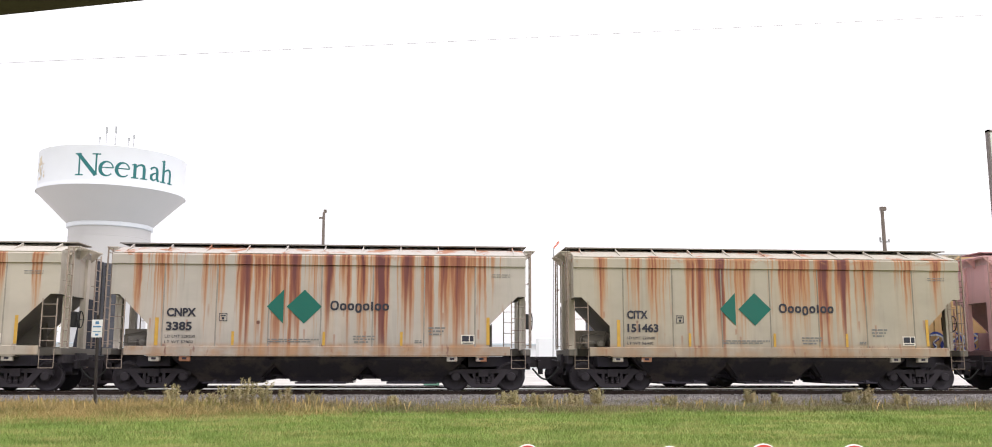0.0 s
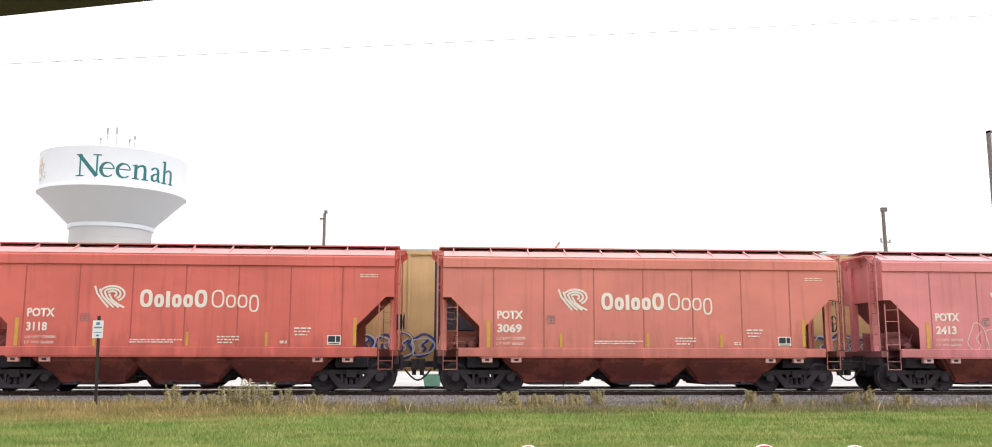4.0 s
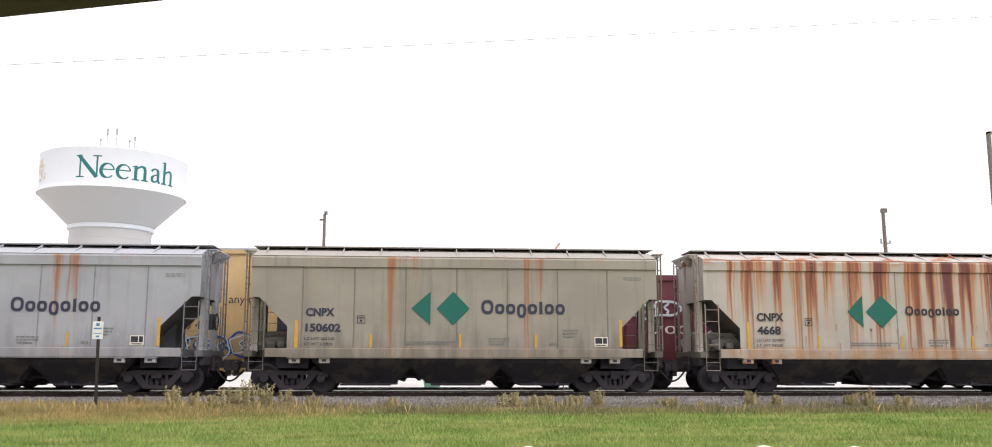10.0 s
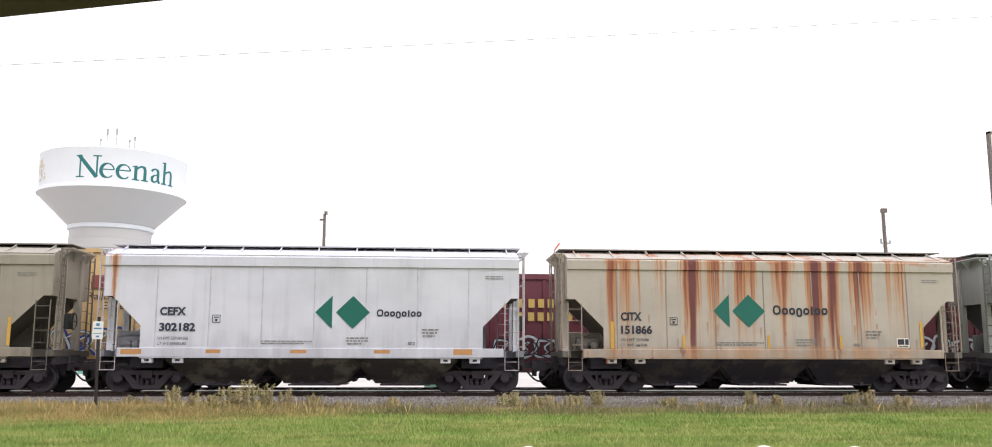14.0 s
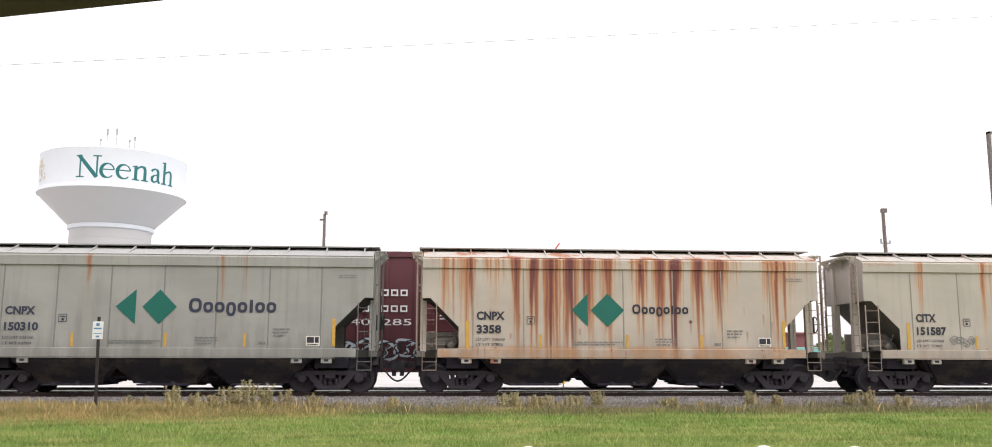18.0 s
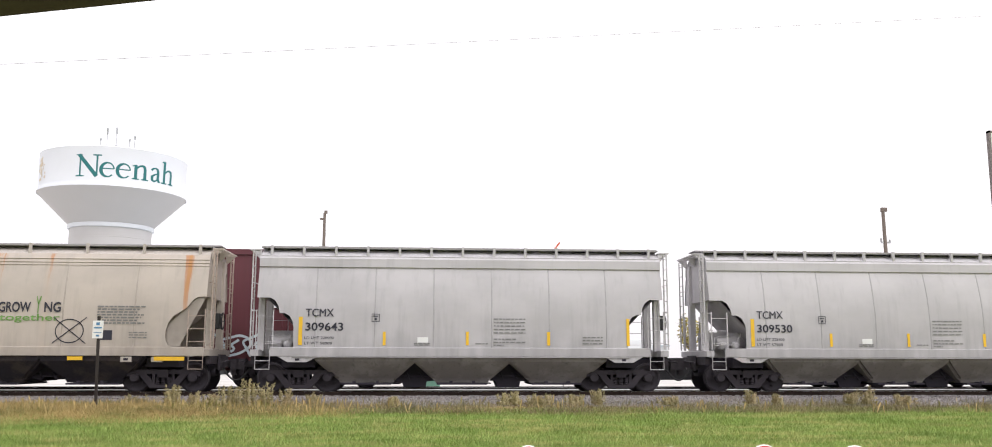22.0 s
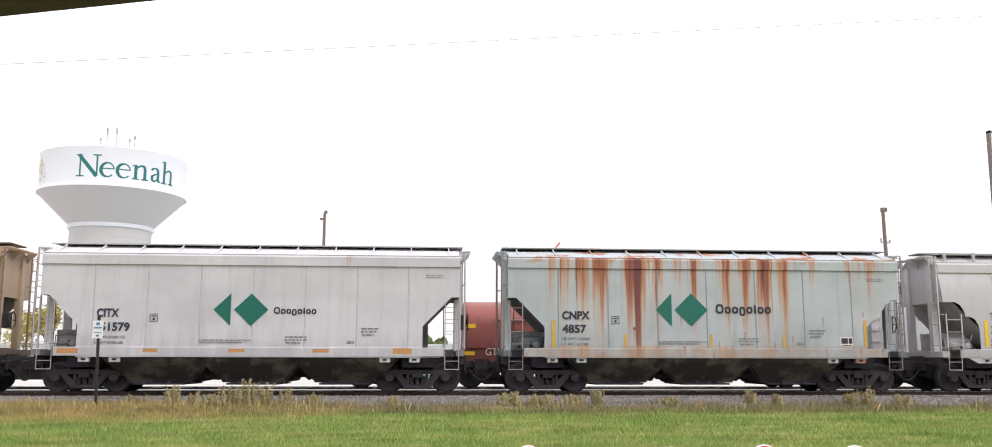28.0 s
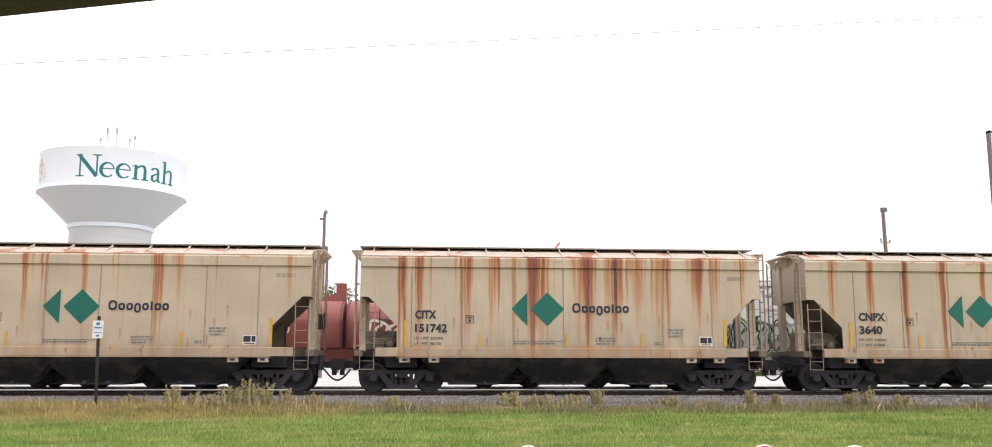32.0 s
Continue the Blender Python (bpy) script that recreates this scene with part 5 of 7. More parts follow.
COLOUR_WORDS = {"small": "tan hopper car with rust streaks", "big": "grey-green hopper car with large green marks", "cefx": "white hopper car with green marks", "whitecar": "off-white hopper car with green marks",
                "red": "red hopper car with cream lettering", "plain": "light grey hopper car with yellow reflectors", "silver": "pale silver hopper car with rounded ends"}


def roof_paint(c, rust, seed):
    """Chalky roof paint, its tone also lifted for sky light, with rust patches that bleed across the slope."""
    n = Nodes("faded_sky_lit_paint")
    v = n.coords()
    big, fine = n.noise(n.vec(v, (0.9, 0.9, 0.9), (seed, 0, 0)), 1.0, 5, 0.65), n.noise(v, 12, 4)
    col = n.mix(n.step(fine, 0.35, 0.7), scaled(c, 0.82), c)
    spot = n.step(big, 0.66 - 0.16 * rust, 0.74 - 0.16 * rust)
    col = n.mix(n.math("MULTIPLY", spot, min(0.9, 0.25 + 0.8 * rust)), col, (0.34, 0.13, 0.06))
    n.bump(fine, 0.2, 0.006)
    return n.done(col, 0.7, 0.0, 0.3)


def paint_label(livery, rust):
    if livery == "red":
        return "faded red covered hopper car with cream lettering, on the rails"
    if livery == "small":
        return ("heavily rust-streaked" if rust > 0.6 else "rust-stained") + " tan covered hopper car with green diamond marks"
    return COLOUR_WORDS[livery].replace("hopper car", "covered hopper car") + ", on the rails"


def build_car(i, left, kind, colour, rust, livery, mark, number, weights):
    car = thing("hopper_car", pose(left, NEAR_Y, RAIL), paint_label(livery, rust), "railway car", "hopper cars of the train")
    red = 0.9 if number in ("309654", "309660") else 0.8 if number == "150139" else 0.0
    # the highest grime amount also paints in more shade low on two cars
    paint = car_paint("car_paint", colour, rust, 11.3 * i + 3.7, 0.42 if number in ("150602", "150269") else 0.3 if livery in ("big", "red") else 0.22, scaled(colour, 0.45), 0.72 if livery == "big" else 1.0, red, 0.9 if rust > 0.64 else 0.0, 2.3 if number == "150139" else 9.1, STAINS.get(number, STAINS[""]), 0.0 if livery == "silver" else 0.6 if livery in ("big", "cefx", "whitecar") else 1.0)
    # decks, brake gear and corner plates: car colour with the open end's shade scaled in
    shaded_ends = plain("shaded_end_paint", scaled(colour, 0.72 if kind == "A" else 0.95 if kind == "T" else 0.33), 0.7, 0.0, 0.3, 3)
    # end posts and platforms: car colour lightened to carry the sky's light
    posts = plain("lit_post_paint", scaled(colour, 1.15), 0.6, 0.0, 0.2, 3)
    grab = plain("grab_iron_paint", scaled(colour, 1.1) if kind == "T" else scaled(colour, 0.5) if livery == "big" else tuple((0.62 - 0.2 * min(1.0, 1.4 * rust)) * c + 0.1 * r for c, r in zip(colour, (1.2, 0.7, 0.5))), 0.65, 0.0, 0.35, 5)
    # slope sheets: dirty undersides, with their shade scaled into the paint colour
    slope = plain("shaded_slope_paint", scaled(colour, 1.0 if kind == "A" else 0.85 if livery == "plain" else 0.34 if livery != "red" else 0.6), 0.75, 0.0, 0.35, 2)
    seam = plain("weld_seam_paint", scaled(colour, 0.86 if kind != "P" or livery in ("cefx", "whitecar") else 0.66), 0.7, 0.0, 0.3, 4)
    # faded roof tone, mixed paler still to carry the light from the sky
    chalk = roof_paint(tuple(0.66 * c + 0.26 if livery == "red" else 0.85 * c + 0.10 for c in colour), rust, 11.3 * i)
    walk_paint = plain("walkway_paint", tuple((0.70 - 0.28 * min(1.0, 1.4 * rust)) * c + 0.03 for c in colour), 0.75, 0.0, 0.3, 3)
    # shear plates: on the angular cars their recess shade is scaled into the colour
    webs = plain("shaded_plate_paint", scaled(colour, 1.05 if kind != "P" else 0.7), 0.75, 0.0, 0.35, 3)
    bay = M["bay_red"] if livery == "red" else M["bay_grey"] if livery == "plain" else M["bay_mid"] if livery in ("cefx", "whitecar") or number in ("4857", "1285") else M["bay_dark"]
    keys = {"paint": paint, "ends": shaded_ends, "rail_paint": grab, "bay": bay, "slope": slope, "posts": posts, "seam": seam, "webs": webs, "chalk": chalk, "walkway": walk_paint}
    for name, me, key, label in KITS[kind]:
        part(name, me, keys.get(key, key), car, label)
    for x in TRUCKS:
        add_truck(car, x, left)
    ink = STENCIL[livery]
    if mark:
        x0, z1, z2, hi = {"P": (1.74, 2.33, 1.90, 0.245), "T": (1.54, 2.37, 1.93, 0.245), "A": (1.82, 2.62, 2.16, 0.245)}[kind]
        if livery in ("big", "cefx"):
            z1, z2, hi = 2.42, 1.93, 0.235
        wide = {"CITX": 0.68, "CNPX": 0.90, "TCMX": 0.88, "POTX": 0.83, "SHQX": 0.91, "CEFX": 0.80}[mark]
        put_words(car, mark, x0, x0 + wide, z1, hi, ink, 0.006 if livery in ("plain", "silver") else 0.013, "reporting_mark")
        put_words(car, number, x0, x0 + sum(0.115 if c == "1" else 0.197 for c in number), z2, hi, ink, 0.006 if livery in ("plain", "silver") else 0.013, "car_number")
        for k, line in enumerate(weights.split("|") if weights else ()):
            put_words(car, line, x0 - 0.02, x0 + (0.9 if k == 0 else 0.84), 1.66 - 0.17 * k, 0.085, ink, 0.0, "weight_line")["kind"] = "stuff"
    if livery in ("small", "big", "cefx", "whitecar"):
        dia, word = {"small": (DIA_SMALL, WORD_SMALL), "big": (DIA_BIG, WORD_BIG), "cefx": (DIA_CEFX, WORD_CEFX), "whitecar": (DIA_WHITE, WORD_WHITE)}[livery]
        part("triangle_mark", dia[0], "green", car, "green triangle mark")
        part("diamond_mark", dia[1], "green", car, "green diamond mark")
        for me in word:
            part("maker_block", me, "navy" if livery == "big" else "ink", car, "dark lettering shape")
    if kind == "P":
        tagged(part("small_print", PRINT_P, "cream" if livery == "red" else "grey", car), kind="stuff")
        part("plate_mark", BOX_P, ink if livery != "red" else "grey", car)
        if livery not in ("cefx", "whitecar"):
            part("inspection_panel", STEN_P[0], "cream", car)
            part("inspection_print", STEN_P[1], "ink", car)
            for me in REF_P:
                part("reflector", me, "dull_yellow", car, "faded yellow reflector strip")
        else:
            for me in REF_W:
                part("reflector", me, "orange", car, "orange reflector strip", pose(0, -0.032, 0))
    if livery == "red":
        part("fan_mark", FAN, "cream", car, "cream fan-shaped mark")
        for me in WORD_POT + WORD_POT2:
            part("maker_block", me, "cream", car, "cream lettering shape")
    if kind == "T":
        tagged(part("small_print", PRINT_T, "grey", car), kind="stuff")
        part("plate_mark", BOX_T, "ink", car)
        part("inspection_label", LABEL_T, "white", car, "small white stencil label")
        for me in REF_T:
            part("reflector", me, "yellow", car, "yellow reflector strip")
    if kind == "A":
        tagged(part("small_print", PRINT_A, "grey", car), kind="stuff")
        tagged(part("small_print", PRINT_A2, "orange", car), kind="stuff")
        part("plate_mark", BOX_A, "ink", car)
        part("inspection_panel", STEN_A[0], "ink", car)
        for me in REF_A:
            part("reflector", me, "yellow", car, "yellow reflector strip", pose(0, -0.032, 0))
        for me in WORD_AGR:
            part("maker_block", me, "navy", car, "dark lettering shape")
        put_words(car, "Wholesale", 4.97, 6.22, 2.21, 0.2, "grey")
        put_words(car, "GROW", 6.73, 7.7, 2.47, 0.3, "ink", 0.010)
        put_words(car, "NG", 8.1, 8.6, 2.47, 0.3, "ink", 0.010)
        put_words(car, "together", 6.77, 8.59, 2.2, 0.2, "leafgreen", 0.004)
        sprout = bmesh.new()
        loop_line(sprout, [(7.92, 2.42), (7.92, 2.7), (7.86, 2.95)], 0.03, LIFT)
        loop_line(sprout, [(7.92, 2.7), (7.99, 2.95)], 0.04, LIFT)
        part("sprout_mark", sprout, "leafgreen", car)
    if number in GRAFFITI:
        for args, material in GRAFFITI[number]:
            part("spray_outline", scrawl_mesh(*args), material, car, "spray-painted loops")
    if number == "3691":
        bm = bmesh.new()
        loop_line(bm, [(8.9 + 0.42 * math.cos(q), 1.88 + 0.36 * math.sin(q)) for q in [2 * math.pi * i / 24 for i in range(25)]], 0.03, LIFT)
        part("spray_ring", bm, "ink", car, "sprayed black ring")
        for dx in (-0.5, 0.5):
            bm = bmesh.new()
            loop_line(bm, [(8.9 - dx, 1.5), (8.9 + dx, 2.3)], 0.03, LIFT - 0.002)
            part("spray_cross", bm, "ink", car, "sprayed black stroke")
        bm = bmesh.new()
        loop_line(bm, [(4.22 + 0.44 * math.cos(q) * (0.45 + 0.55 * math.cos(3 * q - 1.57)), 1.86 + 0.46 * math.sin(q) * (0.45 + 0.55 * math.cos(3 * q - 1.57))) for q in [2 * math.pi * i / 60 for i in range(61)]], 0.028, LIFT)
        part("spray_trefoil", bm, "ink", car, "sprayed black trefoil")
    if number == "1097":
        put_words(car, "HALLOW", 0.6, 1.45, 2.93, 0.15, "ink", 0.0, "scrawl")
        put_words(car, "WEENIE", 0.75, 1.5, 2.72, 0.15, "ink", 0.0, "scrawl")
        part("spray_outline", scrawl_mesh(0.55, 1.4, 3.12, 3.5, 3, 77), "ink", car, "small black sprayed scribble")
    if number == "1125":
        fat_letters(car)
    CARS.append((car, left))
    return car


M["dull_yellow"] = plain("faded_yellow_reflector", (0.62, 0.36, 0.06), 0.55, 0.0, 0.25, 6)
M["spray_blue"] = plain("blue_spray", (0.09, 0.12, 0.32), 0.5, 0.0, 0.2, 6)
M["spray_mist"] = plain("pale_teal_spray", (0.58, 0.63, 0.65), 0.5, 0.0, 0.4, 2)
M["spray_dusk"] = plain("grey_violet_spray", (0.16, 0.15, 0.19), 0.5, 0.0, 0.3, 6)
M["spray_white"] = plain("white_spray", (0.72, 0.62, 0.6), 0.5, 0.0, 0.1, 6)
GRAFFITI = {
    "2413": [((2.9, 5.2, 1.15, 2.3, 4, 3), "spray_white"), ((5.2, 7.8, 1.5, 2.25, 6, 4), "spray_white"), ((7.9, 10.6, 1.2, 2.2, 4, 5), "spray_white")],
    "1769": [((7.25, 11.7, 1.25, 2.1, 6, 6), "ink")],
    "2091": [((2.65, 4.2, 1.5, 1.9, 6, 8), "spray_blue"), ((4.3, 5.3, 1.5, 1.85, 4, 9), "spray_blue"), ((6.7, 7.7, 1.5, 2.0, 4, 10), "spray_blue"), ((8.2, 9.1, 1.5, 2.0, 4, 11), "spray_blue"), ((9.7, 10.6, 1.5, 1.95, 4, 12), "spray_blue")],
    "151618": [((2.8, 7.0, 1.15, 2.0, 4, 13), "ink")],
    "2161": [((1.75, 2.7, 1.5, 1.95, 6, 14), "ink"), ((2.8, 6.2, 1.2, 2.25, 4, 15), "ink"), ((5.9, 6.9, 1.8, 2.2, 3, 16), "ink")],
    "150139": [((3.2, 3.7, 1.47, 1.7, 4, 19), "grey")],
    "151587": [((2.9, 3.7, 1.55, 1.8, 4, 20), "grey")],
}
for i, row in enumerate(CONSIST):
    build_car(i, *row)


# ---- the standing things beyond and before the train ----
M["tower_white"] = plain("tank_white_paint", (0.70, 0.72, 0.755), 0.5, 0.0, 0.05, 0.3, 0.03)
# stem and flare: the tank's white, greyed to hold the shade below the tank
M["tower_grey"] = plain("tank_shaded_paint", (0.50, 0.485, 0.48), 0.55, 0.0, 0.06, 0.25, 0.05)
M["wood"] = plain("weathered_pole_wood", (0.17, 0.14, 0.12), 0.85, 0.0, 0.3, 4, 0.4)
M["galv"] = plain("galvanised_steel", (0.42, 0.43, 0.44), 0.45, 0.6, 0.15, 5)
M["flag"] = plain("orange_cloth", (0.80, 0.36, 0.28), 0.8, 0.0, 0.15, 4)
M["eave"] = plain("dark_eave_board", (0.055, 0.034, 0.052), 0.8, 0.0, 0.25, 5)
M["redcap"] = plain("red_disc_paint", (0.72, 0.07, 0.05), 0.45, 0.0, 0.12, 4)
M["signblue"] = plain("sign_blue_print", (0.10, 0.24, 0.42), 0.6, 0.0, 0.1, 5)
M["wall_pale"] = plain("pale_metal_cladding", (0.70, 0.72, 0.73), 0.5, 0.0, 0.08, 0.3)
M["roof_blue"] = plain("pale_blue_roof", (0.50, 0.56, 0.60), 0.5, 0.0, 0.1, 0.3)
M["glass_dark"] = plain("dark_window_glass", (0.05, 0.06, 0.07), 0.15, 0.0, 0.2, 1)
M["teal_wall"] = plain("teal_cladding", (0.18, 0.42, 0.38), 0.55, 0.0, 0.12, 0.4)
M["brick"] = plain("maroon_cladding", (0.20, 0.072, 0.075), 0.8, 0.0, 0.2, 0.8)
M["tan_emblem"] = plain("tan_emblem_paint", (0.62, 0.52, 0.38), 0.6, 0.0, 0.2, 1)


def town_letters(width, cap):
    """The town's name in a bookish face: thick and thin strokes with slab feet, laid out along x, each stroke a little proud of the last."""
    bm = bmesh.new()
    lift = [0.0]

    def stroke(pts):
        """pts: (x, z, width); finely cut along its length."""
        lift[0] += 0.001
        fine = []
        for (a, b, w), (c, d, u) in zip(pts, pts[1:]):
            fine += [(a + (c - a) * i / 4, b + (d - b) * i / 4, w + (u - w) * i / 4) for i in range(4)]
        fine.append(pts[-1])
        sides = []
        for i, (x, z, w) in enumerate(fine):
            p, q = fine[max(0, i - 1)], fine[min(len(fine) - 1, i + 1)]
            d = Vector((q[0] - p[0], q[1] - p[1])).normalized()
            w = 0.98 * w + 0.008
            sides.append([bm.verts.new((x + k * d.y * w / 2, lift[0], z - k * d.x * w / 2)) for k in (-1, 1)])
        for (a, b), (c, d) in zip(sides, sides[1:]):
            bm.faces.new((a, b, d, c))

    def foot(x, z, half=0.15):
        stroke([(x - half, z, 0.05), (x + half, z, 0.05)])

    def oval(cx, cz, rx, rz, a0, a1, thin, thick):
        pts = []
        for i in range(15):
            a = radians(a0 + (a1 - a0) * i / 14)
            pts.append((cx + rx * math.cos(a), cz + rz * math.sin(a), thin + (thick - thin) * max(0.0, -math.cos(a)) ** 0.7))
        stroke(pts)

    def stem(x, top, flag=True):
        stroke([(x, 0.02, 0.125), (x, top, 0.125)])
        foot(x, 0.03)
        if flag:
            stroke([(x - 0.14, top - 0.06, 0.04), (x + 0.02, top - 0.01, 0.06)])

    def arch(x):
        stroke([(x + 0.03, 0.50, 0.05), (x + 0.14, 0.61, 0.07), (x + 0.26, 0.655, 0.085), (x + 0.36, 0.61, 0.115), (x + 0.395, 0.48, 0.125), (x + 0.395, 0.02, 0.125)])
        foot(x + 0.395, 0.03)

    def letter_e(x):
        oval(x + 0.30, 0.335, 0.26, 0.315, 8, 318, 0.05, 0.135)
        stroke([(x + 0.10, 0.385, 0.045), (x + 0.55, 0.385, 0.045)])

    stroke([(0.17, 0.02, 0.065), (0.17, 0.97, 0.065)])
    stroke([(0.11, 0.985, 0.15), (0.86, 0.02, 0.16)])
    stroke([(0.86, 0.05, 0.065), (0.86, 0.98, 0.065)])
    foot(0.17, 0.03, 0.17), foot(0.12, 0.97, 0.13), foot(0.86, 0.97, 0.17)
    letter_e(0.98), letter_e(1.62)
    stem(2.40, 0.66), arch(2.40)
    x = 3.04
    stroke([(x + 0.05, 0.52, 0.10), (x + 0.10, 0.60, 0.075), (x + 0.22, 0.65, 0.06), (x + 0.34, 0.60, 0.10), (x + 0.37, 0.48, 0.125), (x + 0.37, 0.14, 0.125), (x + 0.41, 0.05, 0.09), (x + 0.50, 0.06, 0.05)])
    stroke([(x + 0.36, 0.40, 0.05), (x + 0.20, 0.35, 0.06), (x + 0.08, 0.25, 0.115), (x + 0.09, 0.10, 0.12), (x + 0.19, 0.035, 0.07), (x + 0.35, 0.13, 0.05)])
    stem(3.74, 1.04), arch(3.74)
    kx = width / 4.30
    for v in bm.verts:
        v.co.x, v.co.z = v.co.x * kx, v.co.z * cap
    bmesh.ops.recalc_face_normals(bm, faces=bm.faces[:])
    return bm


def build_tower():
    cx, cy = -51.3, 150.6
    tower = thing("water_tower", pose(cx, cy, 0.36), "white water tower with a flared tank and green town name", "water tower")
    bm = bmesh.new()
    lathe(bm, [(6.16, 0.0), (6.16, 22.1)], sides=64, caps=False)
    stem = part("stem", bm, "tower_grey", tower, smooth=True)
    for z in (4, 8, 12, 16, 20.4):
        ring = bmesh.new()
        lathe(ring, [(6.165, z), (6.2, z + 0.04), (6.165, z + 0.08)], sides=64, caps=False)
        part("weld_ring", ring, "tower_grey", stem, smooth=True)
    bm = bmesh.new()
    lathe(bm, [(6.2, 21.95), (6.45, 22.0), (6.5, 22.1), (6.5, 22.6), (6.4, 22.65)], sides=64, caps=False)
    part("neck_band", bm, "tower_white", tower, "white band round the neck", smooth=True)
    bm = bmesh.new()
    lathe(bm, [(6.35, 22.6), (11.08, 27.35), (11.24, 27.5)], sides=96, caps=False)
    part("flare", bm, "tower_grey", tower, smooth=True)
    bm = bmesh.new()
    lathe(bm, [(11.27, 27.45), (11.27, 27.62), (11.1, 27.9), (11.02, 28.3), (11.12, 33.35), (11.16, 33.5), (10.9, 33.66), (7.0, 34.2), (3.0, 34.6), (0.05, 34.65)], sides=96, caps=False)
    tank = part("tank", bm, "tower_white", tower, smooth=True)
    # the town's name, bent round the tank
    bm = town_letters(15.5, 3.42)
    facing = math.atan2(-cy, -cx)
    for v in bm.verts:
        a = facing + radians(-29.3) + v.co.x / 11.08
        r = 11.035 + 0.02 * v.co.z + v.co.y
        v.co = Vector((r * math.cos(a), r * math.sin(a), 28.76 + v.co.z))
    part("town_name", bm, "teal", tank, "green town name lettering")
    rnd = random.Random(3)
    bm = bmesh.new()
    for k in range(46):
        a, z = facing + radians(-70 + rnd.gauss(0, 3.5)), 30.7 + rnd.uniform(-1.8, 1.8)
        r = rnd.uniform(0.12, 0.3)
        lathe(bm, [(r, 0), (r * 0.6, 0.01)], Matrix.Translation((11.09 * math.cos(a), 11.09 * math.sin(a), z)) @ pose(0, 0, 0, 0, 90, math.degrees(a)), 7)
    part("leaf_emblem", bm, "tan_emblem", tank, "tan leaf emblem")
    for dx, dy, h in ((-0.5, -3, 2.6), (0.95, -3, 2.7), (-1.5, -3, 0.9), (2.7, -2, 1.1), (3.5, -2, 1.6)):
        bm = bmesh.new()
        bar(bm, (dx, dy, 34.2), (dx, dy, 35.7 + h), 0.05, 5)
        box(bm, dx - 0.12, dx + 0.12, dy - 0.1, dy + 0.1, 35.7 + h * 0.6, 35.7 + h)
        part("antenna", bm, "galv", tower, "thin roof antenna")
    bm = bmesh.new()
    for k in range(25):
        a, b = 2 * math.pi * k / 24, 2 * math.pi * (k + 1) / 24
        bar(bm, (3 * math.cos(a), 3 * math.sin(a), 35.5), (3 * math.cos(b), 3 * math.sin(b), 35.5), 0.025, 4)
        bar(bm, (3 * math.cos(a), 3 * math.sin(a), 34.5), (3 * math.cos(a), 3 * math.sin(a), 35.5), 0.02, 4)
    part("roof_railing", bm, "galv", tower)


def build_pole(x, y, z, lean, fixture):
    pole = thing("utility_pole", pose(x, y, 0.36), "weathered wooden pole with a small fitting on top", "utility pole", "utility poles")
    bm = bmesh.new()
    lathe(bm, [(0.16, 0), (0.14, z * 0.5), (0.11, z - 0.36)], sides=12)
    for v in bm.verts:
        v.co.x += lean * v.co.z
    part("shaft", bm, "wood", pole, smooth=True)
    top = z - 0.36
    if fixture == "lamp":
        bm = bmesh.new()
        box(bm, lean * top - 0.38, lean * top + 0.05, -0.08, 0.08, top - 0.55, top - 0.42)
        part("bracket", bm, "wood", pole)
        bm = bmesh.new()
        box(bm, lean * top - 0.02, lean * top + 0.22, -0.1, 0.1, top - 0.05, top + 0.2)
        part("pole_cap", bm, "wood", pole)
        bm = bmesh.new()
        box(bm, lean * top - 0.34, lean * top + 0.34, -0.12, 0.12, top - 3.6, top - 2.75, 0.03)
        part("sleeve", bm, "wood", pole)
    else:
        bm = bmesh.new()
        box(bm, lean * top - 0.14, lean * top + 0.28, -0.12, 0.12, top - 0.22, top + 0.06, 0.03)
        part("lamp_head", bm, "wood", pole, "grey lamp head")
        bm = bmesh.new()
        zz = top - 2.35
        box(bm, lean * zz - 0.3, lean * zz + 0.38, -0.04, 0.04, zz - 0.06, zz + 0.06)
        lathe(bm, [(0.06, 0), (0.08, 0.25), (0.03, 0.32)], Matrix.Translation((lean * zz - 0.28, 0, zz + 0.02)), 8)
        lathe(bm, [(0.05, 0), (0.06, 0.16), (0.03, 0.2)], Matrix.Translation((lean * zz + 0.34, 0, zz + 0.02)), 8)
        part("insulator_arm", bm, "galv", pole, "crossarm with pale insulators")
    return pole


def build_sign():
    sign = thing("track_sign", pose(-9.34, 27.0, ground_height(27.0)), "small white notice with blue print on a dark post", "sign")
    bm = bmesh.new()
    h = 2.92 - ground_height(27.0)
    for v in box(bm, -0.035, 0.035, -0.03, 0.03, -0.1, h).verts:
        v.co.x -= 0.025 * (v.co.z - h / 2)
    part("post", bm, "tie", sign)
    bm = bmesh.new()
    box(bm, -0.175, 0.115, -0.05, -0.035, h - 0.63, h - 0.13)
    panel = part("panel", bm, "white", sign)
    bm = bmesh.new()
    rect(bm, -0.08, 0.02, h - 0.26, h - 0.18, -0.056), rect(bm, -0.14, 0.08, h - 0.35, h - 0.31, -0.056), rect(bm, -0.14, 0.08, h - 0.48, h - 0.46, -0.056)
    rect(bm, -0.07, 0.02, h - 0.58, h - 0.53, -0.056)
    part("print", bm, "signblue", panel, "blue illegible print")


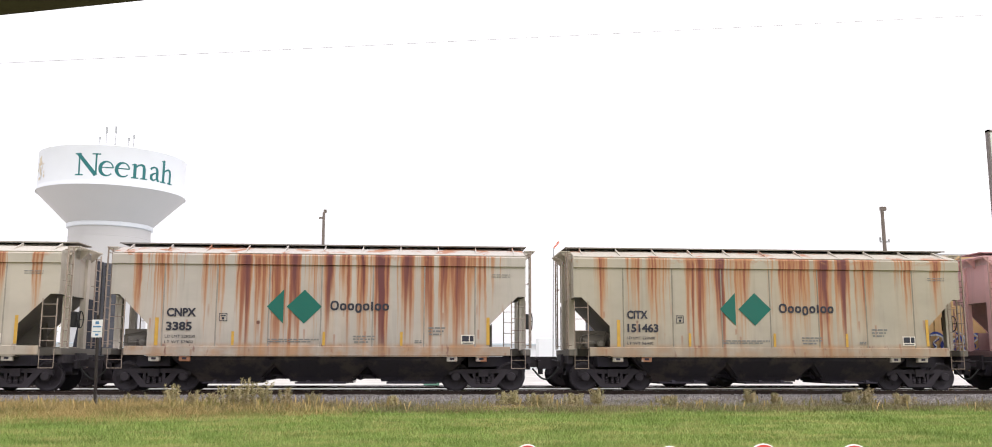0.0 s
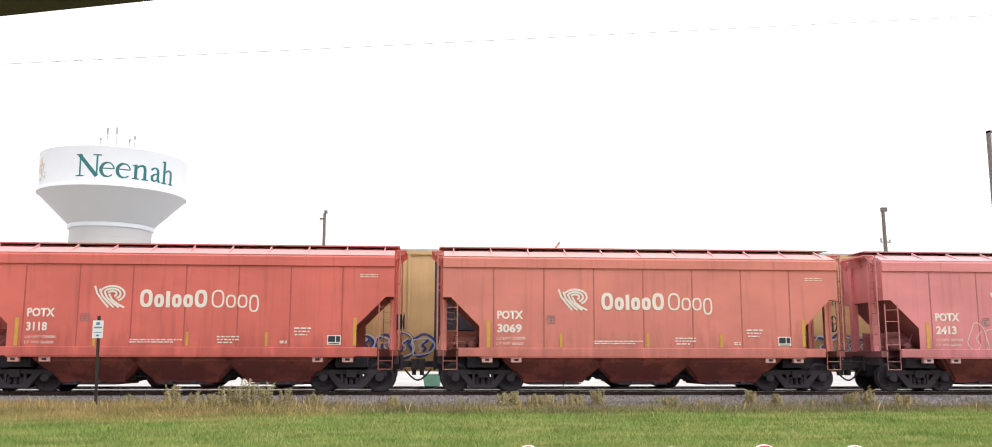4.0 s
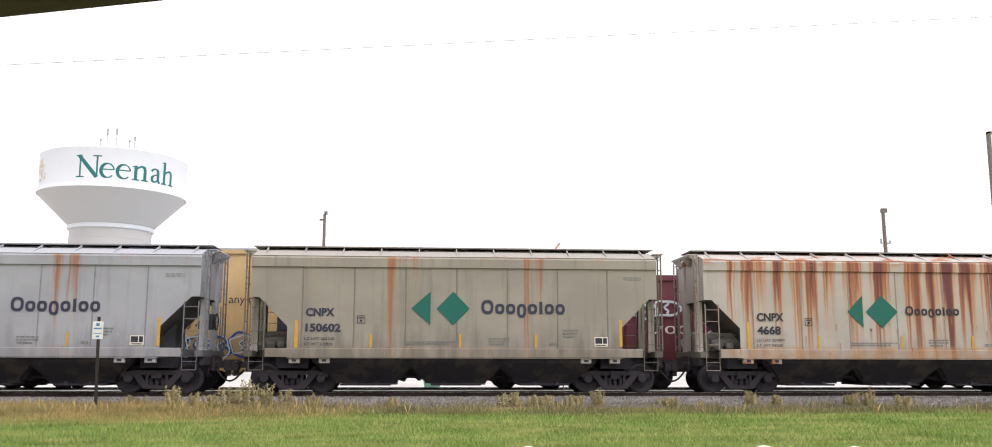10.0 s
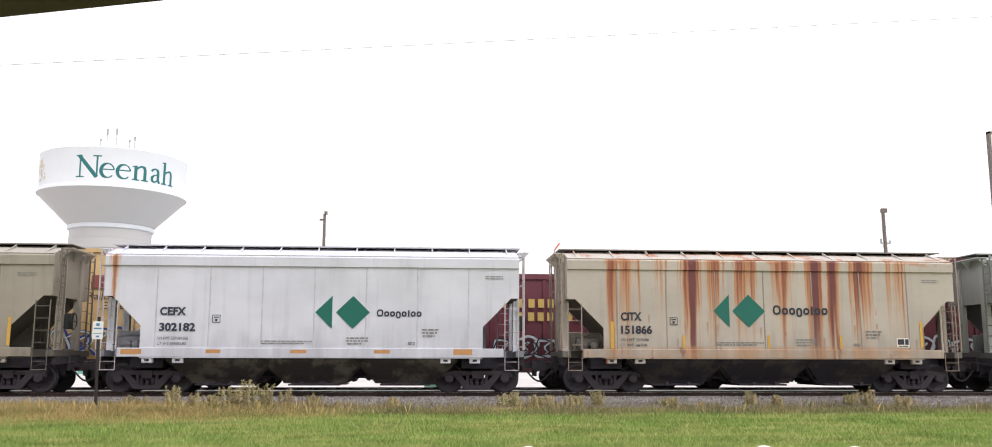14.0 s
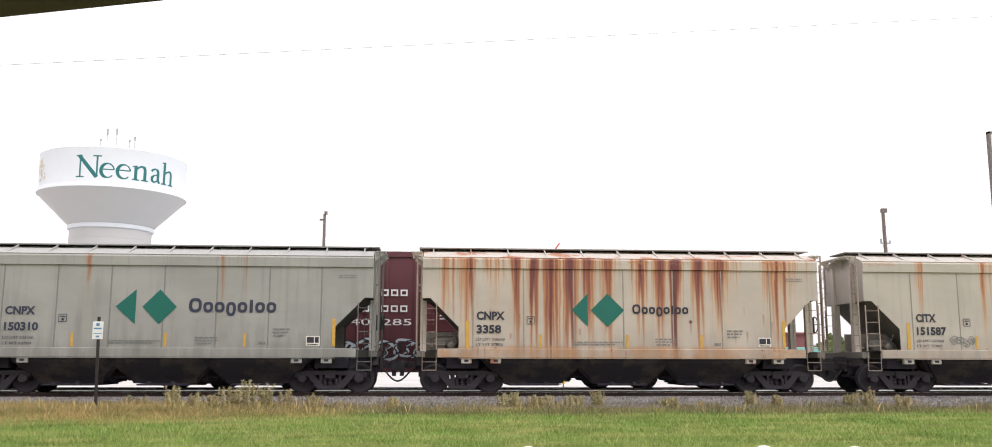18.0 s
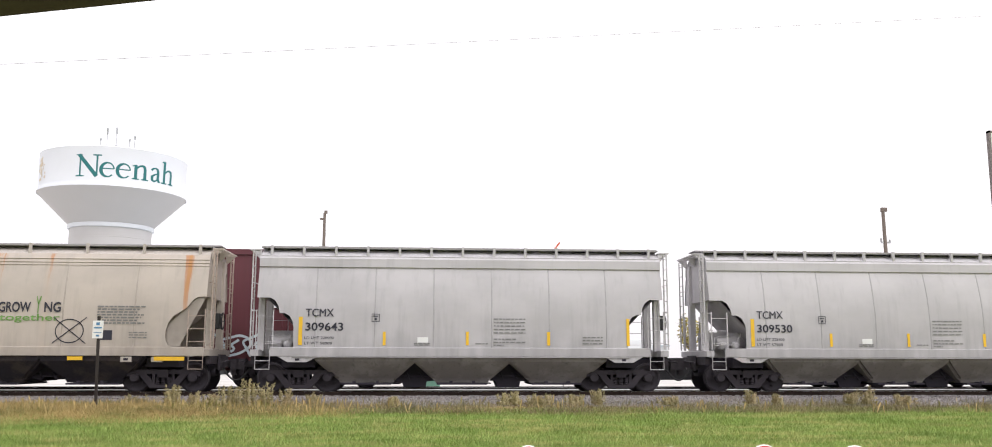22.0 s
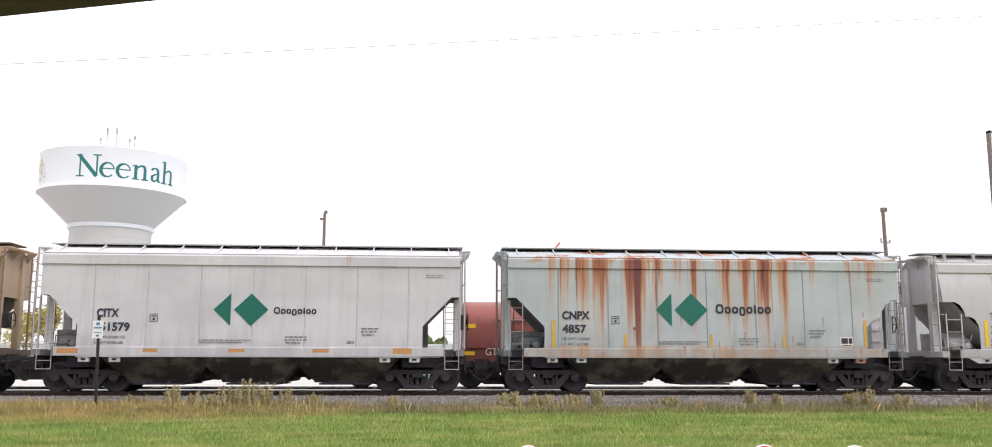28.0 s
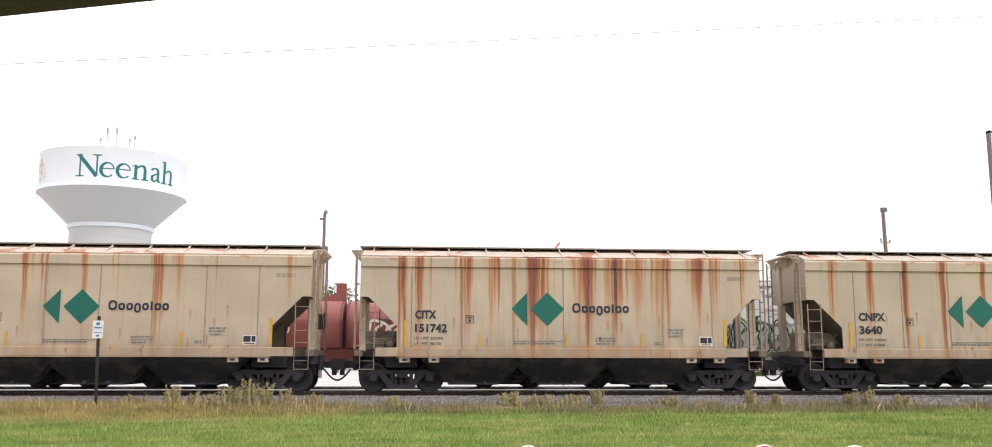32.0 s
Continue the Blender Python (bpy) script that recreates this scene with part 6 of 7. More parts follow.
def build_flag():
    pole = thing("flag_pole", pose(9.5, 70, 0.36), "thin pole with a small orange flag", "flag")
    bm = bmesh.new()
    bar(bm, (0, 0, 0), (0.12, 0, 9.95), 0.05, 8)
    part("shaft", bm, "galv", pole)
    bm = bmesh.new()
    rows = [(0.10, 9.75, 9.98), (0.26, 9.98, 10.18), (0.42, 10.18, 10.42), (0.56, 10.34, 10.5)]
    vs = [(bm.verts.new((x, 0.05 * math.sin(9 * x), a)), bm.verts.new((x, 0.05 * math.sin(9 * x) + 0.03, b))) for x, a, b in rows]
    for (a, b), (c, d) in zip(vs, vs[1:]):
        bm.faces.new((a, c, d, b))
    bmesh.ops.solidify(bm, geom=bm.faces[:], thickness=0.02)
    part("cloth", bm, "flag", pole, "faded orange cloth")


def build_near_things():
    # overhead wire
    bm = bmesh.new()
    p, q = Vector((-12.2, 26, 9.98)), Vector((7.35, 26, 11.52))
    d = q - p
    a, b = p - 2.2 * d, q + 2.2 * d
    pts = [a.lerp(b, i / 40) - Vector((0, 0, 0.12 * (1 - (2 * i / 40 - 1) ** 2))) + Vector((0, 0, 0.1)) for i in range(41)]
    for u, w in zip(pts, pts[1:]):
        bar(bm, u, w, 0.006, 5)
    tagged(part("overhead_wire", bm, "grating"), "thin grey overhead wire against the white sky", "wire", kind="structure")
    # dark board of the eave over the lens
    bm = bmesh.new()
    P, Q = Vector((-0.705, 1.489, 2.211)), Vector((-0.468, 1.468, 2.236))
    d = (Q - P).normalized()
    A, B = P - 2.2 * d, Q + 1.8 * d
    up, back = Vector((0, 0, 0.10)), Vector((0, -1.3, 0.05))
    vs = [bm.verts.new(v) for v in (A, B, B + back, A + back, A + up, B + up, B + up + back, A + up + back)]
    for qd in ((3, 2, 1, 0), (4, 5, 6, 7), (0, 1, 5, 4), (1, 2, 6, 5), (2, 3, 7, 6), (3, 0, 4, 7)):
        bm.faces.new([vs[i] for i in qd])
    bmesh.ops.recalc_face_normals(bm, faces=bm.faces[:])
    tagged(part("eave_board", bm, "eave"), "dark brown edge of an eave over the viewpoint", "eave", kind="structure")
    # plain house wall behind the viewpoint, unseen, added to dim light on the left cars
    bm = bmesh.new()
    box(bm, -42, -1.6, -10, -1.4, 0, 7.5)
    tagged(part("unseen_house_wall", bm, "eave"), "unseen dark plain house wall, added behind the viewpoint to dim the left cars", "wall", kind="structure")
    # panel at the rim of the view, on its post
    panel = thing("sign_board", pose(15.58, 24.0, ground_height(24)), "tall pale sign board with a grey frame on a steel post", "sign")
    bm = bmesh.new()
    box(bm, 0.0, 1.4, -0.05, 0.05, 4.2, 7.9, 0.01)
    part("board", bm, "wall_pale", panel)
    bm = bmesh.new()
    box(bm, -0.02, 0.03, -0.07, 0.07, 4.2, 7.92)
    box(bm, -0.02, 1.42, -0.07, 0.07, 7.87, 7.93)
    part("frame", bm, "grating", panel)
    bm = bmesh.new()
    bar(bm, (0.7, 0.08, 0), (0.7, 0.08, 7.5), 0.09, 10)
    part("post", bm, "galv", panel)
    # red discs at the edge of the lawn
    for x, y, r, top in ((1.24, 11.5, 0.17, 0.640), (3.02, 11.5, 0.17, 0.612), (4.21, 11.5, 0.21, 0.635), (5.38, 11.5, 0.235, 0.620)):
        mk = thing("disc_marker", pose(x, y, 0.0), "red disc with a white rim on a short stake", "marker", "red disc markers")
        bm = bmesh.new()
        lathe(bm, [(r - 0.012, -0.02), (r, -0.015), (r, 0.0), (r - 0.012, 0.01)], pose(0, 0, top - r, 90, 0, 0), 28)
        part("rim", bm, "white", mk, "white rim")
        bm = bmesh.new()
        lathe(bm, [(r - 0.012, -0.02), (r - 0.013, 0.03), (0.02, 0.05)], pose(0, 0, top - r, 90, 0, 0), 28)
        part("disc", bm, "redcap", mk)
        bm = bmesh.new()
        bar(bm, (0, 0.03, -0.05), (0, 0.03, top - r), 0.02, 8)
        part("stake", bm, "galv", mk)


# ---- far yard ----
def build_shed(x0, x1, y0, y1, h, wall, roof, label, bays=0):
    shed = thing("warehouse", pose(x0, y0, 0.36), label, "building")
    w, d = x1 - x0, y1 - y0
    bm = bmesh.new()
    box(bm, 0, w, 0, d, 0, h)
    body = part("wall", bm, wall, shed)
    bm = bmesh.new()
    prism(bm, [(-0.3, h), (w + 0.3, h), (w + 0.3, h + 0.25), (-0.3, h + 0.25)], -0.4, d + 0.4)
    part("roof", bm, roof, shed)
    for k in range(bays):
        x = w * (k + 0.5) / bays
        bm = bmesh.new()
        box(bm, x - 1.3, x + 1.3, -0.05, 0.05, 0.1, min(h * 0.72, 2.8))
        part("loading_door", bm, "galv" if k % 3 else "glass_dark", shed)
    return shed


def leaf_material(name, c):
    n = Nodes(name)
    r = n.island()
    col = n.mix(r, scaled(c, 0.6), scaled(c, 1.5))
    n.put(n.b.inputs["Transmission Weight"], 0.0)
    return n.done(col, 0.7, 0.0, 0.25)


M["leaf"] = leaf_material("tree_leaf", (0.10, 0.13, 0.045))
M["leaf_yellow"] = leaf_material("autumn_leaf", (0.36, 0.31, 0.10))
M["bark"] = plain("bark", (0.10, 0.08, 0.065), 0.9, 0.0, 0.3, 3, 0.6)


def build_tree(x, y, h, spread, seed, leaf="leaf", dense=900, size=0.22, low=0.3):
    """Tapered trunk, forked limbs, and leaves in uneven clumps round the limb ends."""
    rnd = random.Random(seed)
    tree = thing("tree", pose(x, y, 0.36), "airy green tree with a thin crown" if leaf == "leaf" else "tree with yellowing leaves", "tree", "trees in the yard")
    bm = bmesh.new()
    tips = []

    def limb(p, d, length, r, depth):
        q = p + d * length
        m = Matrix.Translation((p + q) / 2) @ (q - p).to_track_quat("Z", "Y").to_matrix().to_4x4()
        bmesh.ops.create_cone(bm, cap_ends=False, segments=6, radius1=r, radius2=r * 0.6, depth=length, matrix=m)
        if depth == 0 or length < 0.5:
            tips.append(q)
            return
        for _ in range(rnd.choice((2, 3, 3))):
            e = (d + Vector((rnd.gauss(0, 0.55), rnd.gauss(0, 0.55), rnd.uniform(-0.1, 0.45)))).normalized()
            limb(p.lerp(q, rnd.uniform(0.6, 1.0)), e, length * rnd.uniform(0.55, 0.8), r * 0.55, depth - 1)
        tips.append(q)

    limb(Vector((0, 0, -0.1)), Vector((rnd.uniform(-.05, .05), 0, 1)), h * 0.42, h * 0.022, 4)
    part("trunk", bm, "bark", tree)
    k = max(abs(t.x) for t in tips) or 1
    top = max(t.z for t in tips)
    verts, faces = [], []
    for _ in range(dense):
        t = rnd.choice(tips)
        c = Vector((t.x * spread / k + rnd.gauss(0, 0.38) * spread / 3, t.y * spread / k + rnd.gauss(0, 0.4) * spread / 3, t.z * (h - 0.4) / top + rnd.gauss(0, 0.35)))
        if c.z < h * low:
            continue
        a, s = rnd.uniform(0, 6.28), size * rnd.uniform(0.6, 1.5)
        u = Vector((math.cos(a), math.sin(a) * 0.6, rnd.uniform(-0.5, 0.5))) * s
        w = Vector((-math.sin(a) * 0.4, math.cos(a) * 0.4, rnd.uniform(0.4, 1.0))) * s
        i = len(verts)
        verts += [c - u, c + w * 0.6, c + u, c - w * 0.5]
        faces.append((i, i + 1, i + 2, i + 3))
    me = bpy.data.meshes.new("crown")
    me.from_pydata(verts, [], faces)
    part("crown", me, leaf, tree)
    return tree


def build_far_clump(x, y, w, h, seed):
    """A distant belt of trees as one uneven mass of leaves."""
    rnd = random.Random(seed)
    verts, faces = [], []
    for _ in range(1100):
        u = rnd.uniform(-1, 1)
        hh = h * (0.62 + 0.38 * noise.noise((u * 3.1 + seed, 0.3, 0.7))) * (1 - abs(u) ** 6)
        c = Vector((u * w / 2, rnd.uniform(-3, 3), rnd.uniform(0, 1) ** 0.6 * hh))
        s, a = rnd.uniform(0.35, 0.9), rnd.uniform(0, 6.28)
        p, q = Vector((math.cos(a), 0.4, math.sin(a))) * s, Vector((-math.sin(a), 0.3, math.cos(a))) * s
        i = len(verts)
        verts += [c - p, c - q, c + p, c + q]
        faces.append((i, i + 1, i + 2, i + 3))
    me = bpy.data.meshes.new("far_trees")
    me.from_pydata(verts, [], faces)
    tagged(part("far_trees", me, "leaf", at=pose(x, y, 0.36)), "distant belt of green trees behind the yard", "trees", kind="stuff")


def build_lorry(x, y, w, h, material, label):
    lorry = thing("parked_trailer", pose(x, y, 0.36), label, "trailer", "parked trailers")
    bm = bmesh.new()
    box(bm, 0, w, 0, 2.5, 1.1, h, 0.03)
    part("box", bm, material, lorry)
    bm = bmesh.new()
    box(bm, 0.3, w - 0.3, 0.6, 1.9, 0.9, 1.1)
    part("chassis", bm, "black", lorry)
    for dx in (w - 2.6, w - 1.3):
        for dy in (0.15, 2.1):
            bm = bmesh.new()
            lathe(bm, [(0.5, -0.13), (0.52, -0.1), (0.52, 0.1), (0.5, 0.13)], pose(dx, dy, 0.52, 90), 16)
            part("wheel", bm, "hose", lorry)
    bm = bmesh.new()
    box(bm, 1.0, 1.15, 0.7, 0.85, 0, 0.95), box(bm, 1.0, 1.15, 1.65, 1.8, 0, 0.95)
    part("landing_gear", bm, "black", lorry)


def build_barn():
    """Maroon shed with a lean-to roof that steps up to a level one."""
    barn = thing("shed", pose(31.4, 95, 0.36), "low maroon shed with a lean-to roof in the yard", "building")
    bm = bmesh.new()
    prism(bm, [(0, 0), (9.0, 0), (9.0, 4.3), (3.2, 4.3), (0, 3.3)], 0, 8)
    part("wall", bm, "brick", barn)
    bm = bmesh.new()
    prism(bm, [(-0.3, 3.22), (3.2, 4.31), (9.2, 4.31), (9.2, 4.5), (3.1, 4.5), (-0.3, 3.42)], -0.3, 8.3)
    bmesh.ops.recalc_face_normals(bm, faces=bm.faces[:])
    part("roof", bm, "brick", barn)
    for x in (4.6, 7.0):
        bm = bmesh.new()
        box(bm, x - 0.9, x + 0.9, -0.05, 0.02, 0.1, 2.6)
        part("loading_door", bm, "galv", barn)


M["skip_green"] = plain("dull_green_steel", (0.13, 0.27, 0.205), 0.6, 0.0, 0.25, 5)


def build_bin():
    """A low green skip with a pale lid beside the far track."""
    bin_ = thing("waste_skip", pose(-0.28, 46, ground_height(46)), "low green steel skip with a pale lid", "skip")
    bm = bmesh.new()
    prism(bm, [(0.1, 0.05), (0.86, 0.05), (0.96, 0.62), (0.0, 0.62)], 0.0, 1.5)
    part("body", bm, "skip_green", bin_)
    bm = bmesh.new()
    box(bm, -0.05, 1.01, -0.05, 1.55, 0.62, 0.70, 0.02)
    part("lid", bm, "wall_pale", bin_, "pale lid")
    for x in (0.22, 0.48, 0.74):
        bm = bmesh.new()
        box(bm, x - 0.05, x + 0.05, -0.06, 0.0, 0.05, 0.6)
        part("rib", bm, "skip_green", bin_)
    for x in (0.25, 0.72):
        bm = bmesh.new()
        box(bm, x - 0.1, x + 0.1, 0.2, 1.3, -0.02, 0.05)
        part("skid", bm, "black", bin_)


def build_marker():
    """A low trackside marker: a yellow disc on a short post."""
    marker = thing("track_marker", pose(6.72, 46, ground_height(46)), "yellow disc marker on a short steel post", "marker")
    bm = bmesh.new()
    bar(bm, (0, 0, -0.1), (0, 0, 0.34), 0.03, 8)
    part("post", bm, "black", marker)
    bm = bmesh.new()
    lathe(bm, [(0.001, -0.015), (0.125, -0.015), (0.135, 0.0), (0.125, 0.015), (0.001, 0.015)], pose(0, -0.05, 0.36, 90), 18)
    part("disc", bm, "yellow", marker, "yellow disc")


def build_yard():
    build_shed(-62, 34, 130, 165, 3.45, "wall_pale", "roof_blue", "long low white warehouse with a pale blue roof", 16)
    build_shed(-38, -29, 104, 112, 3.9, "teal_wall", "roof_blue", "small teal shed beside the white warehouse")
    build_barn()
    build_tree(28.6, 100, 6.4, 1.7, 12, "leaf_yellow", 900, 0.16, 0.1)
    build_far_clump(29.2, 88, 3.6, 2.3, 9)
    build_tree(-10.7, 110, 10.4, 3.8, 5, "leaf", 1050, 0.2, 0.2)
    build_tree(-17.6, 118, 8.0, 3.0, 8, "leaf", 900, 0.2, 0.2)
    build_tree(-44.6, 112, 8.0, 2.6, 6, "leaf_yellow", 1500, 0.22, 0.1)
    build_tree(-48.5, 116, 7.0, 3.2, 7, "leaf_yellow", 1300, 0.22, 0.1)
    build_far_clump(-0.5, 260, 13, 11.8, 3)
    build_far_clump(-76, 260, 30, 13, 4)
    build_far_clump(-62, 240, 22, 10, 5)
    build_far_clump(92, 200, 17, 9.5, 6)
    build_lorry(31.9, 83, 4.2, 2.75, "teal_wall", "small green container trailer in the yard")
    build_lorry(-30, 92, 12.5, 3.7, "wall_pale", "white box trailer parked in the yard")
    build_lorry(12, 100, 12.5, 3.7, "wall_pale", "white box trailer parked in the yard")
    build_bin()
    build_marker()


build_tower()
build_pole(-8.62, 75, 13.67, 0.0, "lamp")
build_pole(31.1, 60, 12.1, -0.012, "arm")
build_sign()
build_flag()
build_near_things()
build_yard()


# ---- the slow train on the far track ----
M["box_yellow"] = car_paint("boxcar_yellow", (0.60, 0.42, 0.205), 0.0, 5.0, 0.2, (0.30, 0.18, 0.05))
M["box_black"] = plain("boxcar_door_black", (0.035, 0.038, 0.055), 0.6, 0.0, 0.3, 2)
M["box_maroon"] = car_paint("boxcar_maroon", (0.155, 0.042, 0.058), 0.0, 9.0, 0.25, (0.08, 0.03, 0.03))
M["box_brown"] = car_paint("boxcar_brown", (0.118, 0.034, 0.042), 0.0, 17.0, 0.25, (0.08, 0.03, 0.03))
M["coil_red"] = car_paint("coil_hood_red", (0.27, 0.082, 0.07), 0.0, 23.0, 0.25, (0.12, 0.04, 0.03))
M["spray_deep"] = plain("deep_blue_spray", (0.04, 0.07, 0.28), 0.5, 0.0, 0.2, 6)
M["spray_pale"] = plain("pale_spray", (0.55, 0.62, 0.66), 0.5, 0.0, 0.15, 6)
M["letter_gold"] = plain("gold_lettering", (0.60, 0.42, 0.12), 0.6, 0.0, 0.1, 6)
FAR_CARS = []
HALF = 1.55


def far_thing(name, left, label, category="railway car"):
    car = thing(name, pose(left, FAR_Y, RAIL), label, category, "cars on the far track")
    FAR_CARS.append((car, left))
    return car


def far_trucks(car, length):
    for x in (1.6, length - 1.6):
        truck = part("truck", SHARED["bolster"], "truck", car, "dark four-wheel truck", pose(x, 0, 0))
        part("side_frame", SHARED["frame_n"], "truck", truck)
        part("side_frame", SHARED["frame_f"], "truck", truck)
        for dx in (-0.89, 0.89):
            ws = part("wheelset", SHARED["wheelset"], "wheel", truck, at=pose(dx, 0, WHEEL_R))
            FAR_WHEELS.append((ws, dx))
    bm = bmesh.new()
    box(bm, -0.5, length + 0.5, -0.2, 0.2, 0.72, 1.05)
    part("coupler", bm, "truck", car)


FAR_WHEELS = []


def shape_row(rows, y):
    bm = bmesh.new()
    for r in rows:
        rect(bm, *r, y)
    return bm


def boxcar(left, length, top, material, door_material, label, door=(0.42, 0.70), ribs=12, roof="galv"):
    car = far_thing("boxcar", left, label)
    d0, d1 = (length * door[0], length * door[1])
    for s in (-1, 1):
        for a, b in ((0.0, d0), (d1, length)):
            bm = bmesh.new()
            ya, yb = sorted((s * HALF, s * (HALF - 0.06)))
            box(bm, a, b, ya, yb, 1.0, top - 0.12)
            part("side_wall", bm, material, car)
        bm = bmesh.new()
        ya, yb = sorted((s * (HALF - 0.02), s * (HALF - 0.1)))
        box(bm, d0 + 0.005, d1 - 0.005, ya, yb, 1.05, top - 0.15)
        door_ob = part("door", bm, door_material, car, "ribbed sliding door")
        if s < 0:
            for i in range(5):
                z = 1.35 + (top - 1.8) * i / 4
                bm = bmesh.new()
                box(bm, d0 + 0.1, d1 - 0.1, -HALF - 0.03, -HALF + 0.02, z - 0.05, z + 0.05)
                part("door_rib", bm, door_material, door_ob)
            for i in range(ribs + 1):
                x = 0.06 + (length - 0.12) * i / ribs
                if d0 - 0.02 < x < d1 + 0.02:
                    continue
                bm = bmesh.new()
                box(bm, x - 0.05, x + 0.05, -HALF - 0.06, -HALF, 1.0, top - 0.1)
                part("side_rib", bm, material, car)
        bm = bmesh.new()
        ya, yb = sorted((s * (HALF + 0.07), s * (HALF - 0.05)))
        box(bm, 0, length, ya, yb, top - 0.14, top)
        part("top_rail", bm, material, car)
        bm = bmesh.new()
        prism(bm, [(0, 0.86), (2.6, 0.86), (3.4, 0.6), (length - 3.4, 0.6), (length - 2.6, 0.86), (length, 0.86), (length, 1.02), (0, 1.02)], ya, yb)
        bmesh.ops.recalc_face_normals(bm, faces=bm.faces[:])
        part("side_sill", bm, material, car)
    for x0, x1 in ((0.0, 0.06), (length - 0.06, length)):
        bm = bmesh.new()
        box(bm, x0, x1, -HALF + 0.07, HALF - 0.07, 1.0, top - 0.05)
        end = part("end_wall", bm, door_material if door_material == "box_black" else material, car)
        for i in range(6):
            z = 1.4 + (top - 1.9) * i / 5
            bm = bmesh.new()
            e = (x0 - 0.05, x0) if x0 == 0 else (x1, x1 + 0.05)
            box(bm, *e, -1.35, 1.35, z - 0.06, z + 0.06)
            part("end_rib", bm, door_material if door_material == "box_black" else material, end)
    bm = bmesh.new()
    prism(bm, [(0, top), (length, top), (length, top + 0.07), (0, top + 0.07)], -HALF, HALF)
    part("roof", bm, roof, car)
    bm = bmesh.new()
    box(bm, 0, length, -HALF + 0.1, HALF - 0.1, 0.9, 1.02)
    part("floor", bm, "under", car)
    for x in (0.12, length - 0.5):
        me = ladder_mesh(x, 0.4, 1.1, top - 0.6 if x < 1 else 2.6, 9 if x < 1 else 4, -HALF - 0.09)
        part("ladder", me, material, car)
    far_trucks(car, length)
    return car, d0, d1


Y_FACE = -HALF - 0.012


def spray_on(car, x0, x1, z0, z1, seed, mats):
    rnd = random.Random(seed)
    for k, m in enumerate(mats):
        me = scrawl_mesh(x0, x1, z0, z1, max(2, int((x1 - x0) / 0.7)), seed + k, 0.05 if k else 0.09)
        part("spray_outline", me, m, car, "spray-painted shapes", pose(0, SIDE - HALF - 0.07 - 0.01 * k, 0))


def build_far_train():
    # empty bulkhead flat ahead of the boxcars
    for left, length in ((-13.2, 20.8), (77.0, 21.2)):
        flat = far_thing("bulkhead_flatcar", left, "empty black flatcar with tall end bulkheads")
        bm = bmesh.new()
        box(bm, 0, length, -1.4, 1.4, 0.95, 1.12)
        prism(bm, [(0.3, 0.95), (3.5, 0.95), (5.0, 0.30), (length - 5.0, 0.30), (length - 3.5, 0.95), (length - 0.3, 0.95)], -1.38, -1.3)
        bmesh.ops.recalc_face_normals(bm, faces=bm.faces[:])
        part("deck", bm, "black", flat)
        for x in (0.9 if left < 0 else 1.4, length - 1.2):
            bm = bmesh.new()
            box(bm, x, x + 0.3, -1.4, 1.4, 1.12, 4.55, 0.02)
            bulk = part("bulkhead", bm, "box_black", flat, "tall dark end bulkhead")
            for y in (-1.36, 0.0, 1.28):
                bm = bmesh.new()
                s = 1 if x > length / 2 else -1
                xe = x + 0.3 if s > 0 else x
                prism(bm, [(xe, 1.12), (xe + s * 0.55, 1.12), (xe + s * 0.04, 4.4), (xe, 4.4)], y, y + 0.08)
                bmesh.ops.recalc_face_normals(bm, faces=bm.faces[:])
                part("brace", bm, "box_black", bulk)
            for y in (-1.3, 0.9):
                part("ladder", end_ladder_mesh(x + 0.36, y, 0.4, 1.15, 4.5, 10, -0.06), "black", bulk)
        if left > 0:
            for x, w in ((6.66, "LD LMT"), (10.5, "OL")):
                part("lettering", lettering(w, 0.1), "white", flat, at=pose(x, -1.39, 0.76))
        far_trucks(flat, length)
    # two yellow boxcars with black doors
    for left, length, door, seed in ((8.9, 16.0, (0.394, 0.619), 1), (26.8, 16.1, (0.32, 0.60), 2)):
        car, d0, d1 = boxcar(left, length, 5.06, "box_yellow", "box_black", "yellow high-cube boxcar with black sliding doors", door)
        if seed == 1:
            for w, z in (("next", 4.0), ("load", 3.76)):
                part("slogan", lettering(w, 0.2, 0.56, 0.012), "ink", car, at=pose(0.76, Y_FACE - 0.06, z))
            part("scrawl", lettering("ET", 0.26, 0.42), "ink", car, "black sprayed letters", at=pose(0.16, Y_FACE - 0.07, 3.72))
            for pts in ([(0.1, 3.36), (0.5, 3.40)], [(0.34, 3.52), (0.5, 3.40), (0.36, 3.28)]):
                bm = bmesh.new()
                loop_line(bm, pts, 0.035, Y_FACE - 0.07)
                part("spray_arrow", bm, "ink", car, "black sprayed arrow stroke")
        else:
            part("slogan", lettering("next load", 0.3), "ink", car, at=pose(0.75, Y_FACE - 0.06, 3.35))
        part("slogan", lettering("any road", 0.3), "ink", car, at=pose(3.4, Y_FACE - 0.06, 3.1))
        for k, m in ((0, "spray_deep"), (1, "coil_red")):
            bm = bmesh.new()
            loop_line(bm, [(1.7 + 0.12 * k, 4.15 - 0.2 * k), (2.15 + 0.12 * k, 3.75 - 0.1 * k), (1.7 + 0.12 * k, 3.3 + 0.1 * k)], 0.16, Y_FACE - 0.062)
            part("chevron_mark", bm, m, car, "folded chevron mark")
        part("reporting_mark", lettering("FB OX", 0.27, 1.48, 0.012), "ink", car, at=pose(0.76, Y_FACE - 0.06, 2.65))
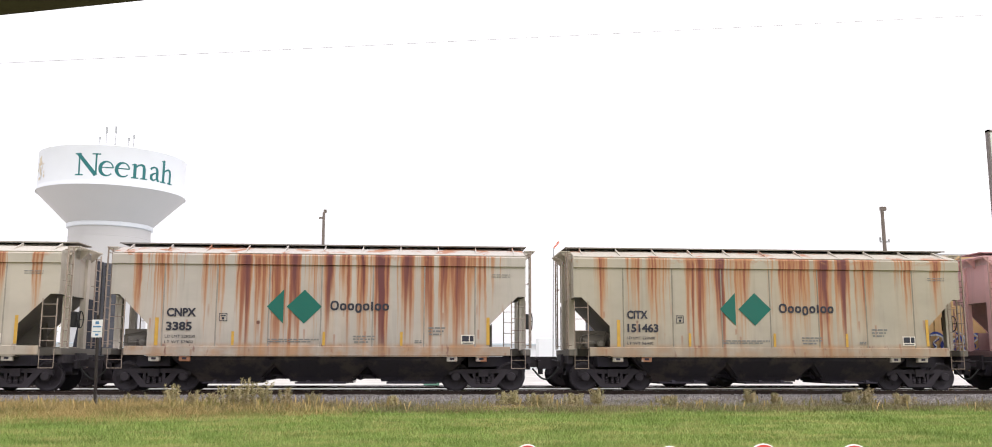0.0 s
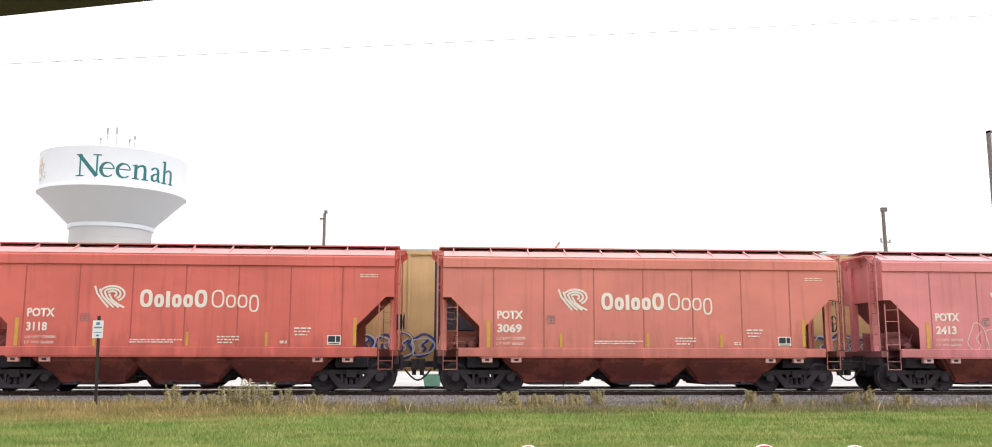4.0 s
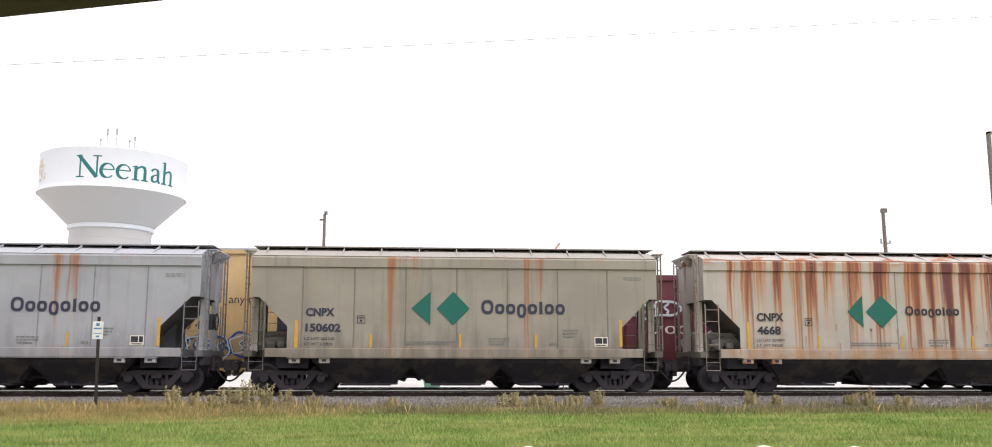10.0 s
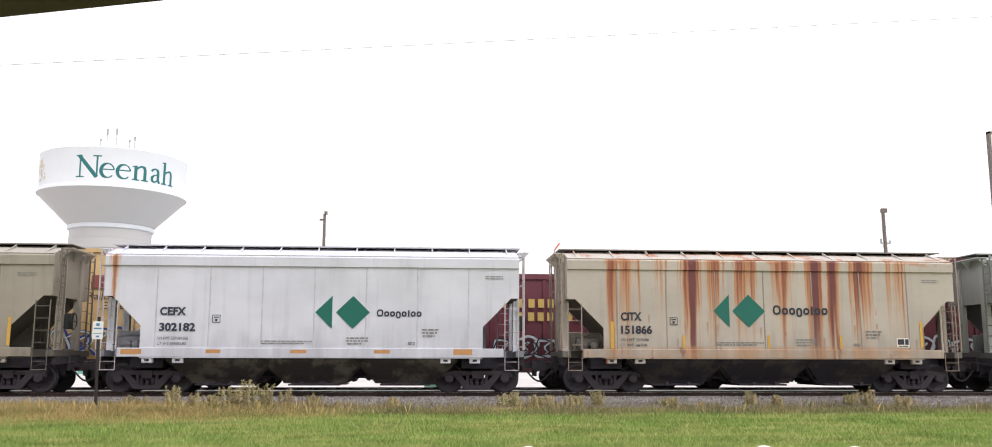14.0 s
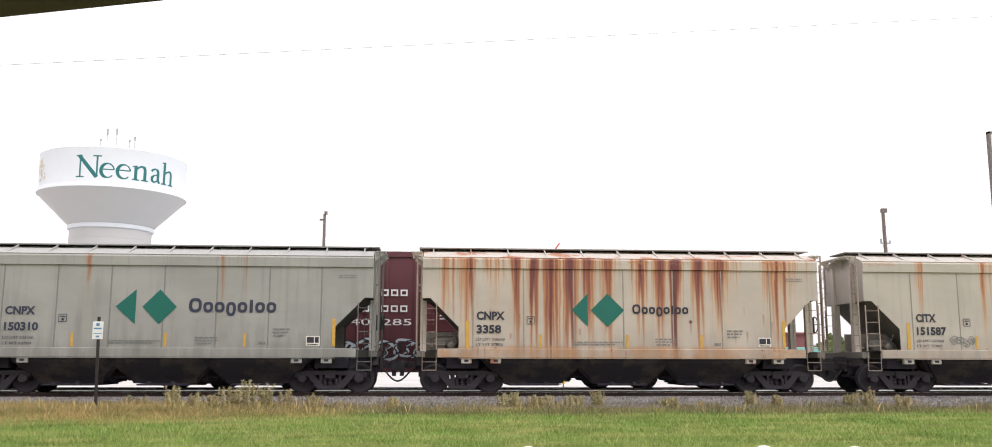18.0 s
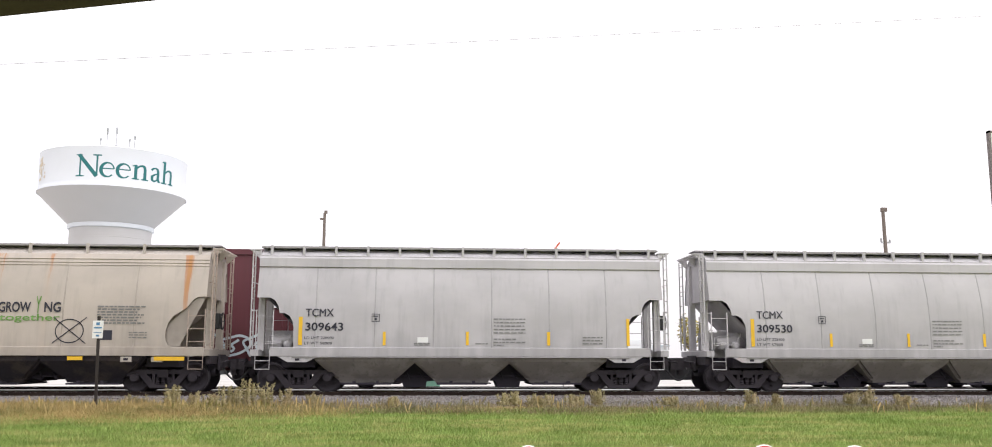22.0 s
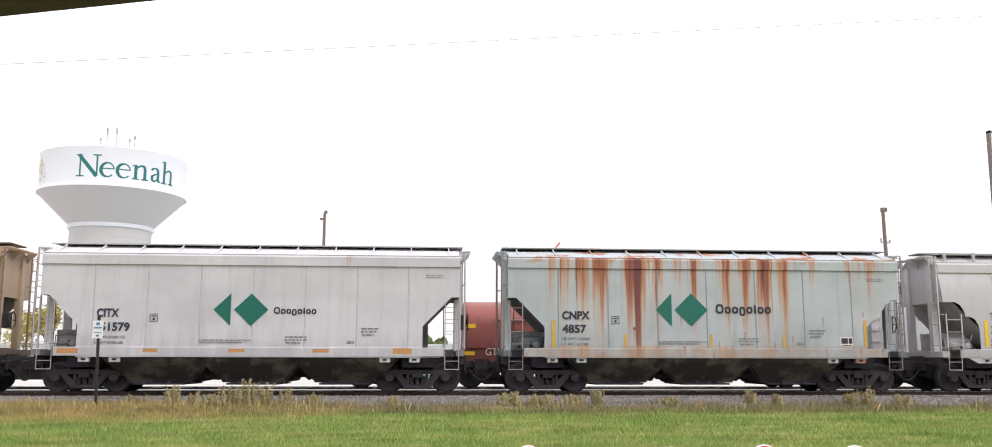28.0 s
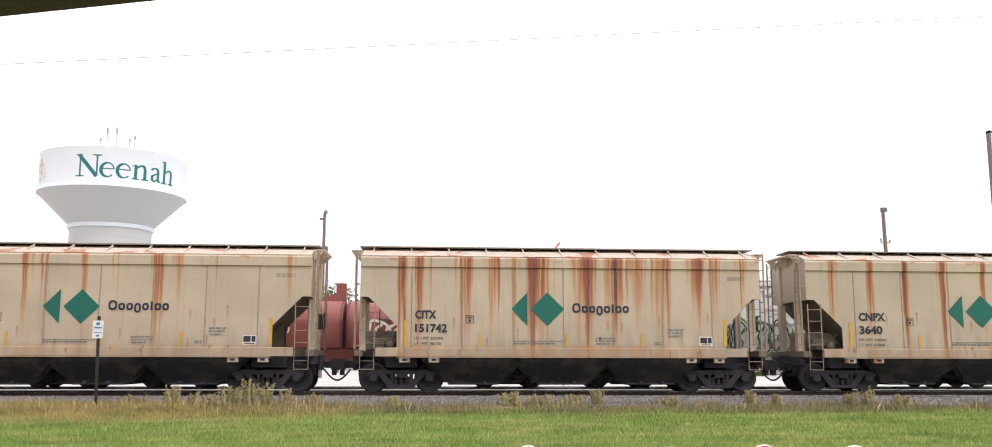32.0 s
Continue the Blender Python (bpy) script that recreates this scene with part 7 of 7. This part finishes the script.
        part("car_number", lettering("50 51", 0.27, 1.44, 0.012) if seed == 1 else lettering("5 0 5 0 4 3", 0.3), "ink", car, at=pose(0.79 if seed == 1 else 0.9, Y_FACE - 0.06, 2.15))
        part("logo_plate", shape_row([(length - 2.65, length - 1.0, 3.6, 4.08)], Y_FACE - 0.058), "ink" if seed == 1 else "coil_red", car, "dark logo plate")
        part("slogan", lettering("Railcar Pooling", 0.26, 2.3), "ink", car, at=pose(length - 2.75, Y_FACE - 0.06, 3.2))
        part("slogan", lettering("Experts", 0.26, 1.2), "ink", car, at=pose(length - 2.2, Y_FACE - 0.06, 2.85))
        part("door_notice", bars_mesh([(d0 + 0.9, d0 + 2.3, 3.3 - 0.14 * i, 0.05, 7 + i) for i in range(3)]), "white", car, "white illegible notice", pose(0, SIDE - HALF - 0.06, 0))
        spray_on(car, d1 + 0.2, length - 0.4, 1.2, 2.1, 40 + seed, ("spray_deep", "spray_pale"))
        spray_on(car, 2.0 if seed == 1 else 0.4, d0 - 0.1, 1.15, 1.95, 50 + seed, ("spray_deep", "spray_pale"))
        spray_on(car, d0 + 0.2, d1 - 0.2, 1.2, 2.0, 60 + seed, ("spray_pale",))
    # lower maroon boxcar
    car, d0, d1 = boxcar(43.9, 15.9, 4.2, "box_maroon", "box_maroon", "maroon boxcar with gold lettering and silver graffiti", (0.4, 0.62), 16, "box_maroon")
    for x, z in [(11.2 + 0.36 * k, 3.0) for k in range(9)] + [(11.9 + 0.36 * k, 2.5) for k in range(7)]:
        part("letter_block", shape_row([(x, x + 0.23, z, z + 0.32)], Y_FACE - 0.058), "letter_gold", car, "gold lettering shape")
    part("car_number", lettering("700", 0.3, 1.4), "cream", car, at=pose(2.0, Y_FACE - 0.06, 2.05))
    bm = bmesh.new()
    loop_line(bm, [(8.6 + 0.45 * math.cos(q), 3.1 + 0.6 * math.sin(q)) for q in [2 * math.pi * i / 20 for i in range(21)]], 0.07, Y_FACE - 0.058)
    part("shield_mark", bm, "letter_gold", car, "gold shield outline")
    spray_on(car, 3.2, 9.0, 1.1, 2.2, 71, ("galv", "spray_pale"))
    spray_on(car, 11.0, 15.6, 1.1, 1.9, 72, ("spray_pale", "ink"))
    spray_on(car, 1.2, 3.0, 2.6, 3.4, 73, ("spray_pale",))
    # tall brown boxcar
    car, d0, d1 = boxcar(60.9, 14.85, 5.0, "box_brown", "box_brown", "tall red-brown boxcar with white number and graffiti", (0.40, 0.62), 14, "box_brown")
    for z in (3.40, 2.81):
        for k in range(8):
            bm = bmesh.new()
            ringed(bm, 2.33 + 0.35 * k, 2.59 + 0.35 * k, z, z + 0.24, 0.055, Y_FACE - 0.058)
            part("letter_block", bm, "white", car, "white lettering shape")
    part("car_number", lettering("406285", 0.24, 2.25), "white", car, at=pose(2.95, Y_FACE - 0.06, 2.32))
    part("door_notice", bars_mesh([(d0 + 0.3, d0 + 1.1, 2.9 - 0.12 * i, 0.04, 17 + i) for i in range(4)]), "white", car, "white illegible notice", pose(0, SIDE - HALF - 0.06, 0))
    part("placard", shape_row([(13.4, 13.9, 2.9, 3.3)], Y_FACE - 0.058), "white", car, "white placard")
    spray_on(car, 2.4, 6.2, 1.05, 1.8, 81, ("spray_pale", "ink"))
    spray_on(car, 10.0, 14.2, 1.1, 2.0, 82, ("spray_pale",))
    # coil car under rounded hoods
    coil = far_thing("coil_car", 99.1, "brown coil car with a rounded hood and yellow plates")
    length = 15.4
    bm = bmesh.new()
    box(bm, 0, length, -1.45, 1.45, 0.85, 1.45, 0.02)
    part("frame", bm, "coil_red", coil)
    for k, (a, b) in enumerate(((0.45, 7.6), (7.75, 14.95))):
        bm = bmesh.new()
        prof = [(-1.5, 1.46), (-1.5, 2.3)] + [(-1.5 * math.cos(q), 2.3 + 0.97 * math.sin(q)) for q in [math.pi * i / 14 for i in range(1, 14)]] + [(1.5, 2.3), (1.5, 1.46)]
        ra = [bm.verts.new((a, u, w)) for u, w in prof]
        rb = [bm.verts.new((b, u, w)) for u, w in prof]
        for i in range(len(prof) - 1):
            bm.faces.new((ra[i], ra[i + 1], rb[i + 1], rb[i]))
        bm.faces.new(ra), bm.faces.new(rb)
        bmesh.ops.recalc_face_normals(bm, faces=bm.faces[:])
        hood = part("hood", bm, "coil_red", coil, "rounded steel hood", smooth=True)
        for x in (a + 0.05, (a + b) / 2, b - 0.05):
            bm = bmesh.new()
            loop_line(bm, [(u, w) for u, w in prof], 0.07, 0)
            for v in bm.verts:
                v.co = Vector((x + v.co.y, v.co.x * 1.012, v.co.z * 1.006))
            bmesh.ops.solidify(bm, geom=bm.faces[:], thickness=0.05)
            part("hood_band", bm, "coil_red", hood)
        if k == 0:
            bm = bmesh.new()
            m = b - 0.1
            prism(bm, [(m - 1.1, 3.24), (m + 0.1, 3.24), (m + 0.1, 3.95), (m - 0.28, 3.95), (m - 0.28, 3.55)], -0.06, 0.06)
            bmesh.ops.recalc_face_normals(bm, faces=bm.faces[:])
            part("lifting_lug", bm, "coil_red", hood)
        bm = bmesh.new()
        bar(bm, (a + 1.2, -1.53, 2.5), (a + 3.2, -1.53, 2.42), 0.02)
        part("grab_rail", bm, "black", hood)
    part("yellow_plate", shape_row([(0.4, 0.85, 2.2, 2.36), (0.0, 0.82, 1.2, 1.34)], -1.512), "yellow", coil, "yellow plates")
    part("reporting_mark", lettering("GTW 187468", 0.27, 1.95), "cream", coil, at=pose(1.22, -1.512, 1.2))
    part("weight_line", bars_mesh([(4.2, 5.2, 1.25, 0.07, 5), (4.2, 5.1, 1.1, 0.07, 6)]), "cream", coil, at=pose(0, SIDE - 1.5, 0))
    me = scrawl_mesh(3.9, 5.6, 1.8, 2.4, 4, 91, 0.06)
    part("spray_outline", me, "cream", coil, "white sprayed scrawl", pose(0, SIDE - 1.5, 0))
    me = scrawl_mesh(8.6, 10.6, 1.6, 2.5, 3, 93, 0.1)
    part("spray_outline", me, "cream", coil, "white sprayed scrawl", pose(0, SIDE - 1.5, 0))
    far_trucks(coil, length)
    # a pale car follows, seen only between the hoppers
    car, d0, d1 = boxcar(115.6, 16.5, 4.0, "wall_pale", "wall_pale", "pale grey boxcar with green graffiti", (0.42, 0.62), 14)
    spray_on(car, 2.5, 8.0, 1.1, 2.6, 95, ("leafgreen", "spray_pale", "ink"))


build_far_train()


def far_way(t):
    """How far the slow train has rolled to the left at t: steady, then easing off."""
    if t <= 13:
        return 3.75 * t
    if t <= 27:
        return 48.75 + 3.75 * (t - 13) - 0.0304 * (t - 13) ** 2
    return 95.29 + 2.92 * (t - 27)


# ---- grass, weeds and stones: too many to count ----
def scatter(name, shape, faces, places, turns, sizes, material, label, category, tilt=None):
    """One mesh of many small copies of a shape; all arrays by copy."""
    shape, places = np.array(shape, float), np.array(places, float)
    c, s = np.cos(turns), np.sin(turns)
    sx, sz = sizes[:, :1], sizes[:, 1:]
    x, y, z = shape[:, 0][None] * sx, shape[:, 1][None] * sx, shape[:, 2][None] * sz
    v = np.stack([x * c[:, None] - y * s[:, None], x * s[:, None] + y * c[:, None], z + 0 * x], 2)
    if tilt is not None:
        v[:, :, :2] += tilt[:, None, :] * (v[:, :, 2:] ** 1.0)
    v += places[:, None, :]
    n, k = v.shape[:2]
    f = (np.array(faces)[None] + (np.arange(n) * k)[:, None, None]).reshape(-1, len(faces[0]))
    me = bpy.data.meshes.new(name)
    me.vertices.add(n * k)
    me.vertices.foreach_set("co", v.reshape(-1))
    me.loops.add(f.size)
    me.loops.foreach_set("vertex_index", f.reshape(-1))
    me.polygons.add(len(f))
    me.polygons.foreach_set("loop_start", np.arange(len(f)) * f.shape[1])
    me.polygons.foreach_set("loop_total", np.full(len(f), f.shape[1]))
    me.update(calc_edges=True)
    ob = part(name, me, material)
    return tagged(ob, label, category, kind="stuff")


def blade_material(name, a, b, dry, size=0.5):
    n = Nodes(name)
    p = n.place()
    patch = n.noise(n.vec(p, (0.45, 1.5, 1), (1, 4, 0)), size * 2.0, 4, 0.6)
    col = n.mix(n.island(), a, b)
    col = n.mix(n.step(patch, 0.46, 0.62, 0, 0.8), col, dry)
    streak = n.noise(n.vec(p, (0.5, 1.6, 1), (3, 1, 0)), 1.0, 4)
    col = n.mix(n.step(streak, 0.52, 0.66, 0, 0.45), col, scaled(a, 0.55))
    return n.done(col, 0.75, 0.0, 0.2)


M["lawn"] = blade_material("lawn_blades", (0.125, 0.20, 0.042), (0.335, 0.445, 0.12), (0.42, 0.40, 0.155), 0.6)
M["dry"] = blade_material("dry_grass_blades", (0.34, 0.25, 0.10), (0.60, 0.45, 0.20), (0.19, 0.20, 0.06), 0.55)
M["scruff"] = blade_material("scruffy_grass_blades", (0.13, 0.15, 0.055), (0.30, 0.25, 0.14), (0.27, 0.195, 0.125), 0.9)
M["weed"] = blade_material("weed_leaves", (0.26, 0.235, 0.11), (0.49, 0.42, 0.23), (0.42, 0.33, 0.20), 0.8)
gen = np.random.default_rng(7)


def heights(ys, xs=None):
    h = np.array([ground_height(y) for y in ys])
    return h


def build_plants():
    # lawn
    n = 240000
    y = 15.0 + 12.0 * gen.random(n) ** 0.9
    x = (gen.random(n) * 2 - 1) * (y * 0.57 + 0.5) + y * 0.073
    dens = np.array([noise.noise((a * 0.5, b * 0.8, 1.7)) for a, b in zip(x[::20], y[::20])]).repeat(20)[:n]
    hgt = (0.055 + 0.045 * gen.random(n)) * (1 + 0.5 * dens)
    pl = np.stack([x, y, heights(y) - 0.03], 1)
    scatter("lawn_grass", [(-0.5, 0, 0), (0.5, 0, 0), (0, 0, 1)], [(0, 1, 2)], pl, gen.random(n) * 6.28,
            np.stack([0.014 + 0.01 * gen.random(n), hgt + 0.03], 1), "lawn", "short mown green grass of the verge", "grass", gen.normal(0, 0.45, (n, 2)))
    # longer tufts in the lawn
    n = 26000
    y = 15.5 + 11.0 * gen.random(n)
    x = (gen.random(n) * 2 - 1) * (y * 0.57 + 0.5) + y * 0.073
    keep = np.array([noise.noise((a * 0.8, b * 1.3, 5.2)) > 0.12 for a, b in zip(x, y)])
    x, y = x[keep], y[keep]
    n = len(x)
    scatter("grass_tufts", [(-0.5, 0, 0), (0.5, 0, 0), (0, 0, 1)], [(0, 1, 2)], np.stack([x, y, heights(y) - 0.02], 1), gen.random(n) * 6.28,
            np.stack([0.016 + 0.01 * gen.random(n), 0.10 + 0.10 * gen.random(n)], 1), "lawn", "uneven longer tufts of green grass", "grass", gen.normal(0, 0.6, (n, 2)))
    # dry belt along the bed, thicker on the left
    n = 260000
    y = 22.4 + 5.7 * gen.random(n)
    x = gen.random(n) * 36 - 15
    left = 1 / (1 + np.exp((x + 3.5) / 1.6))
    wave = np.array([noise.noise((a * 0.45, b * 0.5, 9.1)) for a, b in zip(x, y)])
    keep = gen.random(n) < np.clip((0.10 + 0.85 * left + 0.7 * wave) * np.clip((y - 25.4 + 2.6 * left) / 1.0, 0, 1) * np.clip((28.1 - y) / 0.9, 0.05, 1), 0.0, 1)
    x, y, left = x[keep], y[keep], left[keep]
    n = len(x)
    hgt = (0.09 + 0.18 * gen.random(n)) * (0.65 + 0.65 * left) * np.clip((y - 23.0) / 2.5, 0.4, 1.0)
    scatter("dry_grass", [(-0.5, 0, 0), (0.5, 0, 0), (0.12, 0, 0.6), (0, 0, 1)], [(0, 1, 2), (0, 2, 3)], np.stack([x, y, heights(y) - 0.02], 1), gen.random(n) * 6.28,
            np.stack([0.009 + 0.009 * gen.random(n), hgt], 1), "dry", "tall straw-coloured grass along the track bed", "grass", gen.normal(0, 0.65, (n, 2)))
    # scruffy mixed grass between the lawn and the stones
    n = 140000
    y = 25.7 + 3.1 * gen.random(n)
    x = gen.random(n) * 36 - 14
    wave = np.array([noise.noise((a * 0.7, b * 0.9, 4.4)) for a, b in zip(x, y)])
    keep = gen.random(n) < np.clip((0.62 + 0.9 * wave) * np.clip((28.7 - y) / 1.3, 0, 1) ** 1.5, 0, 1)
    x, y = x[keep], y[keep]
    n = len(x)
    scatter("scruffy_grass", [(-0.5, 0, 0), (0.5, 0, 0), (0.12, 0, 0.6), (0, 0, 1)], [(0, 1, 2), (0, 2, 3)], np.stack([x, y, heights(y) - 0.02], 1), gen.random(n) * 6.28,
            np.stack([0.009 + 0.009 * gen.random(n), 0.08 + 0.19 * gen.random(n) ** 1.5], 1), "scruff", "scruffy green and brown grass beside the stones", "grass", gen.normal(0, 0.6, (n, 2)))
    # seed heads: narrow diamonds on thin stems
    n = 2200
    y = 25.6 + 2.2 * gen.random(n)
    x = gen.random(n) * 36 - 15
    keep = gen.random(n) < np.clip(0.08 + 0.7 / (1 + np.exp((x + 3.0) / 1.5)), 0, 1)
    x, y = x[keep], y[keep]
    n = len(x)
    scatter("grass_seed_heads", [(-0.12, 0, 0), (0.12, 0, 0), (0.5, 0, 0.75), (0, 0.2, 1), (-0.5, 0, 0.75)], [(0, 1, 2), (0, 2, 4), (4, 2, 3)], np.stack([x, y, heights(y)], 1), gen.random(n) * 6.28,
            np.stack([0.03 + 0.02 * gen.random(n), 0.18 + 0.2 * gen.random(n)], 1), "dry", "dry seed heads above the straw grass", "grass", gen.normal(0, 0.18, (n, 2)))
    # stones of the bed
    n = 44000
    y = 27.4 + 2.05 * gen.random(n) ** 0.8
    x = gen.random(n) * 40 - 17
    n2 = 16000
    y = np.concatenate([y, 29.4 + 2.4 * gen.random(n2)])
    x = np.concatenate([x, gen.random(n2) * 44 - 18])
    n += n2
    octa = [(1, 0, 0), (0.1, 0.9, 0.1), (-0.9, 0.1, 0), (0, -1, 0.1), (0.1, 0.1, 0.8), (0, 0, -0.7)]
    tri = [(0, 1, 4), (1, 2, 4), (2, 3, 4), (3, 0, 4), (1, 0, 5), (2, 1, 5), (3, 2, 5), (0, 3, 5)]
    size = 0.018 + 0.028 * gen.random(n)
    scatter("ballast_stones", octa, tri, np.stack([x, y, heights(y) + 0.3 * size], 1), gen.random(n) * 6.28, np.stack([size, size * (0.6 + 0.6 * gen.random(n))], 1), "stone", "grey crushed-stone ballast", "gravel")


M["stone"] = blade_material("ballast_stone", (0.09, 0.082, 0.08), (0.36, 0.335, 0.325), (0.20, 0.175, 0.16), 0.9)


def build_weed(x, y, h, spread, seed):
    """A clump of tall weeds: stems with small leaves and a pale plume."""
    rnd = random.Random(seed)
    clump = thing("weed_clump", pose(x, y, ground_height(y)), "clump of tall yellow-green weeds with pale plumes", "weeds", "weed clumps")
    verts, faces = [], []

    def leaf(p, d, w):
        i = len(verts)
        side = Vector((-d.y, d.x, 0.2)).normalized() * w
        verts.extend([p - side * 0.3, p + d * 0.5 - side, p + d, p + d * 0.5 + side])
        faces.append((i, i + 1, i + 2, i + 3))

    stems = bmesh.new()
    for _ in range(int(8 + 24 * spread)):
        b = Vector((rnd.gauss(0, spread * 0.4), rnd.gauss(0, 0.15), 0))
        top = b + Vector((rnd.gauss(0, 0.08), rnd.gauss(0, 0.06), h * rnd.uniform(0.55, 1.0)))
        bar(stems, b - Vector((0, 0, 0.05)), top, 0.006, 4)
        for k in range(40):
            t = rnd.uniform(0.12, 1.0)
            a = rnd.uniform(0, 6.28)
            reach = 0.085 * (1.1 - t) + 0.045
            leaf(b.lerp(top, t), Vector((math.cos(a) * reach, math.sin(a) * reach, rnd.uniform(0.0, 0.07))), 0.015)
    tagged(part("stem_tangle", stems, "weed", clump), kind="stuff")
    me = bpy.data.meshes.new("leaves")
    me.from_pydata(verts, [], faces)
    tagged(part("leaves", me, "weed", clump), kind="stuff")


build_plants()
for k, (x, y, h, s) in enumerate(((-7.35, 27.6, 0.66, 0.25), (-5.75, 27.5, 0.7, 0.3), (-5.2, 27.4, 0.85, 0.4), (-4.75, 27.5, 0.75, 0.3), (-4.15, 27.6, 0.55, 0.15), (-3.35, 27.7, 0.42, 0.1), (-6.7, 27.6, 0.5, 0.2), (-6.2, 27.6, 0.4, 0.25),
                                  (-8.4, 27.5, 0.4, 0.3), (-1.0, 27.7, 0.3, 0.3), (2.4, 27.8, 0.42, 0.5), (3.4, 27.7, 0.36, 0.4), (5.1, 27.7, 0.5, 0.16), (4.4, 27.8, 0.36, 0.25), (9.75, 27.8, 0.46, 0.14), (10.6, 27.8, 0.36, 0.15), (13.45, 27.8, 0.62, 0.22), (13.0, 27.8, 0.4, 0.3), (14.6, 27.7, 0.36, 0.4), (7.3, 27.8, 0.3, 0.3))):
    build_weed(x, y, h, s, 100 + k)


# ---- what moves ----
# how far the fast train lags behind its steady speed, in metres
LAG = [(0.0, -0.08), (2.5, 0.0), (4.5, 0.26), (7.0, 0.28), (7.3, 0.30), (7.4, 0.88), (9.0, 0.90), (13.0, 0.93), (15.0, 0.91), (15.5, 0.84), (17.5, 0.78), (19.0, 0.74),
       (20.1, 0.66), (20.2, 0.10), (22.0, 0.08), (23.0, 0.22), (24.0, 0.31), (25.0, 0.40), (25.5, 0.42), (27.5, 0.26), (28.0, 0.24), (30.0, 0.16), (32.0, 0.04)]


def lag_at(t):
    for (a, u), (b, w) in zip(LAG, LAG[1:]):
        if t <= b:
            return u + (w - u) * (t - a) / (b - a)
    return LAG[-1][1]


def motions():
    times = sorted({round(0.5 * k, 2) for k in range(65)} | {round(6.8 + 0.1 * k, 2) for k in range(12)} | {round(19.6 + 0.1 * k, 2) for k in range(12)})
    for car, left in CARS:
        walk(car, [(t, pose(left - SPEED * t + lag_at(t), NEAR_Y, RAIL)) for t in times])
    for car, left in FAR_CARS:
        walk(car, [(2.0 * k, pose(left - far_way(2.0 * k), FAR_Y, RAIL)) for k in range(17)])
    for ws, dx in FAR_WHEELS:
        walk(ws, [(0.16 * k, pose(dx, 0, WHEEL_R, 0, -math.degrees(far_way(0.16 * k) / WHEEL_R), 0)) for k in range(201)])
    # wheels turn while their car passes the lawn
    for ws, dx, left in WHEELSETS:
        mid = (left + 6.5) / SPEED
        a, b = max(0.0, mid - 1.9), min(32.0, mid + 1.9)
        rows = []
        if b > a:
            k, n = 0, max(2, int((b - a) * 30))
            for k in range(n + 1):
                t = a + (b - a) * k / n
                rows.append((t, pose(dx, 0, WHEEL_R, 0, -math.degrees(SPEED * (t - a) / WHEEL_R), 0)))
            if a > 0.1:
                rows.insert(0, (0.0, rows[0][1]))
            if b < 31.9:
                rows.append((32.0, rows[-1][1]))
            walk(ws, rows)


motions()
